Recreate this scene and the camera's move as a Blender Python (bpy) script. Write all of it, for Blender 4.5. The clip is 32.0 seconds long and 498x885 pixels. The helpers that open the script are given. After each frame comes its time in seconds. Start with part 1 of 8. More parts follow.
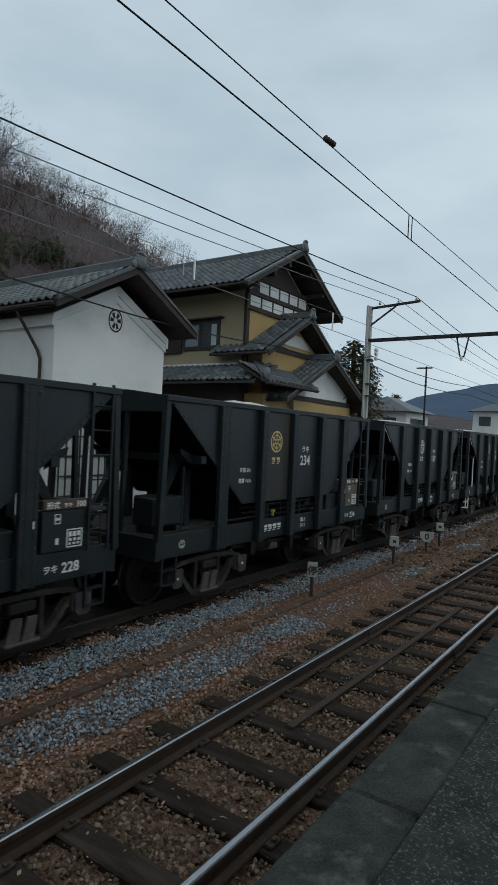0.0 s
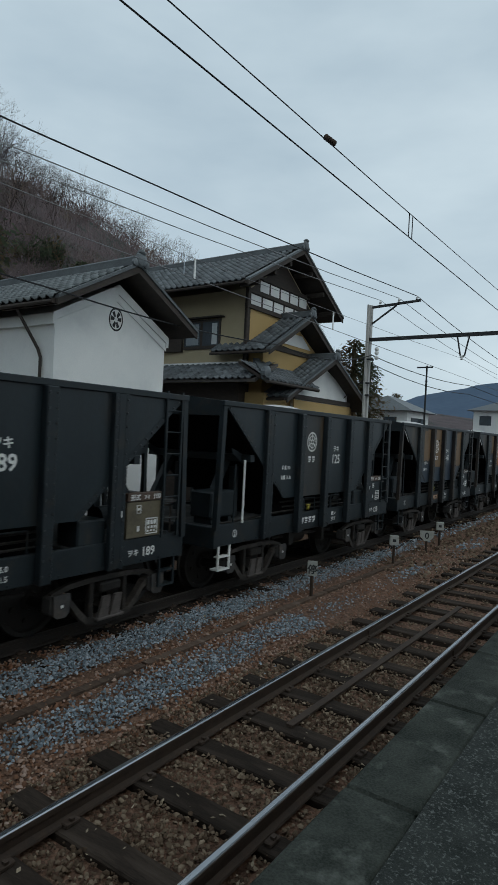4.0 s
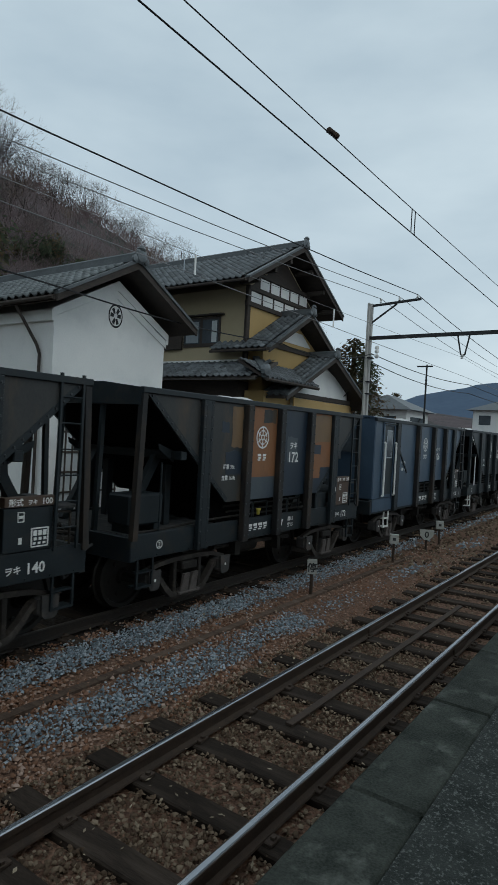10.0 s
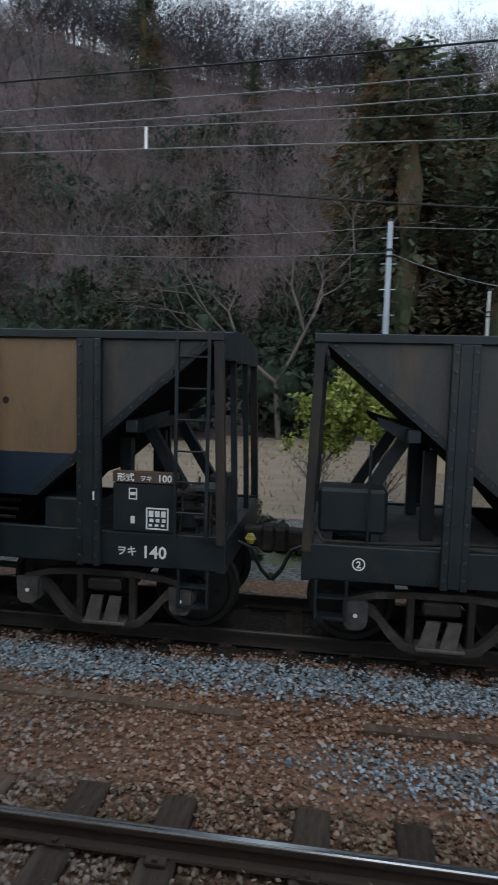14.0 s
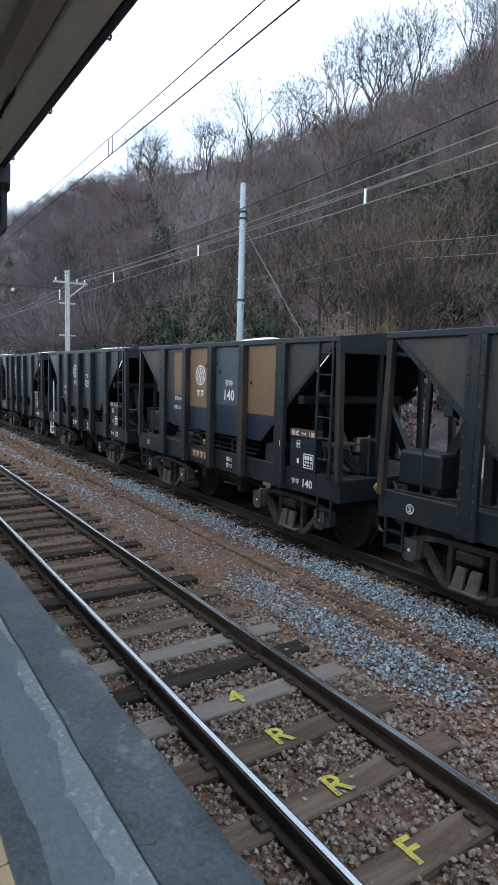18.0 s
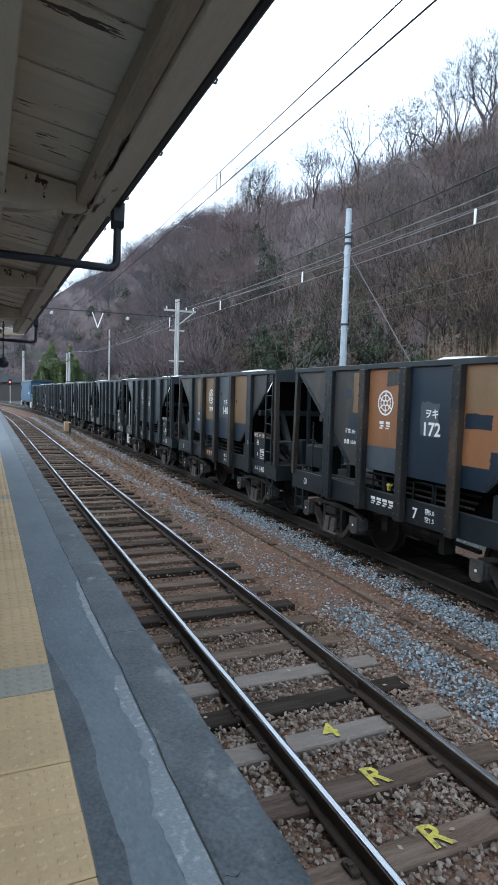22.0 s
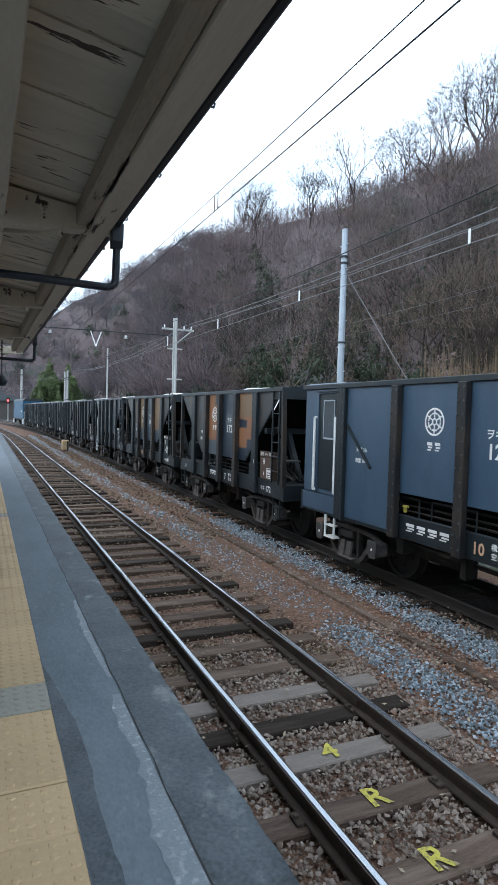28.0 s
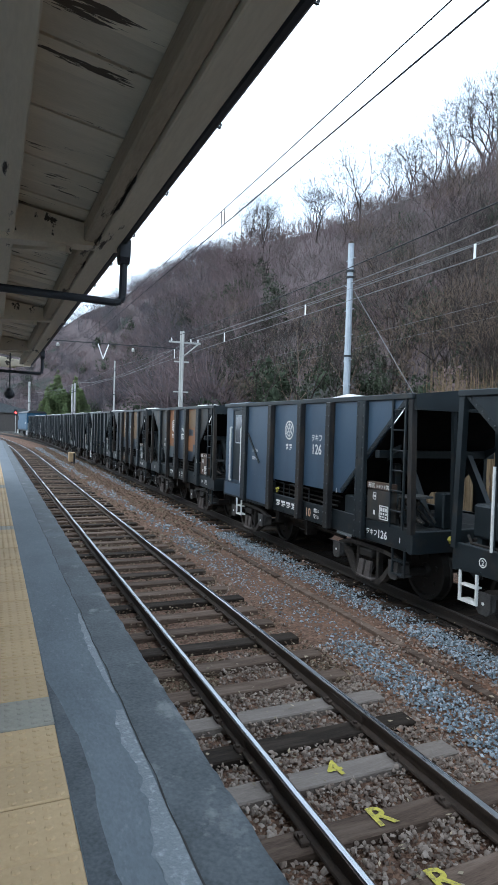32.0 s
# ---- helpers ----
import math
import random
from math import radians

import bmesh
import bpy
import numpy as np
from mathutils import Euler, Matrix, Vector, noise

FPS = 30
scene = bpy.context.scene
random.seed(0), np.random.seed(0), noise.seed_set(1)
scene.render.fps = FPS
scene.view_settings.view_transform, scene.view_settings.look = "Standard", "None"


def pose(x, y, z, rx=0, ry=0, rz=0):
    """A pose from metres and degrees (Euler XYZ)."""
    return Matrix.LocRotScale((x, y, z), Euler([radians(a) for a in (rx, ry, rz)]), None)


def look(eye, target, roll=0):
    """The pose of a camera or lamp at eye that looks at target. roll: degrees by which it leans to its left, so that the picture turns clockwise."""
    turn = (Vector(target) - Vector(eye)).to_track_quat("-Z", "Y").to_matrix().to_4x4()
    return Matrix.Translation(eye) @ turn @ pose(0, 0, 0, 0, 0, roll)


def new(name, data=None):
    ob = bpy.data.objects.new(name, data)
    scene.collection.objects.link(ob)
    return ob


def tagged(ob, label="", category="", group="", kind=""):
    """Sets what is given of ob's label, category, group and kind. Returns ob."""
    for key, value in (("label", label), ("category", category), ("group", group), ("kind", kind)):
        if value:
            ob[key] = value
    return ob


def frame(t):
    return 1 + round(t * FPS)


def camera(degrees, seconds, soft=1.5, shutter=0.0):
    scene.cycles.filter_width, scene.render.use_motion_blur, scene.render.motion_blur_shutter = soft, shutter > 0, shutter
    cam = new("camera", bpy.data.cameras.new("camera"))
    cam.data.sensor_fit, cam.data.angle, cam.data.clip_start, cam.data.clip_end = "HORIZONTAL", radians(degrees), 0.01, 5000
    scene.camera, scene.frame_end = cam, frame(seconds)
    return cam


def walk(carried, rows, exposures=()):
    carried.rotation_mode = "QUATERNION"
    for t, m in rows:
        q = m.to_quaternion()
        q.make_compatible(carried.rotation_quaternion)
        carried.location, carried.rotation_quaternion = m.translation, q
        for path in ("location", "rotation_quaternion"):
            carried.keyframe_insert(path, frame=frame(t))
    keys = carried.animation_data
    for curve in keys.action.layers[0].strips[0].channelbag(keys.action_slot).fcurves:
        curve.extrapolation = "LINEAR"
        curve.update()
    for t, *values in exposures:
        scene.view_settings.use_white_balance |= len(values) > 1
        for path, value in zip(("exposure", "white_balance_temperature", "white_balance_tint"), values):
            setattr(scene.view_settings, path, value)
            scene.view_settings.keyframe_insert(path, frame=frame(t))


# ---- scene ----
cam = camera(44.94, 32.0, shutter=0.25)
PATH = [
    (0, 0.034, -0.083, 2.538, 89.31, -2.77, -55.11),
    (0.5, 0.045, -0.081, 2.538, 89.30, -2.65, -54.97),
    (1, 0.050, -0.078, 2.537, 89.23, -2.69, -54.96),
    (1.5, 0.050, -0.084, 2.532, 89.26, -2.77, -54.88),
    (2, 0.040, -0.087, 2.535, 89.24, -2.83, -54.83),
    (2.5, 0.039, -0.085, 2.537, 89.20, -2.80, -54.75),
    (3, 0.038, -0.085, 2.536, 89.18, -2.80, -54.83),
    (3.5, 0.035, -0.089, 2.537, 89.17, -2.80, -54.92),
    (4, 0.034, -0.088, 2.535, 89.22, -2.86, -55.07),
    (4.5, 0.026, -0.091, 2.535, 89.31, -2.96, -55.20),
    (6.5, 0.045, -0.085, 2.533, 89.29, -2.99, -55.13),
    (7, 0.048, -0.087, 2.534, 89.30, -2.90, -55.20),
    (7.5, 0.041, -0.091, 2.538, 89.24, -2.86, -55.36),
    (8, 0.047, -0.093, 2.537, 89.25, -2.81, -55.44),
    (8.5, 0.052, -0.095, 2.531, 89.25, -2.74, -55.42),
    (9, 0.054, -0.083, 2.534, 89.17, -2.79, -55.37),
    (9.5, 0.067, -0.069, 2.525, 89.13, -2.89, -55.27),
    (10, 0.073, -0.045, 2.509, 89.11, -3.10, -55.15),
    (10.5, 0.079, -0.003, 2.486, 89.02, -3.20, -53.87),
    (11, 0.155, -0.019, 2.517, 88.53, -3.23, -47.70),
    (11.5, 0.251, -0.064, 2.528, 87.82, -3.66, -36.65),
    (12, 0.253, -0.061, 2.533, 86.80, -3.59, -24.92),
    (12.5, 0.179, -0.029, 2.533, 85.91, -3.12, -14.40),
    (13, 0.094, -0.013, 2.544, 85.29, -2.50, -6.80),
    (13.5, 0.079, -0.017, 2.539, 85.08, -1.61, -0.46),
    (14, 0.063, 0.015, 2.542, 84.72, -1.61, 8.21),
    (14.5, 0.022, 0.015, 2.581, 84.08, -2.06, 21.08),
    (15, 0.001, 0.027, 2.589, 83.49, -1.82, 32.28),
    (15.5, -0.021, 0.042, 2.570, 83.27, -1.72, 39.22),
    (17.5, -0.083, -0.008, 2.482, 83.76, -2.00, 53.70),
    (18, -0.092, 0.037, 2.483, 83.57, -1.51, 56.68),
    (18.5, -0.080, 0.066, 2.487, 83.57, -0.80, 59.98),
    (19, -0.074, 0.084, 2.493, 83.60, -0.82, 61.99),
    (19.5, -0.086, 0.070, 2.489, 83.73, -1.08, 64.36),
    (20, -0.090, 0.071, 2.494, 83.97, -1.34, 66.12),
    (20.5, -0.089, 0.067, 2.491, 84.34, -1.61, 66.61),
    (21, -0.079, 0.070, 2.495, 84.78, -1.60, 66.60),
    (21.5, -0.082, 0.065, 2.494, 85.22, -1.75, 66.49),
    (22, -0.080, 0.066, 2.496, 85.57, -1.66, 66.44),
    (22.5, -0.079, 0.067, 2.498, 85.70, -1.55, 66.37),
    (23, -0.079, 0.065, 2.498, 85.80, -1.39, 66.28),
    (23.5, -0.078, 0.065, 2.495, 85.96, -1.36, 66.25),
    (24, -0.076, 0.065, 2.497, 86.10, -1.34, 66.23),
    (24.5, -0.073, 0.065, 2.496, 86.25, -1.33, 66.15),
    (25, -0.074, 0.064, 2.498, 86.40, -1.44, 66.17),
    (25.5, -0.073, 0.063, 2.500, 86.51, -1.56, 66.14),
    (27.5, -0.065, 0.060, 2.502, 87.07, -1.62, 66.22),
    (28, -0.067, 0.059, 2.491, 87.27, -1.52, 66.22),
    (28.5, -0.064, 0.053, 2.501, 87.42, -1.60, 66.22),
    (29, -0.063, 0.055, 2.502, 87.52, -1.68, 66.29),
    (29.5, -0.059, 0.056, 2.503, 87.65, -1.63, 66.40),
    (30, -0.058, 0.058, 2.503, 87.83, -1.62, 66.47),
    (30.5, -0.055, 0.055, 2.504, 87.97, -1.68, 66.51),
    (31, -0.055, 0.056, 2.505, 88.11, -1.76, 66.60),
    (31.5, -0.055, 0.055, 2.504, 88.30, -1.79, 66.70),
    (32, -0.055, 0.062, 2.504, 88.45, -1.70, 66.82),
]
EXPO = [(0, -0.36, 6560, 5), (10.0, -0.36, 6560, 5), (11.2, -0.14, 6650, 7), (12.1, 0.18, 6980, 9), (13.0, 0.42, 6640, 10), (15.0, 0.58, 6400, 11), (17.5, 1.18, 6200, 10), (20.0, 1.36, 6200, 10), (21.0, 1.40, 6200, 10), (23.0, 1.33, 6200, 10), (32.0, 1.33, 6200, 10)]
walk(cam, [(t, pose(*p)) for t, *p in PATH], EXPO)

# world and light: a high overcast sky
world = bpy.data.worlds.new("overcast_sky")
scene.world = world
world.use_nodes = True
wn = world.node_tree.nodes
wl = world.node_tree.links
wn.clear()
w_out = wn.new("ShaderNodeOutputWorld")
w_bg = wn.new("ShaderNodeBackground")
w_sky = wn.new("ShaderNodeTexSky")
w_sky.sky_type = "NISHITA"
w_sky.sun_disc = False
w_sky.sun_elevation = radians(38)
w_sky.sun_rotation = radians(200)
w_sky.dust_density = 4.0
w_mix = wn.new("ShaderNodeMix")
w_mix.data_type = "RGBA"
w_mix.inputs["Factor"].default_value = 0.88
w_tc = wn.new("ShaderNodeTexCoord")
w_map = wn.new("ShaderNodeMapping")
w_map.inputs["Scale"].default_value = (1.2, 1.2, 3.5)
w_noise = wn.new("ShaderNodeTexNoise")
w_noise.inputs["Scale"].default_value = 1.6
w_noise.inputs["Detail"].default_value = 5
w_noise.inputs["Roughness"].default_value = 0.5
w_ramp = wn.new("ShaderNodeValToRGB")
w_ramp.color_ramp.elements[0].position = 0.3
w_ramp.color_ramp.elements[0].color = (6.6, 8.2, 9.8, 1)
w_ramp.color_ramp.elements[1].position = 0.7
w_ramp.color_ramp.elements[1].color = (10.0, 11.6, 13.0, 1)
wl.new(w_tc.outputs["Generated"], w_map.inputs["Vector"])
wl.new(w_map.outputs["Vector"], w_noise.inputs["Vector"])
wl.new(w_noise.outputs["Fac"], w_ramp.inputs["Fac"])
wl.new(w_sky.outputs["Color"], w_mix.inputs["A"])
wl.new(w_ramp.outputs["Color"], w_mix.inputs["B"])
wl.new(w_mix.outputs["Result"], w_bg.inputs["Color"])
w_bg.inputs["Strength"].default_value = 0.09
wl.new(w_bg.outputs["Background"], w_out.inputs["Surface"])
sun = new("sun", bpy.data.lights.new("sun", "SUN"))
sun.data.energy = 0.3
sun.data.angle = radians(25)
sun.data.color = (1.0, 0.96, 0.9)
sun.matrix_world = look((0, -20, 30), (4, 0, 0))

# ---- materials ----
def material(name, a, b, scale=6.0, rough=0.7, metal=0.0, bump=0.15, fine=60.0, c=None, cscale=1.2, cmin=0.55, cmax=0.7,
             stretch=(1, 1, 1), vary=0.0, island=0.0, bump_dist=0.01, rough_var=0.15, spec=0.5, mix=None, soft=False):
    m = bpy.data.materials.new(name)
    m.use_nodes = True
    n, l = m.node_tree.nodes, m.node_tree.links
    bsdf = n["Principled BSDF"]
    tc = n.new("ShaderNodeTexCoord")
    mp = n.new("ShaderNodeMapping")
    mp.inputs["Scale"].default_value = stretch
    l.new(tc.outputs["Object"], mp.inputs["Vector"])
    n1 = n.new("ShaderNodeTexNoise")
    n1.inputs["Scale"].default_value = scale
    n1.inputs["Detail"].default_value = 6
    n1.inputs["Roughness"].default_value = 0.6
    n2 = n.new("ShaderNodeTexNoise")
    n2.inputs["Scale"].default_value = fine
    n2.inputs["Detail"].default_value = 3
    l.new(mp.outputs["Vector"], n1.inputs["Vector"])
    l.new(mp.outputs["Vector"], n2.inputs["Vector"])
    avg = n.new("ShaderNodeMath")
    avg.operation = "MULTIPLY_ADD"
    avg.inputs[1].default_value = 0.35
    l.new(n2.outputs["Fac"], avg.inputs[0])
    sc = n.new("ShaderNodeMath")
    sc.operation = "MULTIPLY"
    sc.inputs[1].default_value = 0.65
    l.new(n1.outputs["Fac"], sc.inputs[0])
    l.new(sc.outputs[0], avg.inputs[2])
    ramp = n.new("ShaderNodeValToRGB")
    ramp.color_ramp.elements[0].position = 0.34
    ramp.color_ramp.elements[0].color = (*a, 1)
    ramp.color_ramp.elements[1].position = 0.66
    ramp.color_ramp.elements[1].color = (*b, 1)
    l.new(avg.outputs[0], ramp.inputs["Fac"])
    col = ramp.outputs["Color"]
    if c:
        n3 = n.new("ShaderNodeTexNoise")
        n3.inputs["Scale"].default_value = cscale
        n3.inputs["Detail"].default_value = 8
        n3.inputs["Roughness"].default_value = 0.65
        l.new(mp.outputs["Vector"], n3.inputs["Vector"])
        r3 = n.new("ShaderNodeMapRange")
        r3.inputs["From Min"].default_value = cmin
        r3.inputs["From Max"].default_value = cmax
        l.new(n3.outputs["Fac"], r3.inputs["Value"])
        mx = n.new("ShaderNodeMix")
        mx.data_type = "RGBA"
        mx.inputs["B"].default_value = (*c, 1)
        l.new(r3.outputs["Result"], mx.inputs["Factor"])
        l.new(col, mx.inputs["A"])
        col = mx.outputs["Result"]
    if vary or island:
        src = n.new("ShaderNodeObjectInfo").outputs["Random"] if vary else n.new("ShaderNodeNewGeometry").outputs["Random Per Island"]
        k = vary or island
        rr = n.new("ShaderNodeMapRange")
        rr.inputs["To Min"].default_value = 1 - k
        rr.inputs["To Max"].default_value = 1 + k
        l.new(src, rr.inputs["Value"])
        if mix:
            rm = n.new("ShaderNodeMapRange")
            rm.inputs["From Min"].default_value = 0.45
            rm.inputs["From Max"].default_value = 1.0
            l.new(n.new("ShaderNodeNewGeometry").outputs["Random Per Island"], rm.inputs["Value"])
            mm = n.new("ShaderNodeMix")
            mm.data_type = "RGBA"
            mm.inputs["B"].default_value = (*mix, 1)
            l.new(rm.outputs["Result"], mm.inputs["Factor"])
            l.new(col, mm.inputs["A"])
            col = mm.outputs["Result"]
        hs = n.new("ShaderNodeHueSaturation")
        l.new(rr.outputs["Result"], hs.inputs["Value"])
        l.new(col, hs.inputs["Color"])
        col = hs.outputs["Color"]
    l.new(col, bsdf.inputs["Base Color"])
    bsdf.inputs["Metallic"].default_value = metal
    bsdf.inputs["Specular IOR Level"].default_value = spec
    rv = n.new("ShaderNodeMapRange")
    rv.inputs["To Min"].default_value = max(0.02, rough - rough_var)
    rv.inputs["To Max"].default_value = min(1.0, rough + rough_var)
    l.new(n1.outputs["Fac"], rv.inputs["Value"])
    l.new(rv.outputs["Result"], bsdf.inputs["Roughness"])
    if soft:
        at = n.new("ShaderNodeAttribute")
        at.attribute_name = "soft_normal"
        l.new(at.outputs["Vector"], bsdf.inputs["Normal"])
        tl = n.new("ShaderNodeBsdfTranslucent")
        l.new(col, tl.inputs["Color"])
        mxs = n.new("ShaderNodeMixShader")
        mxs.inputs["Fac"].default_value = 0.4
        l.new(bsdf.outputs[0], mxs.inputs[1])
        l.new(tl.outputs[0], mxs.inputs[2])
        l.new(mxs.outputs[0], n["Material Output"].inputs["Surface"])
    if bump:
        bp = n.new("ShaderNodeBump")
        bp.inputs["Strength"].default_value = bump
        bp.inputs["Distance"].default_value = bump_dist
        l.new(avg.outputs[0], bp.inputs["Height"])
        l.new(bp.outputs["Normal"], bsdf.inputs["Normal"])
    return m


def stony(name, a, b, c, scale=30.0, cscale=0.9, cmin=0.45, cmax=0.62, dist=0.02):
    """Packed small stones: every cell its own shade, with dark gaps in relief."""
    m = bpy.data.materials.new(name)
    m.use_nodes = True
    n, l = m.node_tree.nodes, m.node_tree.links
    bsdf = n["Principled BSDF"]
    tc = n.new("ShaderNodeTexCoord")
    vo = n.new("ShaderNodeTexVoronoi")
    vo.inputs["Scale"].default_value = scale
    l.new(tc.outputs["Object"], vo.inputs["Vector"])
    grey = n.new("ShaderNodeRGBToBW")
    l.new(vo.outputs["Color"], grey.inputs["Color"])
    ramp = n.new("ShaderNodeValToRGB")
    ramp.color_ramp.elements[0].position = 0.2
    ramp.color_ramp.elements[0].color = (*a, 1)
    ramp.color_ramp.elements[1].position = 0.85
    ramp.color_ramp.elements[1].color = (*b, 1)
    l.new(grey.outputs["Val"], ramp.inputs["Fac"])
    big = n.new("ShaderNodeTexNoise")
    big.inputs["Scale"].default_value = cscale
    big.inputs["Detail"].default_value = 9
    big.inputs["Roughness"].default_value = 0.7
    l.new(tc.outputs["Object"], big.inputs["Vector"])
    rg_ = n.new("ShaderNodeMapRange")
    rg_.inputs["From Min"].default_value = cmin
    rg_.inputs["From Max"].default_value = cmax
    l.new(big.outputs["Fac"], rg_.inputs["Value"])
    mx = n.new("ShaderNodeMix")
    mx.data_type = "RGBA"
    mx.inputs["B"].default_value = (*c, 1)
    l.new(rg_.outputs["Result"], mx.inputs["Factor"])
    l.new(ramp.outputs["Color"], mx.inputs["A"])
    l.new(mx.outputs["Result"], bsdf.inputs["Base Color"])
    bsdf.inputs["Roughness"].default_value = 0.92
    bsdf.inputs["Specular IOR Level"].default_value = 0.2
    inv = n.new("ShaderNodeMath")
    inv.operation = "SUBTRACT"
    inv.inputs[0].default_value = 1.0
    l.new(vo.outputs["Distance"], inv.inputs[1])
    bp = n.new("ShaderNodeBump")
    bp.inputs["Strength"].default_value = 1.0
    bp.inputs["Distance"].default_value = dist
    l.new(inv.outputs[0], bp.inputs["Height"])
    l.new(bp.outputs["Normal"], bsdf.inputs["Normal"])
    return m


def glow(name, colour, strength):
    m = bpy.data.materials.new(name)
    m.use_nodes = True
    bsdf = m.node_tree.nodes["Principled BSDF"]
    bsdf.inputs["Base Color"].default_value = (*colour, 1)
    bsdf.inputs["Emission Color"].default_value = (*colour, 1)
    bsdf.inputs["Emission Strength"].default_value = strength
    return m


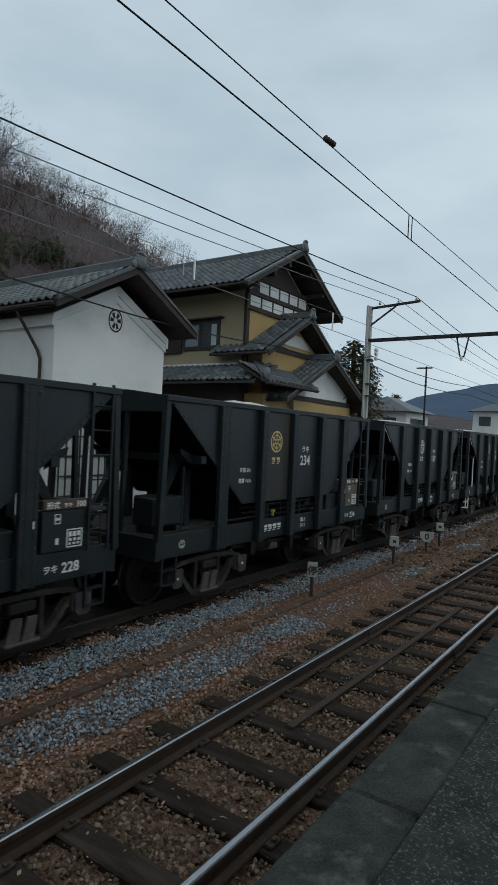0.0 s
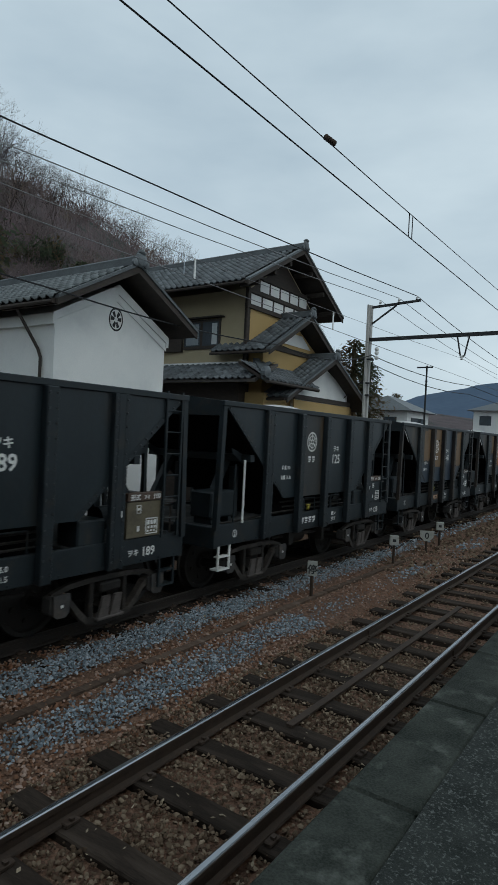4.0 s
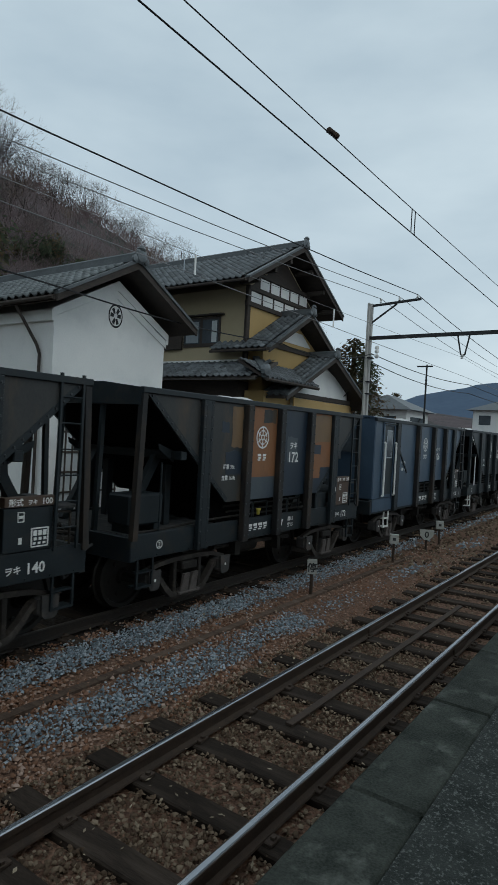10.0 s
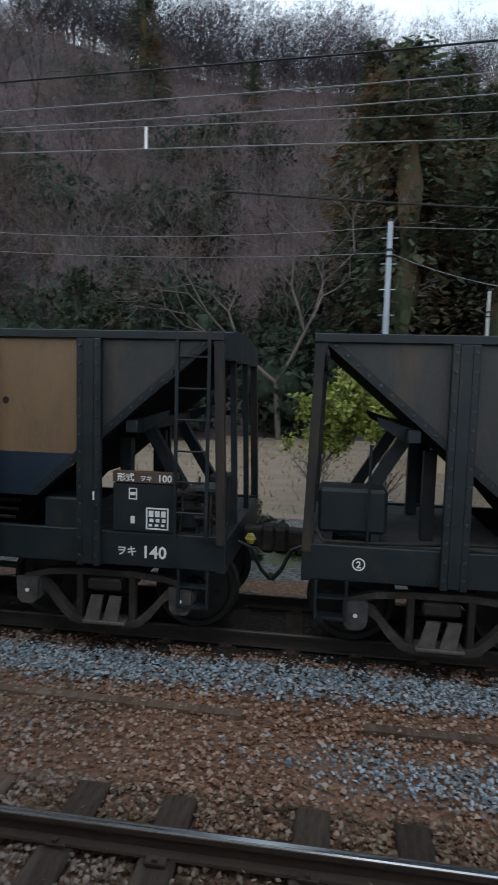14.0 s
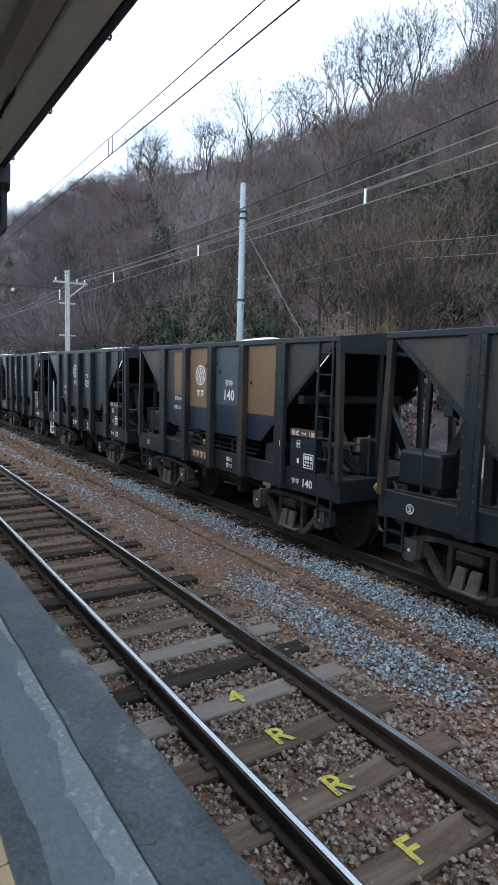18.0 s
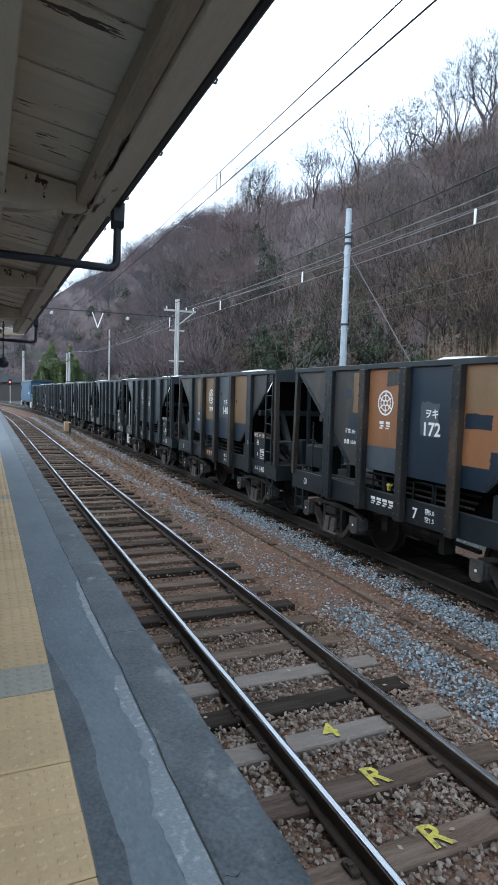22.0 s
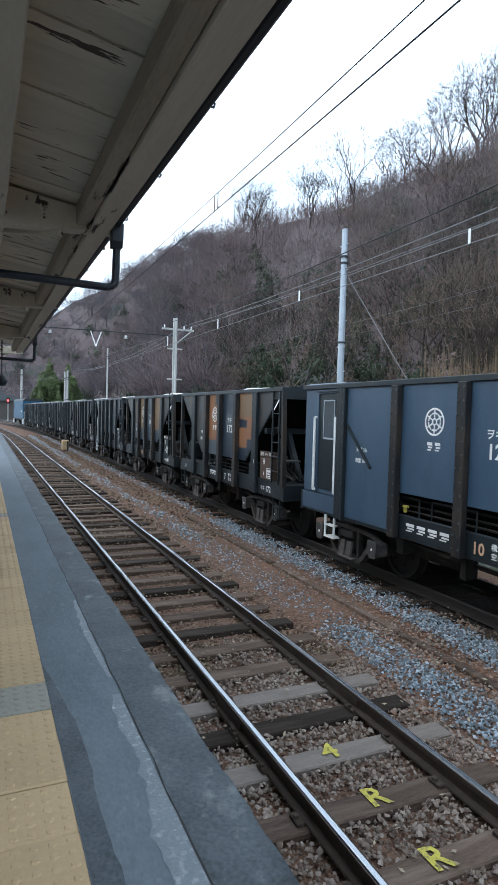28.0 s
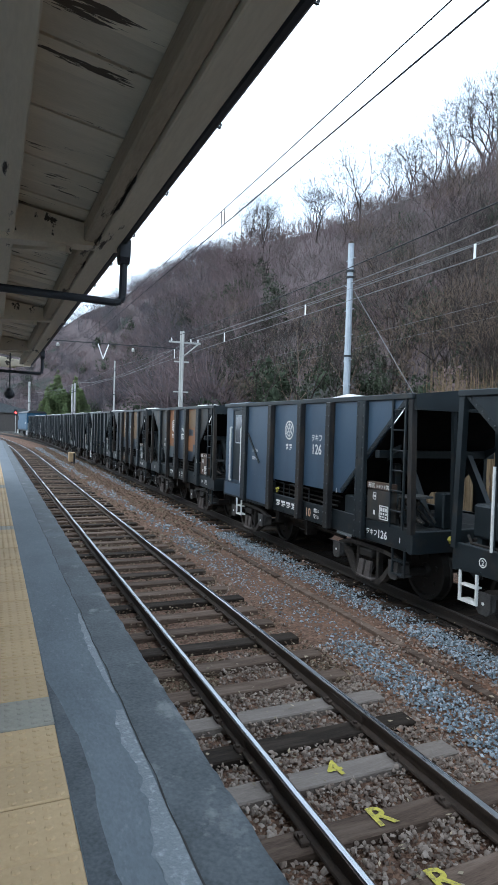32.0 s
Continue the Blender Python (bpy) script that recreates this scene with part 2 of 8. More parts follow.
M = dict(
    wagon=material("wagon_paint", (0.006, 0.011, 0.014), (0.014, 0.022, 0.027), 3.0, 0.42, 0.0, 0.14, 40, c=(0.028, 0.025, 0.022), cscale=2.6, cmin=0.55, cmax=0.80, stretch=(1, 1, 0.35), spec=0.4),
    wagon_frame=material("wagon_frame_paint", (0.006, 0.010, 0.0125), (0.012, 0.0185, 0.0225), 4.0, 0.5, 0.0, 0.18, 50, c=(0.034, 0.027, 0.021), cscale=3.4, cmin=0.54, cmax=0.76, spec=0.4),
    wagon_post=material("wagon_post_paint", (0.010, 0.010, 0.011), (0.020, 0.019, 0.018), 5.0, 0.55, 0.0, 0.15, 60, c=(0.058, 0.039, 0.026), cscale=2.5, cmin=0.48, cmax=0.72, stretch=(1, 1, 0.3), spec=0.35),
    # Near-black and matt, for the hopper slope plates and discharge chute.
    underside_black=material("matt_black_underside", (0.004, 0.004, 0.004), (0.011, 0.010, 0.010), 4.0, 0.95, 0.0, 0.2, 50, spec=0.05),
    wagon_rivet=material("wagon_rivet_paint", (0.020, 0.024, 0.028), (0.042, 0.044, 0.046), 9.0, 0.4, 0.0, 0.05, 50, spec=0.5),
    deck_dust=material("dusty_deck", (0.030, 0.032, 0.034), (0.075, 0.076, 0.076), 3.0, 0.85, 0.0, 0.3, 50, c=(0.13, 0.125, 0.12), cscale=4.0, cmin=0.52, cmax=0.75, spec=0.2),
    wagon_grey=material("wagon_grey_primer", (0.024, 0.026, 0.027), (0.046, 0.045, 0.042), 2.5, 0.5, 0.0, 0.12, 50, c=(0.085, 0.060, 0.038), cscale=1.5, cmin=0.50, cmax=0.70, stretch=(1.3, 1, 0.4), spec=0.35),
    wagon_tan=material("wagon_tan_patch", (0.145, 0.089, 0.045), (0.195, 0.122, 0.064), 2.0, 0.6, 0.0, 0.12, 50, c=(0.055, 0.046, 0.036), cscale=1.8, cmin=0.50, cmax=0.74, stretch=(1, 1, 0.35)),
    wagon_orange=material("wagon_orange_primer", (0.185, 0.078, 0.032), (0.245, 0.108, 0.045), 2.5, 0.6, 0.0, 0.12, 50, c=(0.10, 0.058, 0.036), cscale=1.6, cmin=0.50, cmax=0.75, stretch=(1, 1, 0.35)),
    wagon_slate=material("wagon_slate_paint", (0.042, 0.056, 0.068), (0.064, 0.080, 0.092), 2.2, 0.5, 0.0, 0.1, 50, c=(0.030, 0.043, 0.062), cscale=1.5, cmin=0.5, cmax=0.75, stretch=(1, 1, 0.4)),
    wagon_navy=material("wagon_navy_paint", (0.008, 0.016, 0.029), (0.014, 0.026, 0.043), 2.2, 0.45, 0.0, 0.1, 50, c=(0.03, 0.034, 0.041), cscale=1.8, cmin=0.55, cmax=0.8, stretch=(1, 1, 0.4)),
    wagon_blue=material("wagon_blue_paint", (0.035, 0.064, 0.102), (0.052, 0.086, 0.127), 1.8, 0.4, 0.0, 0.08, 50, c=(0.03, 0.05, 0.08), cscale=1.4, cmin=0.5, cmax=0.8, stretch=(1, 1, 0.4)),
    bogie=material("bogie_steel", (0.012, 0.011, 0.010), (0.027, 0.023, 0.020), 8.0, 0.75, 0.1, 0.3, 70, c=(0.075, 0.060, 0.049), cscale=4.0, cmin=0.56, cmax=0.76, spec=0.3),
    class_plate=material("brown_class_plate", (0.050, 0.030, 0.020), (0.085, 0.050, 0.032), 6.0, 0.6, 0.0, 0.1, 60),
    crack=material("crack_dirt", (0.018, 0.018, 0.018), (0.035, 0.034, 0.032), 9.0, 0.95, 0.0, 0.2, 60),
    lattice=material("pale_lattice_pane", (0.42, 0.45, 0.46), (0.55, 0.58, 0.58), 3.0, 0.5, 0.0, 0.05, 60),
    curtain=material("net_curtain", (0.20, 0.23, 0.25), (0.27, 0.30, 0.32), 3.0, 0.7, 0.0, 0.1, 60, stretch=(1, 8, 1)),
    bogie_cast=material("dusty_cast_frame", (0.022, 0.019, 0.017), (0.050, 0.043, 0.038), 8.0, 0.75, 0.1, 0.3, 70, c=(0.10, 0.086, 0.075), cscale=4.0, cmin=0.52, cmax=0.74, spec=0.3),
    journal=material("dusty_journal_box", (0.030, 0.029, 0.029), (0.065, 0.062, 0.060), 8.0, 0.7, 0.1, 0.3, 70, c=(0.10, 0.082, 0.070), cscale=4.0, cmin=0.54, cmax=0.74, spec=0.3),
    bogie_pale=material("rust_dusted_steel", (0.052, 0.045, 0.042), (0.112, 0.098, 0.091), 8.0, 0.8, 0.0, 0.3, 70, spec=0.2),
    wheel=material("wheel_steel", (0.012, 0.011, 0.010), (0.026, 0.023, 0.020), 8.0, 0.6, 0.4, 0.15, 70),
    white=material("white_paint", (0.62, 0.62, 0.60), (0.76, 0.76, 0.73), 9.0, 0.55, 0.0, 0.05, 60, c=(0.45, 0.44, 0.42), cscale=5, cmin=0.6, cmax=0.8),
    orange_number=material("orange_number_paint", (0.50, 0.30, 0.18), (0.60, 0.38, 0.24), 9.0, 0.6, 0.0, 0.05, 60),
    plate_pale=material("weathered_white_board", (0.26, 0.27, 0.25), (0.40, 0.40, 0.37), 9.0, 0.7, 0.0, 0.1, 60, c=(0.16, 0.13, 0.10), cscale=9, cmin=0.55, cmax=0.75),
    plate_olive=material("olive_plate", (0.085, 0.070, 0.042), (0.13, 0.108, 0.066), 5.0, 0.6, 0.0, 0.1, 60, c=(0.05, 0.042, 0.03), cscale=4, cmin=0.5, cmax=0.7),
    cream=material("yellow_paint", (0.55, 0.42, 0.16), (0.66, 0.52, 0.22), 9.0, 0.55, 0.0, 0.05, 60),
    limestone=material("limestone", (0.42, 0.41, 0.40), (0.70, 0.69, 0.67), 14.0, 0.9, 0.0, 0.8, 50, bump_dist=0.05),
    rail_top=material("polished_rail", (0.30, 0.31, 0.33), (0.44, 0.455, 0.48), 5.0, 0.27, 1.0, 0.03, 90, stretch=(0.1, 4, 1)),
    rail_worn=material("dull_rail_head", (0.05, 0.043, 0.038), (0.09, 0.08, 0.072), 5.0, 0.5, 0.7, 0.05, 90, stretch=(0.1, 4, 1)),
    rail_web=material("rusty_rail", (0.032, 0.021, 0.015), (0.066, 0.043, 0.030), 12.0, 0.85, 0.2, 0.35, 90),
    # Far-track rail and bed colours with the train's shade painted in.
    rail_shaded=material("shaded_rail", (0.012, 0.009, 0.008), (0.030, 0.022, 0.017), 12.0, 0.8, 0.1, 0.35, 90),
    bed_shaded=stony("oily_bed", (0.012, 0.010, 0.009), (0.045, 0.036, 0.030), (0.022, 0.017, 0.014), 30.0, 0.9, 0.42, 0.62),
    sleeper=material("sleeper_wood", (0.020, 0.015, 0.012), (0.048, 0.036, 0.028), 5.0, 0.95, 0.0, 0.6, 40, c=(0.070, 0.054, 0.043), cscale=3.0, cmin=0.5, cmax=0.72, stretch=(3, 0.4, 3), vary=0.35, spec=0.1),
    sleeper_pale=material("weathered_sleeper", (0.115, 0.090, 0.074), (0.200, 0.165, 0.142), 5.0, 0.85, 0.0, 0.6, 40, stretch=(3, 0.4, 3)),
    yellow_mark=material("yellow_spray", (0.36, 0.30, 0.04), (0.54, 0.46, 0.07), 9.0, 0.8, 0.0, 0.1, 60, c=(0.16, 0.13, 0.06), cscale=22.0, cmin=0.50, cmax=0.62),
    ballast_red=material("rusty_ballast", (0.150, 0.074, 0.045), (0.250, 0.134, 0.084), 1.1, 0.9, 0.0, 0.3, 30, c=(0.215, 0.104, 0.060), cscale=0.8, cmin=0.49, cmax=0.66, island=0.4, spec=0.15, mix=(0.25, 0.185, 0.15)),
    ballast_brown=material("brown_ballast", (0.060, 0.039, 0.025), (0.132, 0.090, 0.060), 1.6, 0.9, 0.0, 0.3, 30, c=(0.16, 0.122, 0.085), cscale=0.8, cmin=0.54, cmax=0.78, island=0.35, spec=0.15, mix=(0.175, 0.135, 0.095)),
    gravel=material("blue_grey_gravel", (0.118, 0.148, 0.170), (0.210, 0.252, 0.282), 3.0, 0.85, 0.0, 0.3, 30, island=0.42, spec=0.25, mix=(0.25, 0.278, 0.302)),
    bed=stony("track_bed", (0.085, 0.048, 0.033), (0.200, 0.118, 0.080), (0.165, 0.092, 0.060), 30.0, 0.9, 0.50, 0.72),
    field=material("bare_field", (0.145, 0.108, 0.074), (0.215, 0.165, 0.118), 1.5, 0.95, 0.0, 0.6, 14, c=(0.10, 0.10, 0.06), cscale=0.5, cmin=0.55, cmax=0.7, bump_dist=0.03),
    forest_floor=material("leaf_litter", (0.064, 0.050, 0.052), (0.122, 0.096, 0.098), 0.12, 0.95, 0.0, 0.9, 3.0, c=(0.040, 0.048, 0.042), cscale=0.05, cmin=0.52, cmax=0.60, bump_dist=0.5, spec=0.1),
    concrete=material("platform_concrete", (0.078, 0.094, 0.108), (0.145, 0.166, 0.184), 1.3, 0.75, 0.0, 0.5, 70, c=(0.19, 0.205, 0.22), cscale=30.0, cmin=0.58, cmax=0.78, stretch=(0.6, 1.2, 1), rough_var=0.2, spec=0.2),
    concrete_worn=material("worn_concrete", (0.100, 0.117, 0.131), (0.175, 0.197, 0.214), 2.0, 0.5, 0.0, 0.9, 90, c=(0.27, 0.29, 0.305), cscale=34.0, cmin=0.53, cmax=0.70, rough_var=0.3, spec=0.4),
    concrete_dark=material("platform_edge_concrete", (0.028, 0.034, 0.039), (0.108, 0.121, 0.132), 2.6, 0.72, 0.0, 0.7, 60, c=(0.165, 0.172, 0.176), cscale=5.0, cmin=0.57, cmax=0.68, rough_var=0.25, spec=0.3),
    asphalt=material("platform_asphalt", (0.018, 0.021, 0.019), (0.050, 0.055, 0.051), 8.0, 0.95, 0.0, 1.0, 130, c=(0.13, 0.136, 0.129), cscale=70, cmin=0.54, cmax=0.64, spec=0.08, bump_dist=0.015),
    tactile=material("tactile_paving", (0.360, 0.245, 0.130), (0.445, 0.315, 0.176), 3.0, 0.75, 0.0, 0.25, 60, c=(0.28, 0.215, 0.135), cscale=2.0, cmin=0.52, cmax=0.75, vary=0.08),
    tactile_grey=material("worn_tactile_paving", (0.20, 0.185, 0.155), (0.27, 0.25, 0.21), 4.0, 0.8, 0.0, 0.3, 60),
    canopy=material("canopy_old_paint", (0.66, 0.585, 0.465), (0.80, 0.715, 0.580), 2.0, 0.75, 0.0, 0.4, 30, c=(0.085, 0.065, 0.048), cscale=2.2, cmin=0.605, cmax=0.622, stretch=(6.0, 0.75, 2), island=0.12),
    canopy_beam=material("canopy_beam_paint", (0.64, 0.56, 0.44), (0.78, 0.69, 0.55), 2.0, 0.75, 0.0, 0.4, 30, c=(0.065, 0.05, 0.04), cscale=2.4, cmin=0.60, cmax=0.63, stretch=(0.4, 2.5, 2.5)),
    gutter=material("gutter_dark", (0.012, 0.015, 0.022), (0.024, 0.028, 0.036), 6.0, 0.5, 0.0, 0.1, 60),
    plaster=material("white_plaster", (0.72, 0.73, 0.72), (0.82, 0.82, 0.80), 0.8, 0.85, 0.0, 0.06, 30, c=(0.62, 0.63, 0.63), cscale=0.9, cmin=0.52, cmax=0.8),
    plaster_ochre=material("ochre_plaster", (0.42, 0.285, 0.115), (0.50, 0.345, 0.150), 0.9, 0.85, 0.0, 0.08, 40),
    plaster_buff=material("buff_plaster", (0.36, 0.30, 0.19), (0.44, 0.37, 0.245), 0.9, 0.85, 0.0, 0.08, 40),
    tile=material("grey_roof_tile", (0.070, 0.080, 0.082), (0.165, 0.182, 0.184), 3.0, 0.5, 0.0, 0.15, 30, vary=0.35),
    tile_stuff=material("grey_roof_tiles", (0.055, 0.064, 0.070), (0.125, 0.138, 0.146), 3.0, 0.5, 0.0, 0.15, 30, island=0.4),
    timber=material("dark_timber", (0.025, 0.020, 0.017), (0.060, 0.046, 0.038), 4.0, 0.8, 0.0, 0.3, 40, stretch=(1, 1, 4)),
    timber_grey=material("weathered_eave_timber", (0.055, 0.048, 0.044), (0.105, 0.092, 0.082), 4.0, 0.85, 0.0, 0.3, 40),
    concrete_pole=material("pole_concrete", (0.36, 0.355, 0.34), (0.50, 0.495, 0.475), 3.0, 0.85, 0.0, 0.2, 60, c=(0.26, 0.25, 0.23), cscale=2, cmin=0.55, cmax=0.8, stretch=(1, 1, 0.3)),
    steel_pole=material("galvanised_pole", (0.30, 0.34, 0.38), (0.42, 0.46, 0.50), 4.0, 0.5, 0.5, 0.05, 60),
    steel_dark=material("dark_steel", (0.022, 0.024, 0.027), (0.050, 0.052, 0.055), 8.0, 0.6, 0.5, 0.1, 60),
    wire=material("wire_dark", (0.015, 0.015, 0.017), (0.030, 0.030, 0.032), 8.0, 0.6, 0.5, 0.0, 60),
    wire_pale=material("wire_pale", (0.15, 0.15, 0.155), (0.22, 0.22, 0.225), 8.0, 0.6, 0.3, 0.0, 60),
    porcelain=material("porcelain", (0.72, 0.72, 0.70), (0.84, 0.84, 0.82), 6.0, 0.25, 0.0, 0.0, 60),
    bark=material("grey_bark", (0.070, 0.058, 0.052), (0.145, 0.126, 0.116), 1.5, 0.95, 0.0, 0.4, 12, island=0.3, spec=0.1),
    twig=material("bare_twigs", (0.105, 0.086, 0.082), (0.180, 0.152, 0.146), 0.08, 0.95, 0.0, 0.0, 0.5, island=0.3, spec=0.1),
    twig_red=material("reddish_twigs", (0.125, 0.090, 0.091), (0.190, 0.144, 0.145), 0.05, 0.95, 0.0, 0.0, 0.5, island=0.3, spec=0.1),
    cedar=material("cedar_foliage", (0.062, 0.082, 0.054), (0.112, 0.132, 0.082), 0.25, 0.95, 0.0, 0.0, 2.0, c=(0.160, 0.100, 0.058), cscale=0.16, cmin=0.47, cmax=0.60, island=0.2, spec=0.02, soft=True),
    leaf=material("evergreen_leaf", (0.042, 0.062, 0.046), (0.085, 0.108, 0.074), 0.4, 0.85, 0.0, 0.0, 6.0, island=0.25, spec=0.02, soft=True),
    leaf_yellow=material("yellow_green_leaf", (0.14, 0.18, 0.035), (0.25, 0.28, 0.07), 1.0, 0.55, 0.0, 0.0, 6.0, island=0.4, spec=0.2),
    bamboo=material("dry_grass", (0.17, 0.115, 0.062), (0.26, 0.185, 0.108), 0.6, 0.9, 0.0, 0.0, 4.0, c=(0.13, 0.085, 0.05), cscale=0.6, cmin=0.5, cmax=0.65, island=0.4),
    glass=material("window_glass", (0.05, 0.06, 0.07), (0.09, 0.105, 0.12), 1.0, 0.08, 0.0, 0.0, 20, rough_var=0.04),
    blue_loco=material("locomotive_blue", (0.010, 0.060, 0.115), (0.016, 0.082, 0.150), 2.0, 0.5, 0.0, 0.05, 40, spec=0.3),
    # Distance haze is put into this blue base colour.
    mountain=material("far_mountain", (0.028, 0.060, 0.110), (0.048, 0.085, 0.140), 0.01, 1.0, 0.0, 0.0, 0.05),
    red_lamp=glow("red_signal_lamp", (1.0, 0.03, 0.03), 6.0),
    sleeper_brown=material("brown_sleeper_wood", (0.060, 0.041, 0.031), (0.125, 0.087, 0.066), 5.0, 0.95, 0.0, 0.6, 40, c=(0.160, 0.120, 0.095), cscale=3.0, cmin=0.5, cmax=0.72, stretch=(3, 0.4, 3), vary=0.25, spec=0.1),
    leaf_bamboo=material("bamboo_leaf", (0.150, 0.205, 0.092), (0.240, 0.300, 0.150), 0.5, 0.8, 0.0, 0.0, 6.0, island=0.25, spec=0.02, soft=True),
    dry_leaf=material("fallen_leaf", (0.18, 0.14, 0.095), (0.33, 0.275, 0.20), 9.0, 0.85, 0.0, 0.0, 40, island=0.4, spec=0.1),
    slab_old=material("old_slab_concrete", (0.014, 0.017, 0.014), (0.056, 0.061, 0.053), 5.0, 0.92, 0.0, 1.0, 90, c=(0.115, 0.122, 0.108), cscale=4.5, cmin=0.55, cmax=0.74, rough_var=0.1, spec=0.1, vary=0.2, bump_dist=0.02),
    bark_dark=material("dark_bark", (0.030, 0.024, 0.022), (0.065, 0.052, 0.048), 0.3, 0.95, 0.0, 0.0, 3, island=0.3, spec=0.1),
    leaf_dark=material("dark_tree_leaf", (0.032, 0.044, 0.030), (0.070, 0.085, 0.055), 1.0, 0.8, 0.0, 0.0, 6.0, island=0.4, spec=0.05),
    canopy_brown=material("stained_eave_board", (0.36, 0.295, 0.215), (0.52, 0.44, 0.335), 2.0, 0.8, 0.0, 0.4, 30, c=(0.07, 0.055, 0.042), cscale=2.4, cmin=0.60, cmax=0.64, stretch=(0.4, 2.5, 2.5)),
    twig_tan=material("tan_twigs", (0.125, 0.092, 0.070), (0.195, 0.150, 0.118), 0.06, 0.95, 0.0, 0.0, 0.5, island=0.3, spec=0.1),
    # Blue-grey tint standing in for far-slope haze; crest trees share it.
    twig_haze=material("haze_tinted_twigs", (0.074, 0.066, 0.074), (0.122, 0.110, 0.120), 0.04, 0.95, 0.0, 0.0, 0.5, island=0.25, spec=0.1),
    ballast_grey=material("grey_brown_ballast", (0.140, 0.101, 0.080), (0.235, 0.180, 0.147), 1.6, 0.9, 0.0, 0.3, 30, c=(0.24, 0.196, 0.164), cscale=0.8, cmin=0.54, cmax=0.78, island=0.38, spec=0.1, mix=(0.205, 0.168, 0.142)),
    verge_stones=stony("verge_stones", (0.045, 0.046, 0.045), (0.150, 0.152, 0.150), (0.075, 0.085, 0.045), 24.0, 0.7, 0.50, 0.62),
)


# ---- mesh helpers ----
def part(name, bm, mat, parent=None, label="", loc=None):
    me = bpy.data.meshes.new(name)
    bm.to_mesh(me)
    bm.free()
    me.materials.append(M[mat])
    ob = new(name, me)
    if parent is not None:
        ob.parent = parent
    if loc is not None:
        ob.location = loc
    if label:
        tagged(ob, label=label)
    return ob


def share(name, me, parent=None, m=None):
    ob = new(name, me)
    ob.parent = parent
    if m is not None:
        ob.matrix_basis = m
    return ob


def empty(name, label, category, m=None, group="", kind=""):
    ob = new(name)
    if m is not None:
        ob.matrix_basis = m
    return tagged(ob, label, category, group, kind)


def box(bm, x0, x1, y0, y1, z0, z1, bevel=0.0):
    v = [bm.verts.new(p) for p in ((x0, y0, z0), (x1, y0, z0), (x1, y1, z0), (x0, y1, z0), (x0, y0, z1), (x1, y0, z1), (x1, y1, z1), (x0, y1, z1))]
    f = [bm.faces.new([v[i] for i in q]) for q in ((3, 2, 1, 0), (4, 5, 6, 7), (0, 1, 5, 4), (1, 2, 6, 5), (2, 3, 7, 6), (3, 0, 4, 7))]
    if bevel:
        es = list({e for q in f for e in q.edges})
        bmesh.ops.bevel(bm, geom=es, offset=bevel, segments=1, affect="EDGES")
    return bm


def boxes(*list_of, bevel=0.0):
    bm = bmesh.new()
    for b in list_of:
        box(bm, *b, bevel=bevel)
    return bm


def prism(bm, pts, axis, a, b):
    """Extrude the polygon pts along an axis from a to b. pts are in the other two axes, in order."""
    def at(p, d):
        return {"x": (d, p[0], p[1]), "y": (p[0], d, p[1]), "z": (p[0], p[1], d)}[axis]
    va = [bm.verts.new(at(p, a)) for p in pts]
    vb = [bm.verts.new(at(p, b)) for p in pts]
    k = len(pts)
    fs = [bm.faces.new(va), bm.faces.new(list(reversed(vb)))]
    for i in range(k):
        fs.append(bm.faces.new((va[i], vb[i], vb[(i + 1) % k], va[(i + 1) % k])))
    bmesh.ops.recalc_face_normals(bm, faces=fs)
    return bm


def tube(bm, p, q, r0, r1=None, sides=8):
    r1 = r0 if r1 is None else r1
    p, q = Vector(p), Vector(q)
    d = (q - p).normalized()
    u = d.orthogonal().normalized()
    w = d.cross(u)
    ra, rb = [], []
    for i in range(sides):
        c, s = math.cos(2 * math.pi * i / sides), math.sin(2 * math.pi * i / sides)
        ra.append(bm.verts.new(p + (u * c + w * s) * r0))
        rb.append(bm.verts.new(q + (u * c + w * s) * r1))
    for i in range(sides):
        j = (i + 1) % sides
        bm.faces.new((ra[i], ra[j], rb[j], rb[i]))
    bm.faces.new(list(reversed(ra)))
    bm.faces.new(rb)
    return bm


def chain(bm, pts, r, sides=6):
    for p, q in zip(pts, pts[1:]):
        tube(bm, p, q, r, r, sides)
    return bm


def beam(bm, p, q, w, h):
    """A square bar from p to q, w wide and h high."""
    p, q = Vector(p), Vector(q)
    d = (q - p).normalized()
    side = d.cross(Vector((0, 0, 1)))
    side = side.normalized() if side.length > 1e-4 else Vector((1, 0, 0))
    up = side.cross(d).normalized()
    a = [bm.verts.new(p + side * sx * w / 2 + up * sy * h / 2) for sx, sy in ((-1, -1), (1, -1), (1, 1), (-1, 1))]
    b = [bm.verts.new(q + side * sx * w / 2 + up * sy * h / 2) for sx, sy in ((-1, -1), (1, -1), (1, 1), (-1, 1))]
    fs = [bm.faces.new(a), bm.faces.new(list(reversed(b)))]
    for i in range(4):
        fs.append(bm.faces.new((a[i], b[i], b[(i + 1) % 4], a[(i + 1) % 4])))
    bmesh.ops.recalc_face_normals(bm, faces=fs)
    return bm


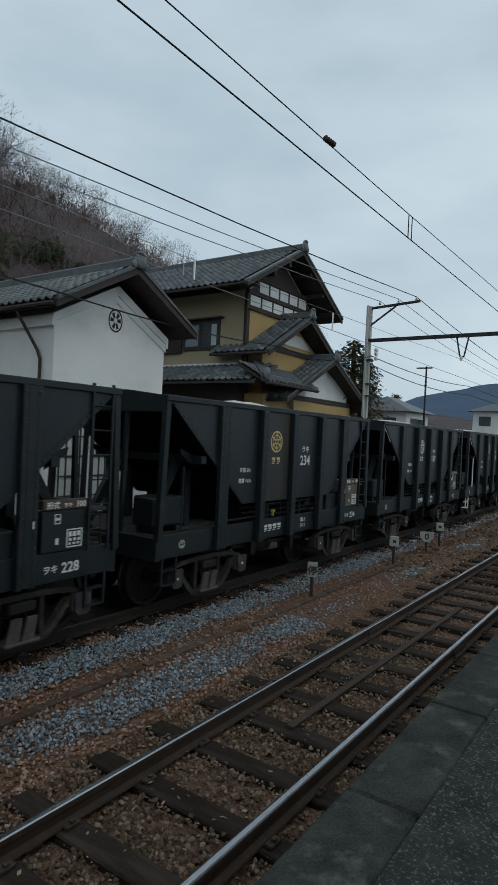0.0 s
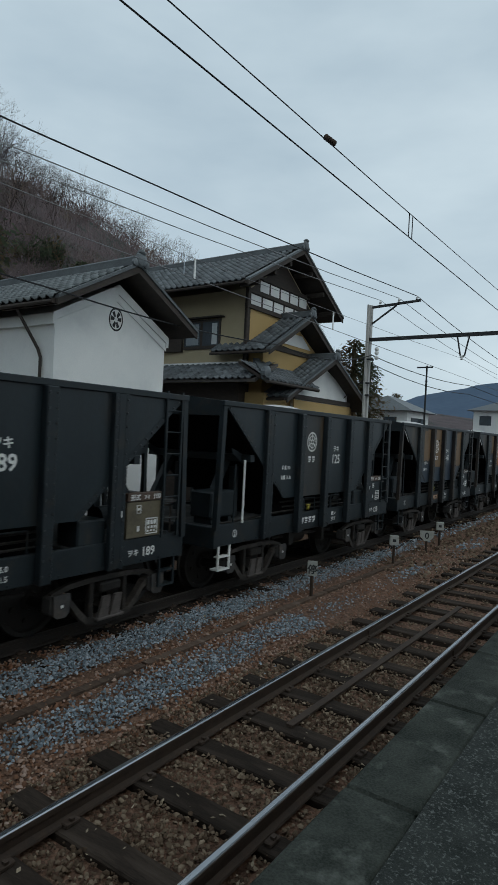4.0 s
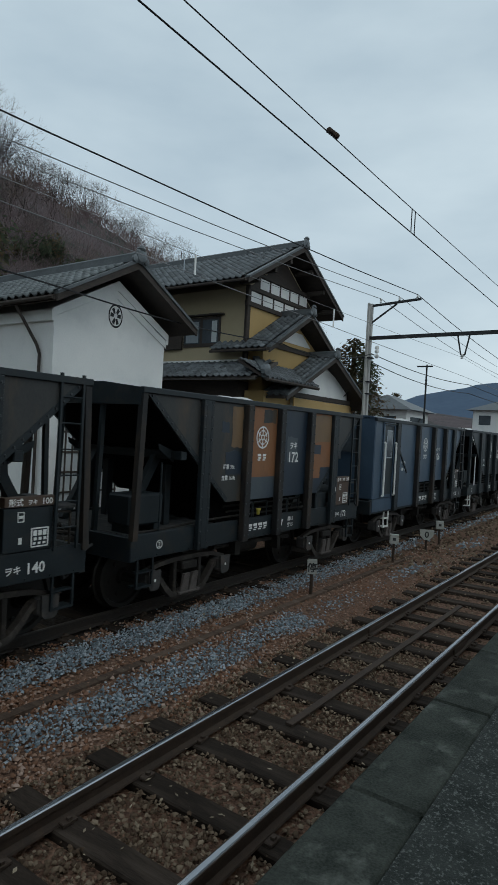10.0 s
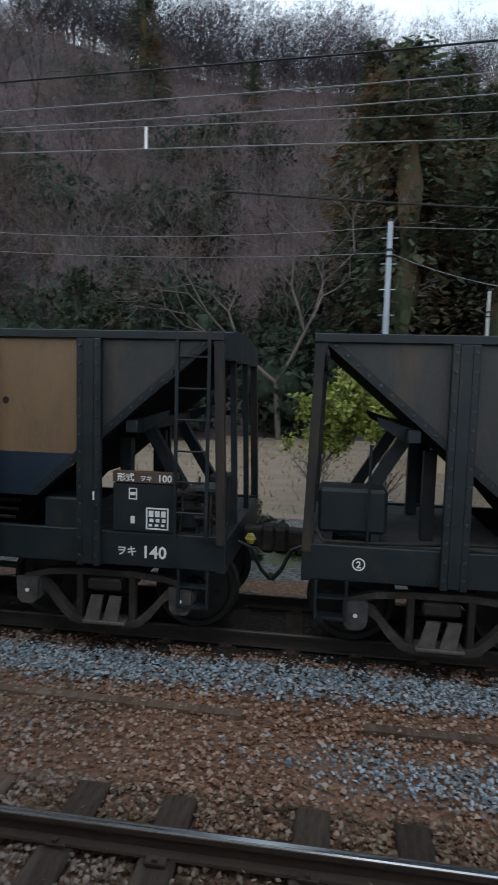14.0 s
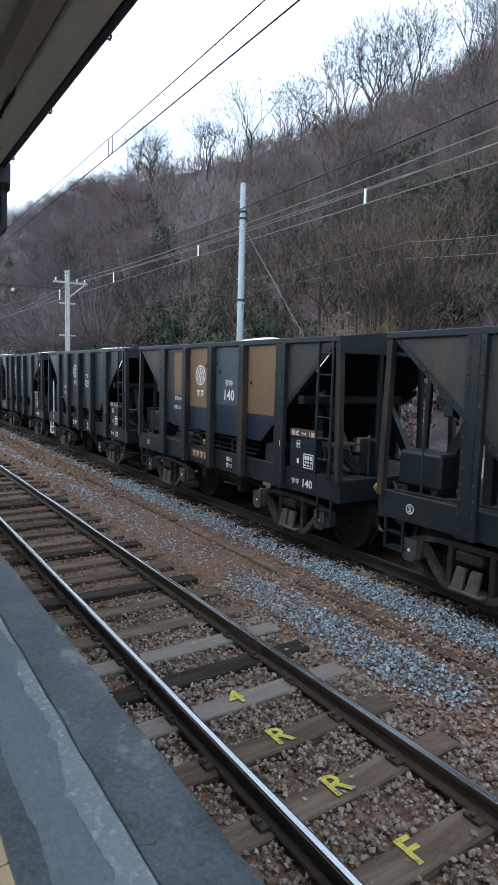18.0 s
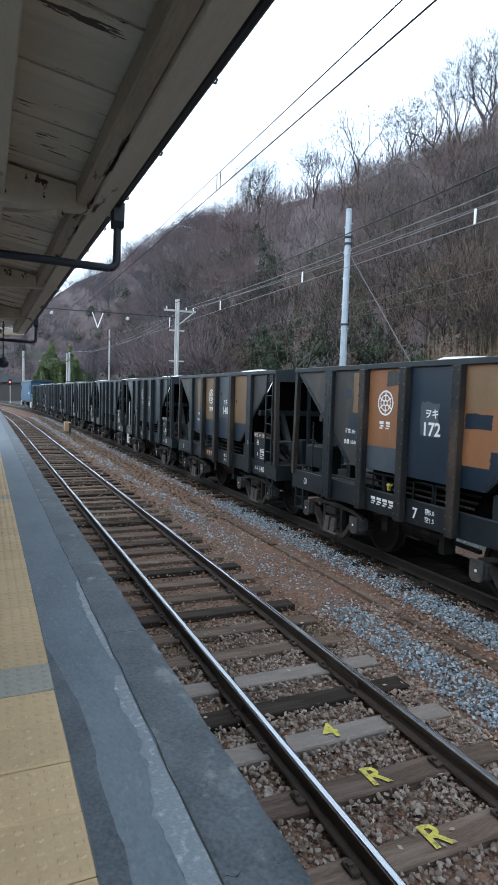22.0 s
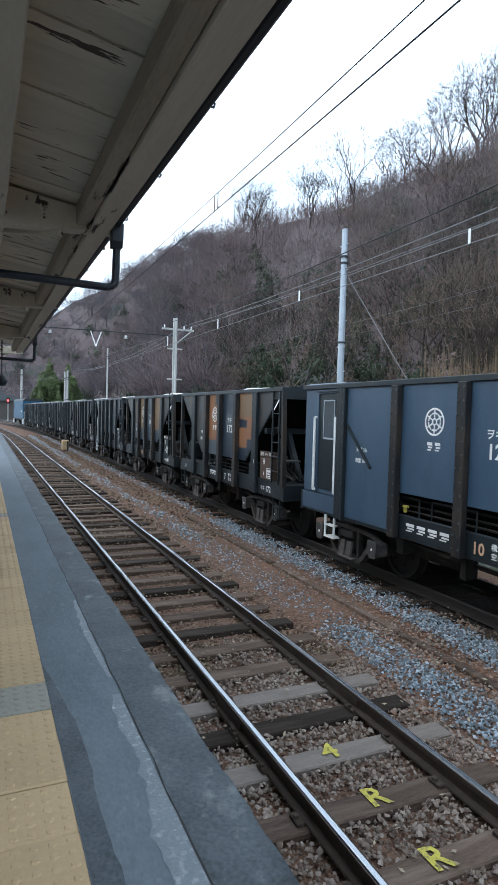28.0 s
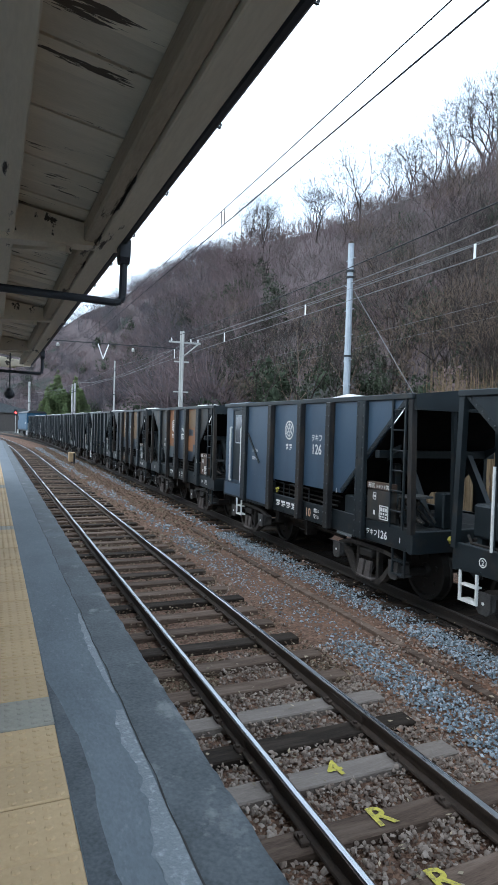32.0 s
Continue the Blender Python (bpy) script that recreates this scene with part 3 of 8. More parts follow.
def lathe(bm, prof, centre, axis="z", sides=16):
    """A turned body: prof is (radius, height) from one end to the other."""
    rings = []
    for r, h in prof:
        ring = []
        for i in range(sides):
            c, s = r * math.cos(2 * math.pi * i / sides), r * math.sin(2 * math.pi * i / sides)
            v = {"x": (h, c, s), "y": (c, h, s), "z": (c, s, h)}[axis]
            ring.append(bm.verts.new(Vector(centre) + Vector(v)))
        rings.append(ring)
    fs = []
    for a, b in zip(rings, rings[1:]):
        for i in range(sides):
            fs.append(bm.faces.new((a[i], a[(i + 1) % sides], b[(i + 1) % sides], b[i])))
    fs.append(bm.faces.new(rings[0]))
    fs.append(bm.faces.new(rings[-1]))
    bmesh.ops.recalc_face_normals(bm, faces=fs)
    return bm


def mesh_np(name, verts, faces, mat, soft=None):
    """A mesh from arrays; faces all of one size."""
    me = bpy.data.meshes.new(name)
    verts = np.asarray(verts, dtype=np.float32)
    faces = np.asarray(faces, dtype=np.int32)
    k = faces.shape[1]
    me.vertices.add(len(verts))
    me.vertices.foreach_set("co", verts.ravel())
    me.loops.add(faces.size)
    me.loops.foreach_set("vertex_index", faces.ravel())
    me.polygons.add(len(faces))
    me.polygons.foreach_set("loop_start", np.arange(0, faces.size, k, dtype=np.int32))
    me.polygons.foreach_set("loop_total", np.full(len(faces), k, dtype=np.int32))
    me.update(calc_edges=True)
    me.materials.append(M[mat])
    if soft is not None:
        at = me.attributes.new("soft_normal", "FLOAT_VECTOR", "POINT")
        at.data.foreach_set("vector", np.asarray(soft, dtype=np.float32).ravel())
    return me


def lettering(name, text, size, mat, parent, m, label="", align="LEFT", spacing=1.0):
    cu = bpy.data.curves.new(name, "FONT")
    cu.body = text
    cu.size = size
    cu.extrude = 0.0
    cu.resolution_u = 2
    cu.align_x = align
    cu.space_character = spacing
    cu.offset = size * 0.022
    tmp = bpy.data.objects.new(name, cu)
    scene.collection.objects.link(tmp)
    me = bpy.data.meshes.new_from_object(tmp.evaluated_get(bpy.context.evaluated_depsgraph_get()))
    bpy.data.objects.remove(tmp)
    bpy.data.curves.remove(cu)
    me.materials.clear()
    me.materials.append(M[mat])
    ob = new(name, me)
    ob.parent = parent
    ob.matrix_basis = m
    if label:
        tagged(ob, label=label)
    return ob


# ---- the plan: x along the line, y across it, z = 0 at the rail heads ----
NEAR_TRACK, FAR_TRACK = 2.592, 6.62      # centre lines
GAUGE = 1.132                            # between rail-head centres
PLAT = 1.08                              # platform height
BEND, BEND_K = -42.0, 0.0009             # beyond this x both tracks bend towards the platform


def bend(x):
    return -BEND_K * (x - BEND) ** 2 if x < BEND else 0.0


def bend_turn(x):
    return math.atan(-2 * BEND_K * (x - BEND)) if x < BEND else 0.0


BEND_FAR = -62.0                         # the far track bends later


def bend_far(x):
    return -BEND_K * (x - BEND_FAR) ** 2 if x < BEND_FAR else 0.0


def bend_far_turn(x):
    return math.atan(-2 * BEND_K * (x - BEND_FAR)) if x < BEND_FAR else 0.0


def lerp_table(v, table):
    for (a, p), (b, q) in zip(table, table[1:]):
        if v <= b:
            k = min(1.0, max(0.0, (v - a) / (b - a)))
            return p + (q - p) * k
    return table[-1][1]


# skyline of the bare slope: azimuth in degrees (left of straight across is positive) to elevation
RIDGE = [(-100, 1.5), (-80, 2.0), (-70, 3.0), (-62, 7.0), (-50, 13.0), (-41, 17.5), (-32, 20.5), (-20, 23.0), (-5, 24.5), (12, 25.6), (28, 27.0), (35, 26.2), (42, 23.3), (50, 21.0), (58, 18.4), (67, 16.6), (73, 14.5), (78, 12.2), (82, 9.9), (87, 7.2), (94, 5.0), (110, 3.0)]
FOOT = [(-100, 70.0), (-75, 60.0), (-60, 50.0), (-40, 40.0), (-10, 36.0), (10, 34.0), (30, 27.0), (45, 22.0), (60, 26.0), (75, 52.0), (80, 95.0), (84, 160.0), (110, 185.0)]
TOP = [(-100, 260.0), (-60, 220.0), (-30, 150.0), (0, 125.0), (30, 115.0), (50, 120.0), (70, 190.0), (85, 330.0), (110, 380.0)]


def hill(x, y):
    r = math.hypot(x, y)
    if r < 15 or y < 0:
        return -0.25
    a = math.degrees(math.atan2(-x, y))
    r0, r1, e = lerp_table(a, FOOT), lerp_table(a, TOP), lerp_table(a, RIDGE)
    top = math.tan(radians(e)) * r1 + 2.4
    k = (r - r0) / (r1 - r0)
    if k <= 0:
        return -0.25
    lump = noise.noise(Vector((x * 0.03, y * 0.03, 0.3))) * 3.0 * min(1, k * 4)
    if k <= 1:
        h = top * (0.55 * k + 0.45 * (k * k * (3 - 2 * k)))
    else:
        h = top * max(0.35, 1 - 0.45 * (k - 1))
    return -0.25 + h + lump * (1 if k < 0.85 else 0.3)


def ground_sheet():
    vs, fs = [], []
    rs = [0.0, 8, 14, 18, 22, 26, 30, 34, 38, 42, 47, 52, 58, 65, 72, 80, 90, 100, 110, 120, 130, 145, 160, 180, 200, 230, 260, 300, 350, 420, 520, 700, 1000, 1600, 2600]
    na = 144
    for r in rs:
        for i in range(na):
            a = 2 * math.pi * i / na
            x, y = -r * math.sin(a), r * math.cos(a)
            vs.append((x, y, hill(x, y)))
    for j in range(len(rs) - 1):
        for i in range(na):
            k = (i + 1) % na
            fs.append((j * na + i, j * na + k, (j + 1) * na + k, (j + 1) * na + i))
    me = mesh_np("ground", vs, fs, "forest_floor")
    for p in me.polygons:
        p.use_smooth = True
    return tagged(new("ground", me), "wooded hillside ground with brown leaf litter", "ground", kind="structure")


ground = ground_sheet()


def rail_profile(y0, zt):
    return [(y0 - 0.06, zt - 0.14), (y0 + 0.06, zt - 0.14), (y0 + 0.055, zt - 0.125), (y0 + 0.012, zt - 0.112), (y0 + 0.012, zt - 0.045), (y0 + 0.032, zt - 0.036), (y0 + 0.032, zt - 0.004), (y0 - 0.032, zt - 0.004), (y0 - 0.032, zt - 0.036), (y0 - 0.012, zt - 0.045), (y0 - 0.012, zt - 0.112), (y0 - 0.055, zt - 0.125)]


XS = [60, 40, 20, 0, -20, -40, -50, -60, -70, -80, -90, -100, -110, -120, -135, -150]


def sweep(prof_at, xs, turn=bend):
    bm = bmesh.new()
    rings = []
    for x in xs:
        rings.append([bm.verts.new((x, p[0] + turn(x), p[1])) for p in prof_at])
    k = len(prof_at)
    fs = []
    for a, b in zip(rings, rings[1:]):
        for i in range(k):
            fs.append(bm.faces.new((a[i], a[(i + 1) % k], b[(i + 1) % k], b[i])))
    fs.append(bm.faces.new(rings[0]))
    fs.append(bm.faces.new(rings[-1]))
    bmesh.ops.recalc_face_normals(bm, faces=fs)
    return bm


def railway_track(name, label, cy, sleepers, zoff=0.0, head="rail_top"):
    tr = empty(name, label, "railway track", kind="structure")
    turn = bend if cy < 4 else bend_far
    for s in (-1, 1):
        y = cy + s * GAUGE / 2
        rail = part("rail", sweep(rail_profile(y, 0.0), XS, turn), "rail_web" if cy < 4 else "rail_shaded", tr, "rusty steel rail")
        part("rail_head", sweep([(y - 0.024, -0.004), (y + 0.024, -0.004), (y + 0.017, 0.003), (y - 0.017, 0.003)], XS, turn), head, rail, "worn running surface")
    bm = bmesh.new()
    box(bm, -0.11, 0.11, -1.08, 1.08, -0.15, 0.0, bevel=0.012)
    me = bpy.data.meshes.new("sleeper")
    bm.to_mesh(me)
    bm.free()
    me.materials.append(M["sleeper"])
    bm = bmesh.new()
    for s in (-1, 1):
        for o in (-1, 1):
            box(bm, -0.06, 0.06, s * GAUGE / 2 + o * 0.075 - 0.03, s * GAUGE / 2 + o * 0.075 + 0.03, 0.0, 0.03, bevel=0.006)
            box(bm, -0.015, 0.015, s * GAUGE / 2 + o * 0.085 - 0.015, s * GAUGE / 2 + o * 0.085 + 0.015, 0.03, 0.05)
    clip = bpy.data.meshes.new("rail_fastening")
    bm.to_mesh(clip)
    bm.free()
    clip.materials.append(M["rail_web"])
    brown_me = me.copy()
    brown_me.materials[0] = M["sleeper_brown"]
    rnd = random.Random(4)
    for i, x in enumerate(sleepers):
        ob = share("sleeper", me, tr, pose(x, cy + bend(x) + rnd.uniform(-0.03, 0.03), -0.145 + zoff + rnd.uniform(-0.006, 0.004), 0, 0, math.degrees(bend_turn(x)) + rnd.uniform(-0.8, 0.8)))
        if cy < 4 and -3.6 < x < -1.7 or (cy < 4 and x < -5.2 and i % 3):
            ob.data = brown_me
        if -14 < x < 14:
            share("rail_fastening", clip, ob, pose(0, 0, 0))
        if cy < 4 and (abs(x + 5.02) < 0.1 or abs(x + 3.98) < 0.1):
            ob.data = me.copy()
            ob.data.materials[0] = M["sleeper_pale"]
            tagged(ob, "pale weathered grey sleeper")
    return tr


near_sleepers = [-5.02, -4.52, -3.98, -3.37, -2.75, -2.11, -1.45, -0.83, 0.015, 0.655, 1.53, 2.2, 2.72, 3.42]
near_sleepers += [3.42 + 0.71 * i for i in range(1, 45)] + [-5.02 - 0.6 * i for i in range(1, 160)]
track_near = railway_track("track_near", "rusty railway track on brown ballast beside the platform", NEAR_TRACK, sorted(near_sleepers))
track_far = railway_track("track_far", "railway track in the shadow under a freight train", FAR_TRACK, [-30 + 0.66 * i for i in range(82)], -0.015, "rail_worn")


def strip(name, label, y0, y1, z, mat, x0=60, x1=-150, bumps=0.0, step=0.25):
    """A long bed of ground that follows the bend."""
    xs = list(np.arange(14, -14, -step)) if bumps else []
    xs = [x for x in XS if x > 14] + xs + [x for x in XS if x < -14]
    ys = np.linspace(y0, y1, max(2, int((y1 - y0) / step) if bumps else 2))
    vs, fs = [], []
    for x in xs:
        for y in ys:
            vs.append((x, y + bend(x), z + (bumps * noise.noise(Vector((x * 1.3, y * 1.3, 0))) if bumps else 0)))
    k = len(ys)
    for i in range(len(xs) - 1):
        for j in range(k - 1):
            fs.append((i * k + j, i * k + j + 1, (i + 1) * k + j + 1, (i + 1) * k + j))
    me = mesh_np(name, vs, fs, mat)
    me.flip_normals()
    return tagged(new(name, me), label, "ground", kind="structure")


track_bed = strip("track_bed", "rust-brown ballast bed between and under the tracks", 0.5, 8.4, -0.21, "bed", bumps=0.03)
# dark strip that paints the shade beneath the wagons
oily_bed = strip("oily_bed", "ballast under the far track, darkened for the train's shade", 5.86, 7.42, -0.178, "bed_shaded", bumps=0.012)
verge = strip("verge", "grey gravel verge with weeds behind the far track", 8.4, 12.6, -0.205, "verge_stones", bumps=0.02)
yard = tagged(new("field", mesh_np("field", [(-13, 12.5, -0.2), (7.6, 12.5, -0.2), (7.6, 33, -0.2), (-13, 33, -0.2)], [(0, 1, 2, 3)], "field")), "bare pale brown field behind the line", "field", kind="structure")

# ---- platform ----
platform = empty("platform", "old concrete station platform with worn dark edge", "platform", kind="structure")


for i, (x0, x1) in enumerate([(30, 9.1), (9.08, 6.78), (6.76, 4.48), (4.46, 3.46), (3.44, 2.38), (2.36, 0.4)]):
    z = PLAT + random.Random(i).uniform(-0.001, 0.001)
    part("edge_slab", boxes((x1, x0 + 0.012, 0.648, 0.965, PLAT - 0.12, z), bevel=0.014), "slab_old", platform)


def worn_edge(xa, xb):
    """Old concrete edge whose lip is chipped and uneven."""
    vs, fs = [], []
    n = int((xa - xb) / 0.05)
    for i in range(n + 1):
        x = xa + (xb - xa) * i / n
        chip = 0.014 * noise.noise(Vector((x * 2.1, 1.0, 0))) + 0.012 * noise.noise(Vector((x * 7.3, 2.0, 0))) + 0.006 * noise.noise(Vector((x * 19, 3.0, 0)))
        bite = max(0.0, noise.noise(Vector((x * 1.4, 9.0, 0))) - 0.32) * 0.12
        e = 0.957 + chip - bite
        drop = 0.010 + 0.008 * noise.noise(Vector((x * 5.0, 6.0, 0))) + bite * 0.3
        vs += [(x, 0.696, PLAT - 0.001), (x, e - 0.055 + 0.5 * chip, PLAT - 0.002), (x, e - 0.012, PLAT - drop), (x, e, PLAT - 0.03 - drop), (x, e - 0.01 + chip, PLAT - 0.12), (x, 0.70, PLAT - 0.12)]
        if i:
            k = 6 * i
            fs += [(k - 6 + j, k - 5 + j, k + 1 + j, k + j) for j in range(5)]
    me = mesh_np("edge_slab", vs, fs, "concrete_dark")
    me.flip_normals()
    ob = new("edge_slab", me)
    ob.parent = platform
    return ob


for xa, xb in ((0.38, -3.55), (-3.556, -8.1), (-8.106, -15.0), (-15.006, -26.0), (-26.006, -42.0)):
    worn_edge(xa, xb)
part("platform_wall", boxes((-42, 30, 0.70, 0.90, -0.6, PLAT - 0.121)), "concrete_dark", platform)
part("concrete_strip", boxes((-42, 0.38, 0.3605, 0.6955, PLAT - 0.3, PLAT - 0.0005)), "concrete", platform, "smooth pale grey concrete strip")
part("asphalt_surface", boxes((0.385, 30, -6.0, 0.647, PLAT - 0.3, PLAT - 0.003)), "asphalt", platform, "dark asphalt with pale aggregate")
part("platform_surface", boxes((-42, 0.40, -6.0, 0.06, PLAT - 0.3, PLAT - 0.003)), "concrete", platform, "grey concrete platform surface")
bm = bmesh.new()
box(bm, 0, 0.294, 0, 0.294, -0.06, 0.0, bevel=0.006)
for i in range(5):
    for j in range(5):
        lathe(bm, [(0.018, 0.0), (0.014, 0.0038), (0.006, 0.005)], (0.032 + i * 0.0575, 0.032 + j * 0.0575, 0), "z", 6)
tile_me = bpy.data.meshes.new("tactile_tile")
bm.to_mesh(tile_me)
bm.free()
tile_me.materials.append(M["tactile"])
tile_grey = tile_me.copy()
tile_grey.materials[0] = M["tactile_grey"]
for i in range(132):
    x = -3.265 + 0.3 * 12 - 0.3 * i
    if x > 0.1:
        continue
    share("tactile_tile", tile_grey if i in (12, 30, 47, 48) else tile_me, platform, pose(x, 0.068, PLAT + 0.001 + 0.002 * math.sin(i * 2.7)))
bm = bmesh.new()
prism(bm, [(-42, 0.5), (-42, 0.9), (-110, -3.6), (-110, -6), (-42, -6)], "z", -0.6, PLAT)
part("far_platform", bm, "concrete_dark", platform)

# a long wandering crack between the concrete strip and the worn edge, and a few joints
def crack(pts, w, label):
    vs, fs = [], []
    rc = random.Random(3)
    for x, y in pts:
        k = w * rc.uniform(0.4, 1.3)
        vs += [(x, y - k, PLAT + 0.0025), (x, y + k, PLAT + 0.0025)]
    for i in range(len(pts) - 1):
        fs.append((2 * i, 2 * i + 1, 2 * i + 3, 2 * i + 2))
    ob = new("crack", mesh_np("crack", vs, fs, "crack"))
    ob.parent = platform
    return tagged(ob, label)


crack([(0.2 - 0.07 * i, 0.695 + 0.012 * noise.noise(Vector((i * 0.31, 0, 0))) + 0.01 * noise.noise(Vector((i * 0.05, 4, 0)))) for i in range(480)], 0.0035, "long dark crack in the concrete")
for xc_ in (-1.62, -4.2, -8.6):
    crack([(xc_ + 0.02 * noise.noise(Vector((i * 0.4, xc_, 0))) + 0.0006 * i, 0.70 + 0.013 * i) for i in range(20)], 0.003, "fine crack across the platform edge")

# pale worn band along the crack, broken into islands
for xa, xb, wd in ((0.25, -3.0, 0.12), (-3.2, -4.6, 0.05)):
    vs, fs = [], []
    n = int((xa - xb) / 0.04)
    for i in range(n + 1):
        x = xa + (xb - xa) * i / n
        w = max(0.004, wd * math.sin(math.pi * (0.04 + 0.92 * i / n)) ** 0.5 * (0.8 + 0.5 * noise.noise(Vector((x * 1.9, 0, 8))) + 0.35 * noise.noise(Vector((x * 11, 0, 5)))))
        vs += [(x, 0.688, PLAT + 0.0012), (x, 0.688 - w, PLAT + 0.0012)]
        if i:
            fs.append((2 * i - 2, 2 * i, 2 * i + 1, 2 * i - 1))
    ob = new("worn_band", mesh_np("worn_band", vs, fs, "concrete_worn"))
    ob.parent = platform
    tagged(ob, "pale worn concrete along the crack")

# dark repair strip with a wavy edge beside the tactile paving
vs, fs = [], []
for i in range(64):
    x = 0.30 - 0.06 * i
    w = (0.085 + 0.035 * noise.noise(Vector((x * 1.7, 0, 3))) + 0.012 * noise.noise(Vector((x * 9, 0, 5)))) * min(1.0, (63 - i) / 12)
    vs += [(x, 0.364, PLAT + 0.001), (x, 0.366 + w, PLAT + 0.001)]
    if i:
        fs.append((2 * i - 2, 2 * i - 1, 2 * i + 1, 2 * i))
ob = new("repair_strip", mesh_np("repair_strip", vs, fs, "concrete_dark"))
ob.parent = platform
tagged(ob, "dark mortar repair beside the tactile paving")

# station building wall behind the platform
station = empty("station_building", "old timber station building wall with pale upper plaster", "station", kind="structure")
part("wall", boxes((-40, 0.0, -6.2, -6.0, PLAT, 5.4)), "plaster_buff", station)
part("wall_base", boxes((-40, 0.0, -6.0, -5.97, PLAT, 2.2)), "timber", station)

# ---- canopy ----
canopy = empty("platform_canopy", "old timber platform canopy with peeling cream paint", "canopy", kind="structure")
EDGE_Y, EDGE_Z = 0.874, 3.76
CAN0, CAN1 = 0.3, -15.0
slope = 0.16
bm = bmesh.new()
for i in range(int((CAN0 - CAN1) / 0.19)):
    x = CAN0 - 0.19 * i
    z = EDGE_Z + 0.12 + 0.004 * (i % 3)
    prism(bm, [(EDGE_Y, z), (-4.5, z + slope * 5.4), (-4.5, z + slope * 5.4 + 0.02), (EDGE_Y, z + 0.02)], "x", x - 0.184, x)
part("ceiling_boarding", bm, "canopy", canopy, "cream painted boards with peeling paint")
part("roof_sheet", prism(bmesh.new(), [(EDGE_Y + 0.05, EDGE_Z + 0.16), (-4.6, EDGE_Z + 0.16 + slope * 5.5), (-4.6, EDGE_Z + 0.2 + slope * 5.5), (EDGE_Y + 0.05, EDGE_Z + 0.19)], "x", CAN1, CAN0 + 0.05), "steel_dark", canopy)
part("fascia_board", boxes((CAN1, CAN0, EDGE_Y - 0.138, EDGE_Y, EDGE_Z - 0.01, EDGE_Z + 0.14), bevel=0.006), "canopy_beam", canopy)
part("eave_beam", boxes((CAN1, CAN0, 0.640, 0.733, EDGE_Z + 0.015, EDGE_Z + 0.15), bevel=0.012), "canopy_brown", canopy, "brown-stained eave board")
part("wall_plate_beam", boxes((CAN1, CAN0, 0.05, 0.185, EDGE_Z + 0.0, EDGE_Z + 0.24), bevel=0.008), "canopy_beam", canopy)
part("rear_beam", boxes((CAN1, CAN0, -2.1, -1.96, EDGE_Z + 0.2, EDGE_Z + 0.5), bevel=0.008), "canopy_beam", canopy)
for k in range(5):
    x = -0.95 - 3.58 * k
    part("cross_beam", prism(bmesh.new(), [(0.90, EDGE_Z + 0.0), (0.90, EDGE_Z + 0.1), (-4.4, EDGE_Z + 0.9), (-4.4, EDGE_Z + 0.62), (-0.2, EDGE_Z - 0.06)], "x", x - 0.07, x + 0.07), "canopy_beam", canopy)
    part("brace", beam(bmesh.new(), (x, 0.55, EDGE_Z - 0.02), (x - 0.55, -0.02, EDGE_Z + 0.08), 0.07, 0.09), "canopy_beam", canopy)
    part("post", boxes((x - 0.08, x + 0.08, -2.11, -1.95, PLAT, EDGE_Z + 0.3), bevel=0.01), "canopy_beam", canopy, "painted timber post")
bm = bmesh.new()
pr = [(EDGE_Y + 0.003, EDGE_Z + 0.065), (EDGE_Y + 0.006, EDGE_Z + 0.015), (EDGE_Y + 0.018, EDGE_Z + 0.002), (EDGE_Y + 0.04, EDGE_Z + 0.002), (EDGE_Y + 0.056, EDGE_Z + 0.015), (EDGE_Y + 0.062, EDGE_Z + 0.07), (EDGE_Y + 0.054, EDGE_Z + 0.07), (EDGE_Y + 0.032, EDGE_Z + 0.02), (EDGE_Y + 0.012, EDGE_Z + 0.065)]
prism(bm, pr, "x", CAN1, CAN0 + 0.03)
gutter = part("gutter", bm, "gutter", canopy, "dark half-round gutter")
for k in range(18):
    x = 0.0 - 0.86 * k
    part("gutter_hook", chain(bmesh.new(), [(x, EDGE_Y + 0.0, EDGE_Z + 0.09), (x, EDGE_Y + 0.064, EDGE_Z + 0.078), (x, EDGE_Y + 0.070, EDGE_Z + 0.05), (x, EDGE_Y + 0.088, EDGE_Z + 0.045), (x, EDGE_Y + 0.094, EDGE_Z + 0.065)], 0.005, 5), "gutter", gutter)
for x in (-4.40, -11.8):
    bm = bmesh.new()
    prism(bm, [(x - 0.07, EDGE_Z + 0.03), (x + 0.07, EDGE_Z + 0.03), (x + 0.06, EDGE_Z - 0.09), (x + 0.035, EDGE_Z - 0.13), (x - 0.035, EDGE_Z - 0.13), (x - 0.06, EDGE_Z - 0.09)], "y", EDGE_Y + 0.002, EDGE_Y + 0.075)
    chain(bm, [(x, EDGE_Y + 0.04, EDGE_Z - 0.1), (x, EDGE_Y + 0.035, EDGE_Z - 0.36), (x, EDGE_Y + 0.02, EDGE_Z - 0.39), (x, EDGE_Y - 0.02, EDGE_Z - 0.405), (x, -1.95, EDGE_Z - 0.34)], 0.027, 10)
    part("downpipe", bm, "gutter", canopy, "dark round rainwater pipe")

lamp = empty("hanging_lamp", "dark round lamp hanging under the canopy", "lamp")
part("rod", tube(bmesh.new(), (-13.4, 0.40, 3.12), (-13.4, 0.40, 3.86), 0.012, None, 6), "gutter", lamp)
part("shade", lathe(bmesh.new(), [(0.02, 0.12), (0.06, 0.09), (0.10, 0.02), (0.105, -0.03), (0.07, -0.09), (0.02, -0.11)], (-13.4, 0.40, 3.03), "z", 14), "gutter", lamp)

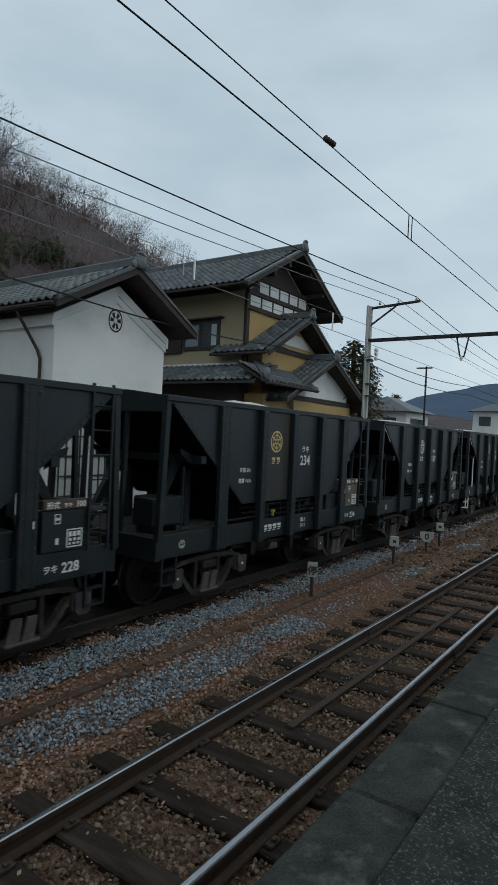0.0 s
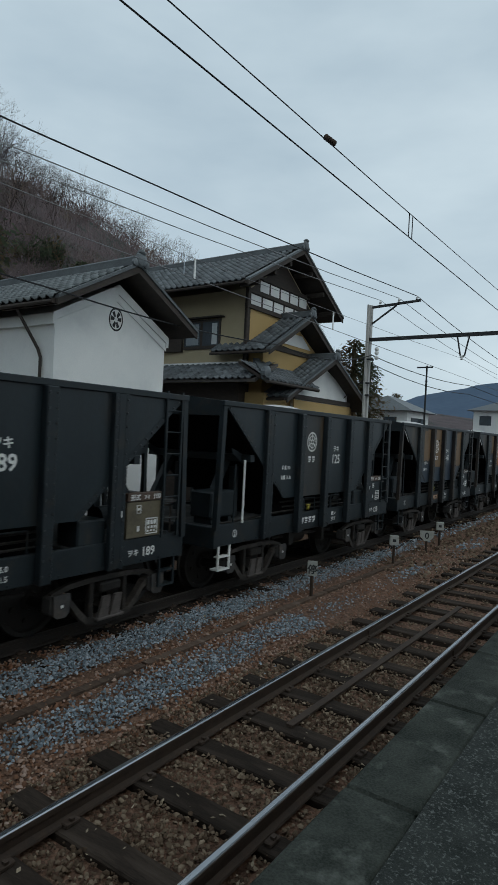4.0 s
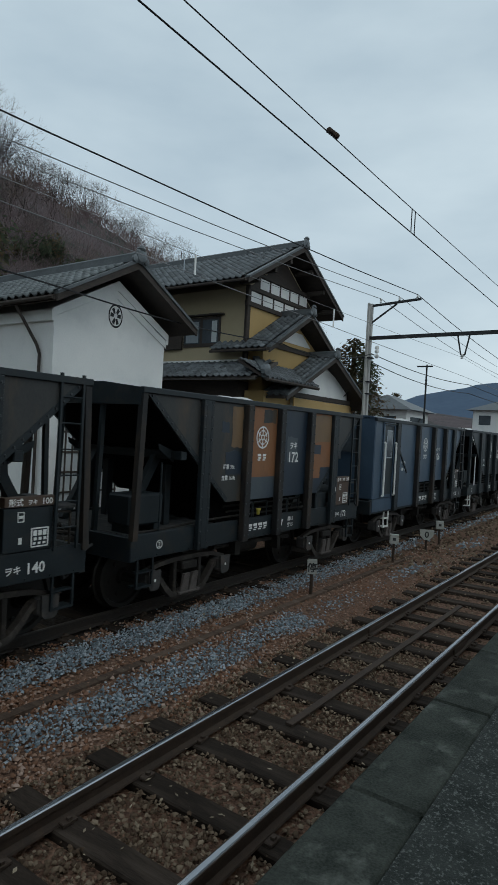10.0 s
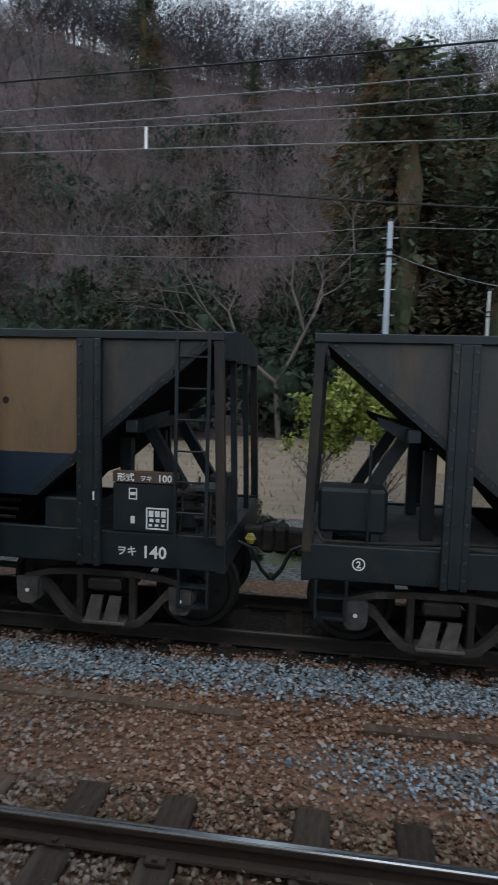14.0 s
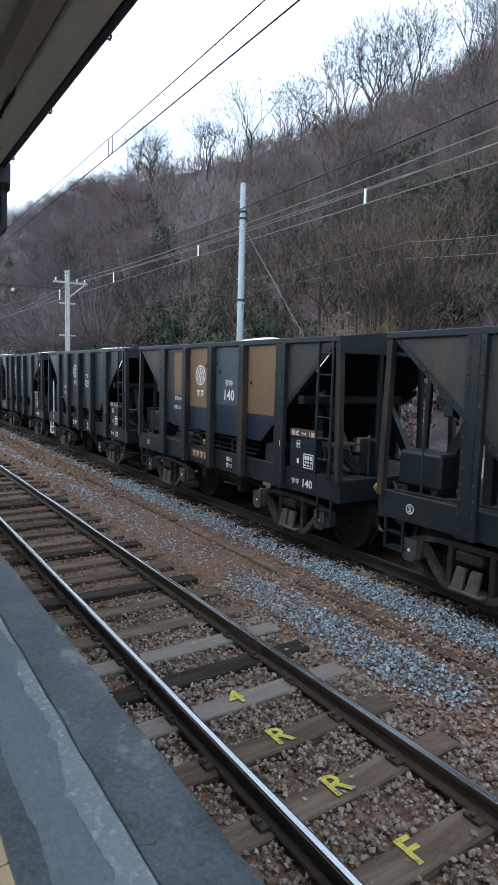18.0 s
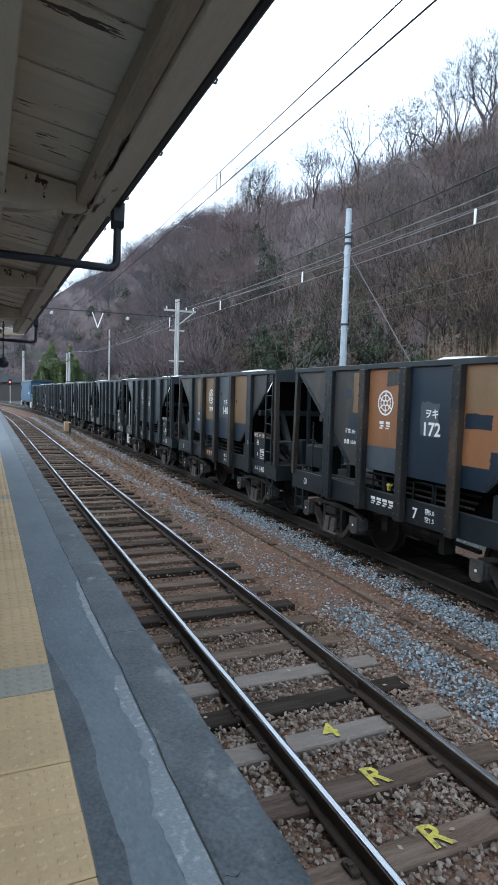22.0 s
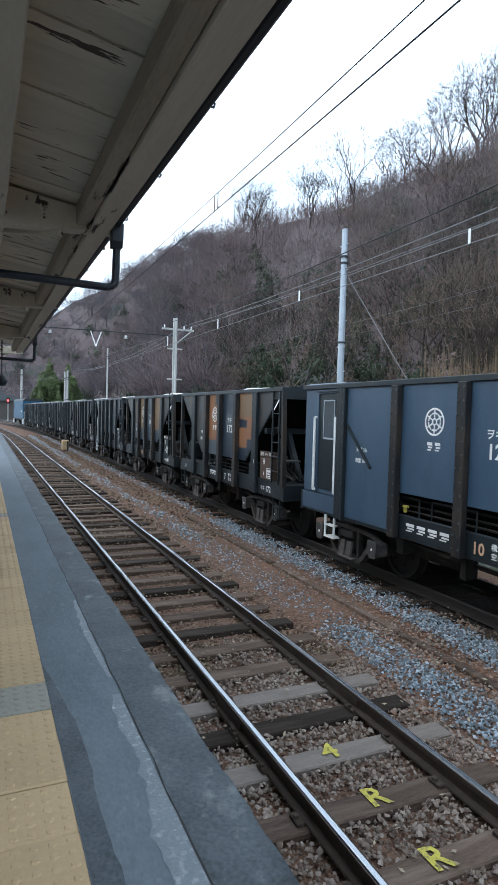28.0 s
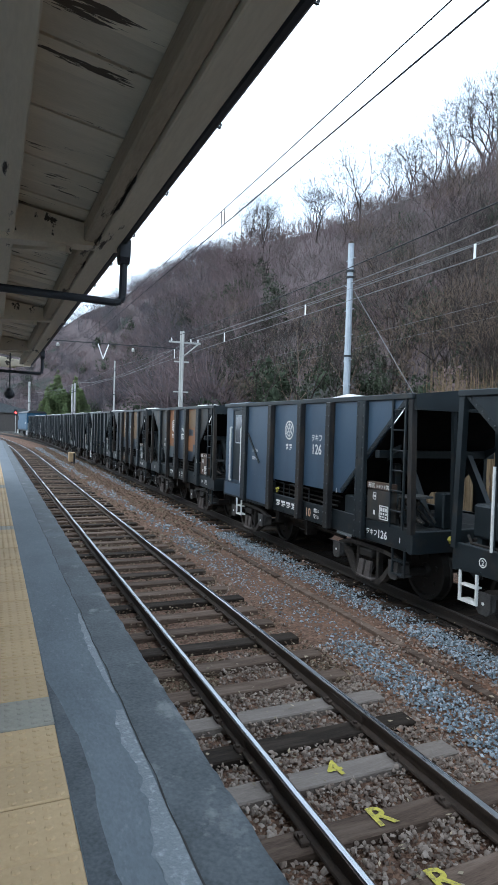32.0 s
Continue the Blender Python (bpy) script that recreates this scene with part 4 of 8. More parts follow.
# ---- the freight train ----
HALF = 1.17
L_BODY, PITCH = 6.8, 7.45
PX = (1.37, 2.40, 3.38, 4.42, 5.45)     # side posts, from the left end of the body


def bogie_parts(w, cx):
    """Cast-frame bogie under the wagon w, its centre at cx."""
    for s in (-1, 1):
        y = s * 1.0
        bm = bmesh.new()
        top = [(-0.86, 0.60), (-0.62, 0.67), (-0.30, 0.70), (0.30, 0.70), (0.62, 0.67), (0.86, 0.60), (0.86, 0.55), (0.60, 0.61), (0.28, 0.635), (-0.28, 0.635), (-0.60, 0.61), (-0.86, 0.55)]
        prism(bm, [(cx + a, b) for a, b in top], "y", y - 0.035, y + 0.035)
        low = [(-0.74, 0.58), (-0.60, 0.52), (-0.44, 0.33), (-0.33, 0.225), (-0.20, 0.19), (0.20, 0.19), (0.33, 0.225), (0.44, 0.33), (0.60, 0.52), (0.74, 0.58), (0.72, 0.49), (0.60, 0.42), (0.47, 0.25), (0.36, 0.15), (0.22, 0.115), (-0.22, 0.115), (-0.36, 0.15), (-0.47, 0.25), (-0.60, 0.42), (-0.72, 0.49)]
        prism(bm, [(cx + a, b) for a, b in low], "y", y - 0.05, y + 0.05)
        frame_ = part("bogie_frame", bm, "bogie_cast", w)
        for o in (-0.27, 0.27):
            part("guide_column", boxes((cx + o - 0.035, cx + o + 0.035, y - 0.045, y + 0.045, 0.19, 0.64), bevel=0.01), "bogie", frame_)
        for o in (-0.095, 0.095):
            bm = bmesh.new()
            prism(bm, [(cx + o - 0.105, 0.20), (cx + o + 0.045, 0.20), (cx + o + 0.085, 0.45), (cx + o - 0.035, 0.45)], "y", y + s * 0.02 - 0.04, y + s * 0.10 + 0.0)
            part("spring_plank", bm, "bogie_pale", frame_)
        part("spring_seat", boxes((cx - 0.22, cx + 0.22, y - 0.11, y + 0.11, 0.16, 0.20), bevel=0.01), "bogie_pale", frame_)
        part("bolster_end", boxes((cx - 0.17, cx + 0.17, y - 0.09, y + 0.09, 0.50, 0.62), bevel=0.02), "bogie", frame_)
        for j in (-0.78, 0.78):
            bm = bmesh.new()
            box(bm, cx + j - 0.12, cx + j + 0.12, y - 0.10, y + 0.10, 0.36, 0.58, bevel=0.03)
            prism(bm, [(cx + j - 0.115, 0.60), (cx + j + 0.115, 0.60), (cx + j + 0.105, 0.38), (cx + j + 0.06, 0.335), (cx + j - 0.06, 0.335), (cx + j - 0.105, 0.38)], "y", *sorted((y + s * 0.10, y + s * 0.135)))
            jb = part("journal_box", bm, "journal", w)
            part("white_dot", lathe(bmesh.new(), [(0.020, -0.003), (0.020, 0.003)], (cx + j, y + s * 0.138, 0.47), "y", 10), "white", jb)
    part("bolster", boxes((cx - 0.19, cx + 0.19, -0.9, 0.9, 0.42, 0.66), bevel=0.02), "bogie", w)


def wheel_mesh():
    bm = bmesh.new()
    for s in (-1, 1):
        y = s * 0.51
        lathe(bm, [(0.10, y + s * 0.08), (0.12, y + s * 0.03), (0.36, y + s * 0.01), (0.375, y + s * 0.055), (0.425, y + s * 0.058), (0.43, y - s * 0.05), (0.455, y - s * 0.062), (0.455, y - s * 0.085), (0.38, y - s * 0.09), (0.36, y - s * 0.03), (0.10, y - s * 0.06)], (0, 0, 0), "y", 28)
        for k in range(6):
            a = k * math.pi / 3
            lathe(bm, [(0.035, y + s * 0.03), (0.028, y + s * 0.045)], (0.24 * math.cos(a), 0, 0.24 * math.sin(a)), "y", 8)
    lathe(bm, [(0.065, -0.95), (0.075, -0.5), (0.075, 0.5), (0.065, 0.95)], (0, 0, 0), "y", 12)
    me = bpy.data.meshes.new("wheelset")
    bm.to_mesh(me)
    bm.free()
    me.materials.append(M["wheel"])
    return me


WHEELSET = wheel_mesh()
LEFT_A, RIGHT_A = (0.2, 2.93), (6.6, 2.93)
LEFT_B, RIGHT_B = (1.95, 1.44), (4.9, 1.44)


def hopper_line(u, cab):
    """Height of the lower edge of the hopper side at u."""
    ra, rb = (RIGHT_A, RIGHT_B) if not cab else ((7.22, 2.93), (5.55, 1.44))
    if not cab and u < LEFT_B[0]:
        return max(1.44, LEFT_A[1] + (LEFT_B[1] - LEFT_A[1]) * (u - LEFT_A[0]) / (LEFT_B[0] - LEFT_A[0]))
    if u > rb[0]:
        return rb[1] + (ra[1] - rb[1]) * (u - rb[0]) / (ra[0] - rb[0])
    return 1.44


def panel_poly(u0, u1, z0, z1, cab):
    """The piece of the hopper side between u0 and u1, and z0 and z1, cut by its sloping ends."""
    brk = sorted({u0, u1, *[u for u in (LEFT_B[0] if not cab else u0, 4.9 if not cab else 5.55) if u0 < u < u1]})
    # where the slope crosses z0 or z1
    for k in range(1, 60):
        u = u0 + (u1 - u0) * k / 60
        brk.append(u)
    brk = sorted(set(brk))
    lower = [(u, max(z0, hopper_line(u, cab))) for u in brk]
    lower = [p for p in lower if p[1] < z1 - 1e-4]
    if len(lower) < 2:
        return None
    keep = [lower[0]]
    for a, b, c in zip(lower, lower[1:], lower[2:]):
        if abs((b[1] - a[1]) * (c[0] - b[0]) - (c[1] - b[1]) * (b[0] - a[0])) > 1e-6:
            keep.append(b)
    keep.append(lower[-1])
    return keep + [(keep[-1][0], z1), (keep[0][0], z1)]


def emblem(parent, x, y, z, r, mat):
    """Round wheel-shaped mark, drawn as a plain ring with six thin spokes and a small inner ring."""
    bm = bmesh.new()

    def ring(r0, r1, a0, a1, n):
        ra, rb = [], []
        for i in range(n + 1):
            a = a0 + (a1 - a0) * i / n
            ra.append(bm.verts.new((x + r0 * math.cos(a), y, z + r0 * math.sin(a))))
            rb.append(bm.verts.new((x + r1 * math.cos(a), y, z + r1 * math.sin(a))))
        for i in range(n):
            bm.faces.new((ra[i], ra[i + 1], rb[i + 1], rb[i]))
    ring(r * 0.86, r, 0, 2 * math.pi, 36)
    for k in range(6):
        a = k * math.pi / 3 + math.pi / 6
        c, sn = math.cos(a), math.sin(a)
        for pts in ([(0.26, -0.055), (0.84, -0.055), (0.84, 0.055), (0.26, 0.055)], [(0.50, -0.26), (0.60, -0.30), (0.70, 0.0), (0.60, 0.30), (0.50, 0.26), (0.56, 0.0)]):
            bm.faces.new([bm.verts.new((x + r * (p * c - q * sn), y - 0.0004 * (p > 0.4), z + r * (p * sn + q * c))) for p, q in pts])
    ring(r * 0.16, r * 0.27, 0, 2 * math.pi, 12)
    bmesh.ops.recalc_face_normals(bm, faces=bm.faces)
    return part("emblem", bm, mat, parent, "painted round railway emblem")


def bars(name, parent, x0, x1, y, z0, z1, n, mat, gap=0.25):
    """A line of writing that cannot be lettered, as n plain blocks."""
    bm = bmesh.new()
    w = (x1 - x0) / n
    for i in range(n):
        a, b = x0 + i * w + w * gap / 2, x0 + (i + 1) * w - w * gap / 2
        h = z1 - z0
        box(bm, a, b, y - 0.002, y, z0 + 0.62 * h, z1)
        box(bm, a + (b - a) * 0.2, b, y - 0.002, y, z0 + 0.28 * h, z0 + 0.5 * h)
        box(bm, a, b - (b - a) * 0.25, y - 0.002, y, z0, z0 + 0.16 * h)
    return part(name, bm, mat, parent)


UPRIGHT = pose(0, 0, 0, 90, 0, 0)


def write(parent, text, u, y, z, size, mat="white", squeeze=1.0, name="lettering"):
    return lettering(name, text, size, mat, parent, Matrix.Translation((u, y, z)) @ UPRIGHT @ Matrix.Diagonal((squeeze, 1, 1, 1)), align="CENTER")


def wagon_common(cab=False):
    """All the parts that the hopper wagons share, in a wagon's own space: x from the left end of the body, y across, z up."""
    L = 7.42 if cab else L_BODY
    w = empty("hopper_wagon", "hopper wagon", "wagon")
    posts = (1.41, 2.85, 4.15, 5.2, 6.15) if cab else PX
    u_lo, u_hi = (1.41, 7.22) if cab else (0.2, 6.6)
    # sills and deck
    for s in (-1, 1):
        y0, y1 = sorted((s * HALF, s * (HALF - 0.07)))
        sill = part("side_sill", boxes((0.05, L - 0.05, y0, y1, 0.80, 1.13), bevel=0.008), "wagon_frame", w)
        bm = bmesh.new()
        for i in range(int(L / 0.32)):
            u = 0.2 + i * 0.32
            lathe(bm, [(0.014, s * HALF + s * 0.0), (0.010, s * HALF + s * 0.009)], (u, 0, 0.835), "y", 6)
        tagged(part("rivets", bm, "wagon_frame", sill), kind="stuff")
    for s in (-1, 1):
        part("centre_sill", boxes((0.1, L - 0.1, *sorted((s * 0.13, s * 0.19)), 0.76, 1.06)), "wagon_frame", w)
    part("headstock", boxes((0.03, 0.13, -HALF, HALF, 0.78, 1.10), bevel=0.01), "wagon_frame", w)
    part("headstock", boxes((L - 0.13, L - 0.03, -HALF, HALF, 0.78, 1.10), bevel=0.01), "wagon_frame", w)
    part("deck_plate", boxes((1.36 if cab else 0.13, 1.95, -HALF + 0.071, HALF - 0.071, 1.06, 1.10)), "deck_dust", w, "dusty steel deck plate")
    part("deck_plate", boxes((L - 1.9, L - 0.13, -HALF + 0.071, HALF - 0.071, 1.06, 1.10)), "deck_dust", w, "dusty steel deck plate")
    # top rim
    for s in (-1, 1):
        part("top_rail", boxes((0.08, L - 0.08, *sorted((s * (HALF + 0.05), s * (HALF - 0.03))), 2.95, 3.03), bevel=0.008), "wagon_frame", w)
    for u in ((L - 0.12,) if cab else (0.08, L - 0.16)):
        bm = bmesh.new()
        prism(bm, [(-HALF, 2.80), (HALF, 2.80), (HALF, 3.02), (0.45, 3.10), (-0.45, 3.10), (-HALF, 3.02)], "x", u, u + 0.08)
        part("end_board", bm, "wagon_frame", w)
    # sloping hopper floors with riveted angle along the edge
    ends = [((7.22, 2.93), (5.55, 1.44))] if cab else [(LEFT_A, LEFT_B), (RIGHT_A, RIGHT_B)]
    for (ua, za), (ub, zb) in ends:
        d = Vector((ub - ua, zb - za)).normalized()
        nrm = Vector((-d.y, d.x)) * 0.02
        q = [(ua, za), (ub, zb), (ub + nrm.x, zb + nrm.y), (ua + nrm.x, za + nrm.y)]
        part("slope_plate", prism(bmesh.new(), q, "y", -HALF + 0.03, HALF - 0.03), "underside_black", w)
        for s in (-1, 1):
            k = 0.075 if d.x * 1 > 0 else -0.075
            nn = Vector((-d.y, d.x)) * k
            qq = [(ua, za), (ub, zb), (ub + nn.x, zb + nn.y), (ua + nn.x, za + nn.y)]
            ang = part("edge_angle", prism(bmesh.new(), qq, "y", *sorted((s * (HALF + 0.002), s * (HALF + 0.016)))), "wagon_frame", w)
            bm = bmesh.new()
            length = math.hypot(ub - ua, zb - za)
            for i in range(int(length / 0.13)):
                t = (0.06 + i * 0.13) / length
                lathe(bm, [(0.017, s * (HALF + 0.016)), (0.013, s * (HALF + 0.028))], (ua + (ub - ua) * t + nn.x / 2, 0, za + (zb - za) * t + nn.y / 2), "y", 6)
            tagged(part("rivets", bm, "wagon_rivet", ang), kind="stuff")
        # cross bearer and struts under the slope
        m = 0.45
        um, zm = ua + (ub - ua) * m, za + (zb - za) * m - 0.06
        part("cross_bearer", boxes((um - 0.06, um + 0.06, -HALF + 0.02, HALF - 0.02, zm - 0.12, zm), bevel=0.01), "wagon_frame", w)
        sg = -1 if ub > ua else 1
        for y in (-0.62, 0.62):
            part("diagonal_strut", beam(bmesh.new(), (um, y, zm - 0.08), (um + sg * 0.62, y, 1.10), 0.10, 0.12), "wagon_frame", w)
            part("upright_strut", boxes((um - sg * 0.22 - 0.06, um - sg * 0.22 + 0.06, y - 0.06, y + 0.06, 1.10, zm - 0.12 - 0.1), bevel=0.006), "wagon_frame", w)
        for y in (-0.95, 0.95):
            part("gusset_plate", prism(bmesh.new(), [(um, zm), (um + sg * 0.32, zm + 0.1), (um + sg * 0.30, zm + 0.02), (um, zm - 0.16)], "y", y - 0.01, y + 0.01), "wagon_frame", w)
    # discharge chutes in the middle
    bm = bmesh.new()
    a, b = (2.0, 5.5) if cab else (1.95, 4.9)
    prism(bm, [(a, 1.44), (b, 1.44), (b - 0.55, 0.82), (a + 0.55, 0.82)], "y", -0.75, 0.75)
    part("discharge_chute", bm, "underside_black", w)
    # side posts: twin channels at the outer ones, single in the middle
    for s in (-1, 1):
        for i, u in enumerate(posts):
            twin = i in (0, len(posts) - 1)
            y0, y1 = sorted((s * (HALF + 0.012), s * (HALF + 0.085)))
            bm = bmesh.new()
            if twin:
                box(bm, u - 0.115, u - 0.05, y0, y1, 0.80, 2.95, bevel=0.006)
                box(bm, u + 0.05, u + 0.115, y0, y1, 0.80, 2.95, bevel=0.006)
                box(bm, u - 0.05, u + 0.05, y0, y1 - 0.04 if s > 0 else y1, 0.82, 2.95)
            else:
                box(bm, u - 0.075, u + 0.075, *sorted((s * (HALF + 0.012), s * (HALF + 0.12))), 0.80, 2.95, bevel=0.01)
            po = part("side_post", bm, "wagon_post" if not twin else "wagon_frame", w)
            bm = bmesh.new()
            for k in range(13):
                for o in ((-0.082, 0.082) if twin else (-0.05, 0.05)):
                    lathe(bm, [(0.016, s * (HALF + (0.085 if twin else 0.12))), (0.012, s * (HALF + (0.097 if twin else 0.132)))], (u + o, 0, 0.9 + k * 0.165), "y", 6)
            tagged(part("rivets", bm, "wagon_rivet", po), kind="stuff")
    # end posts, leaning in towards the top
    for u, d in (((L - 0.12, -1),) if cab else ((0.12, 1), (L - 0.12, -1))):
        for y in (-HALF + 0.01, -0.42, 0.42, HALF - 0.01):
            wide = 0.085 if abs(y) > 1 else 0.06
            part("end_post", beam(bmesh.new(), (u - d * 0.05, y, 1.06), (u + d * 0.015, y, 2.97), wide, wide), "wagon_post" if abs(y) > 1 else "wagon_frame", w)
    # equipment on the right-hand deck: cabinet, brake cylinder, ladder
    r = L
    cyl = part("brake_cylinder", lathe(bmesh.new(), [(0.05, r - 1.26), (0.15, r - 1.24), (0.16, r - 1.05), (0.16, r - 0.75), (0.08, r - 0.72), (0.05, r - 0.55)], (0, -0.72, 1.36), "x", 18), "wagon_frame", w)
    for k in range(3):
        part("air_pipe", chain(bmesh.new(), [(r - 0.62 + 0.02 * k, -1.05 + 0.1 * k, 1.12), (r - 0.6, -1.05 + 0.1 * k, 1.34 + 0.05 * k), (r - 0.3, -1.0 + 0.1 * k, 1.36 + 0.05 * k), (r - 0.12, -0.9 + 0.1 * k, 1.20)], 0.017, 6), "bogie", w)
    part("valve", boxes((r - 0.52, r - 0.36, -1.0, -0.8, 1.14, 1.40), bevel=0.03), "wagon_frame", w)
    part("end_shelf", boxes((r - 0.42, r - 0.12, -1.12, -0.75, 1.55, 1.58)), "deck_dust", w, "dusty steel shelf plate")
    part("brake_lever", chain(bmesh.new(), [(r - 0.20, -1.06, 1.12), (r - 0.20, -1.06, 1.50), (r - 0.48, -1.06, 1.52), (r - 0.48, -1.06, 1.30)], 0.016, 6), "bogie_cast", w)
    part("brake_lever", chain(bmesh.new(), [(r - 0.58, -0.96, 1.24), (r - 0.30, -0.98, 1.27), (r - 0.05, -0.98, 1.22)], 0.022, 6), "bogie_cast", w)
    part("slack_adjuster", lathe(bmesh.new(), [(0.03, r - 0.62), (0.06, r - 0.58), (0.06, r - 0.34), (0.03, r - 0.30)], (0, -0.86, 1.46), "x", 12), "bogie_cast", w)
    for k, (ua, ub) in enumerate(((0.52, 0.48), (0.36, 0.34))):
        part("tie_rod", tube(bmesh.new(), (r - ua, -1.0 + 0.05 * k, 1.10), (r - ub, -1.0 + 0.05 * k, 1.66), 0.012, None, 6), "bogie_cast", w)
    part("back_board", boxes((r - 0.34, r - 0.14, -0.55, -0.2, 1.10, 1.62), bevel=0.02), "wagon_frame", w)
    part("tool_box", boxes((r - 1.85, r - 1.42, -1.13, -0.75, 1.10, 1.42), bevel=0.02), "wagon_frame", w)
    lad = part("ladder", boxes((r - 0.53, r - 0.50, -HALF - 0.05, -HALF - 0.02, 1.10, 3.06), (r - 0.23, r - 0.20, -HALF - 0.05, -HALF - 0.02, 1.10, 3.06)), "wagon_frame", w)
    for k in range(6):
        part("rung", tube(bmesh.new(), (r - 0.51, -HALF - 0.035, 1.35 + 0.29 * k), (r - 0.22, -HALF - 0.035, 1.35 + 0.29 * k), 0.010, None, 6), "wagon_frame", lad)
    # pipes along the middle
    for k, z in enumerate((1.18, 1.25, 1.33)):
        part("pipe", tube(bmesh.new(), (2.2, -1.05 + 0.05 * k, z), (r - 2.2, -1.05 + 0.05 * k, z), 0.018, None, 6), "bogie", w)
    for a, b in ((2.55, 2.8), (2.85, 3.25), (3.5, 3.9), (3.95, 4.3)):
        part("guard_rail", chain(bmesh.new(), [(a, -1.1, 1.13), (a, -1.1, 1.38), (b, -1.1, 1.38), (b, -1.1, 1.13)], 0.012, 5), "wagon_frame", w)
    part("drain_cock", boxes((2.93, 3.03, -1.14, -1.09, 1.23, 1.265), (2.955, 2.99, -1.14, -1.09, 1.16, 1.25), bevel=0.008), "yellow_mark", w, "yellow drain cock")
    # underneath
    part("air_tank", lathe(bmesh.new(), [(0.05, 2.75), (0.17, 2.8), (0.17, 3.6), (0.05, 3.65)], (0, -0.55, 0.58), "x", 16), "bogie", w)
    bm = bmesh.new()
    beam(bm, (2.2, -0.8, 0.66), (r - 2.3, -0.8, 0.60), 0.05, 0.05)
    box(bm, 2.6, 2.75, -0.95, -0.75, 0.5, 0.78)
    box(bm, 3.9, 4.0, -0.95, -0.75, 0.45, 0.78)
    part("brake_rigging", bm, "bogie", w)
    # couplers and hoses
    for u, d in ((0.03, -1), (L - 0.03, 1)):
        bm = bmesh.new()
        box(bm, *sorted((u, u + d * 0.22)), -0.10, 0.10, 0.78, 0.98, bevel=0.02)
        box(bm, *sorted((u + d * 0.20, u + d * 0.37)), -0.15, 0.13, 0.72, 1.02, bevel=0.04)
        part("coupler", bm, "bogie", w)
        part("air_hose", chain(bmesh.new(), [(u, -0.45, 0.92), (u + d * 0.14, -0.45, 0.86), (u + d * 0.25, -0.40, 0.62), (u + d * 0.34, -0.34, 0.50), (u + d * 0.37, -0.3, 0.55)], 0.022, 6), "steel_dark", w)
    part("chain_tag", lathe(bmesh.new(), [(0.03, -0.05), (0.06, 0.0), (0.03, 0.05)], (L + 0.13, -0.62, 1.0), "z", 8), "yellow_mark", w, "yellow knotted rope")
    return w, L, posts, u_lo, u_hi


def end_step(w, u0, mat):
    bm = bmesh.new()
    for u in (u0, u0 + 0.28):
        box(bm, u - 0.014, u + 0.014, -HALF - 0.0, -HALF + 0.03, 0.42, 0.80)
    box(bm, u0, u0 + 0.28, -HALF, -HALF + 0.16, 0.42, 0.445)
    box(bm, u0, u0 + 0.28, -HALF, -HALF + 0.10, 0.62, 0.64)
    return part("foot_step", bm, mat, w, "white painted foot step" if mat == "white" else "")


def limestone_load(w, u0, u1, seed):
    vs, fs = [], []
    n, k = 28, 10
    for i in range(n + 1):
        for j in range(k + 1):
            u, v = u0 + (u1 - u0) * i / n, -HALF + 0.04 + (2 * HALF - 0.08) * j / k
            c = math.exp(-((i / n - 0.5) * 4.2) ** 2) * (1 - (2 * j / k - 1) ** 2 * 0.45)
            vs.append((u, v, 2.55 + 0.62 * c + 0.05 * noise.noise(Vector((u * 3 + seed, v * 3, seed)))))
    for i in range(n):
        for j in range(k):
            a = i * (k + 1) + j
            fs.append((a, a + k + 1, a + k + 2, a + 1))
    ob = new("limestone_load", mesh_np("limestone_load", vs, fs, "limestone"))
    ob.parent = w
    return tagged(ob, "heap of pale crushed limestone")


def paint_patch(w, u0, u1, z0, z1, mat, seed):
    """A brushed patch of paint with an uneven edge on the near side."""
    rg = random.Random(seed)
    j = 0.06 * min(u1 - u0, z1 - z0)
    n = 5
    pts = [(u0 + (u1 - u0) * i / n, z0) for i in range(n)] + [(u1, z0 + (z1 - z0) * i / n) for i in range(n)]
    pts += [(u1 - (u1 - u0) * i / n, z1) for i in range(n)] + [(u0, z1 - (z1 - z0) * i / n) for i in range(n)]
    if u1 - u0 < 0.1:
        c, d, r = (u0 + u1) / 2, (z0 + z1) / 2, (u1 - u0) / 2
        pts = [(c + r * rg.uniform(0.8, 1.1) * math.cos(i * 0.698), d + r * math.sin(i * 0.698)) for i in range(9)]
    pts = [(u + rg.uniform(-j, j), z + rg.uniform(-j, j)) for u, z in pts]
    return part("paint_patch", prism(bmesh.new(), pts, "y", -HALF - 0.0142, -HALF - 0.0118), mat, w)


def side_panels(w, posts, u_lo, u_hi, cab, scheme):
    edges = [u_lo, *[p for p in posts if p > u_lo + 0.2], u_hi]
    for s in (-1, 1):
        for i, (a, b) in enumerate(zip(edges, edges[1:])):
            rows = scheme[i] if s < 0 else [("wagon", 1.40)]
            top = 2.95
            for mat, low in rows:
                pp = panel_poly(a, b, low, top, cab)
                top = low
                if pp:
                    part("side_panel", prism(bmesh.new(), pp, "y", *sorted((s * (HALF - 0.01), s * (HALF + 0.012)))), mat, w)


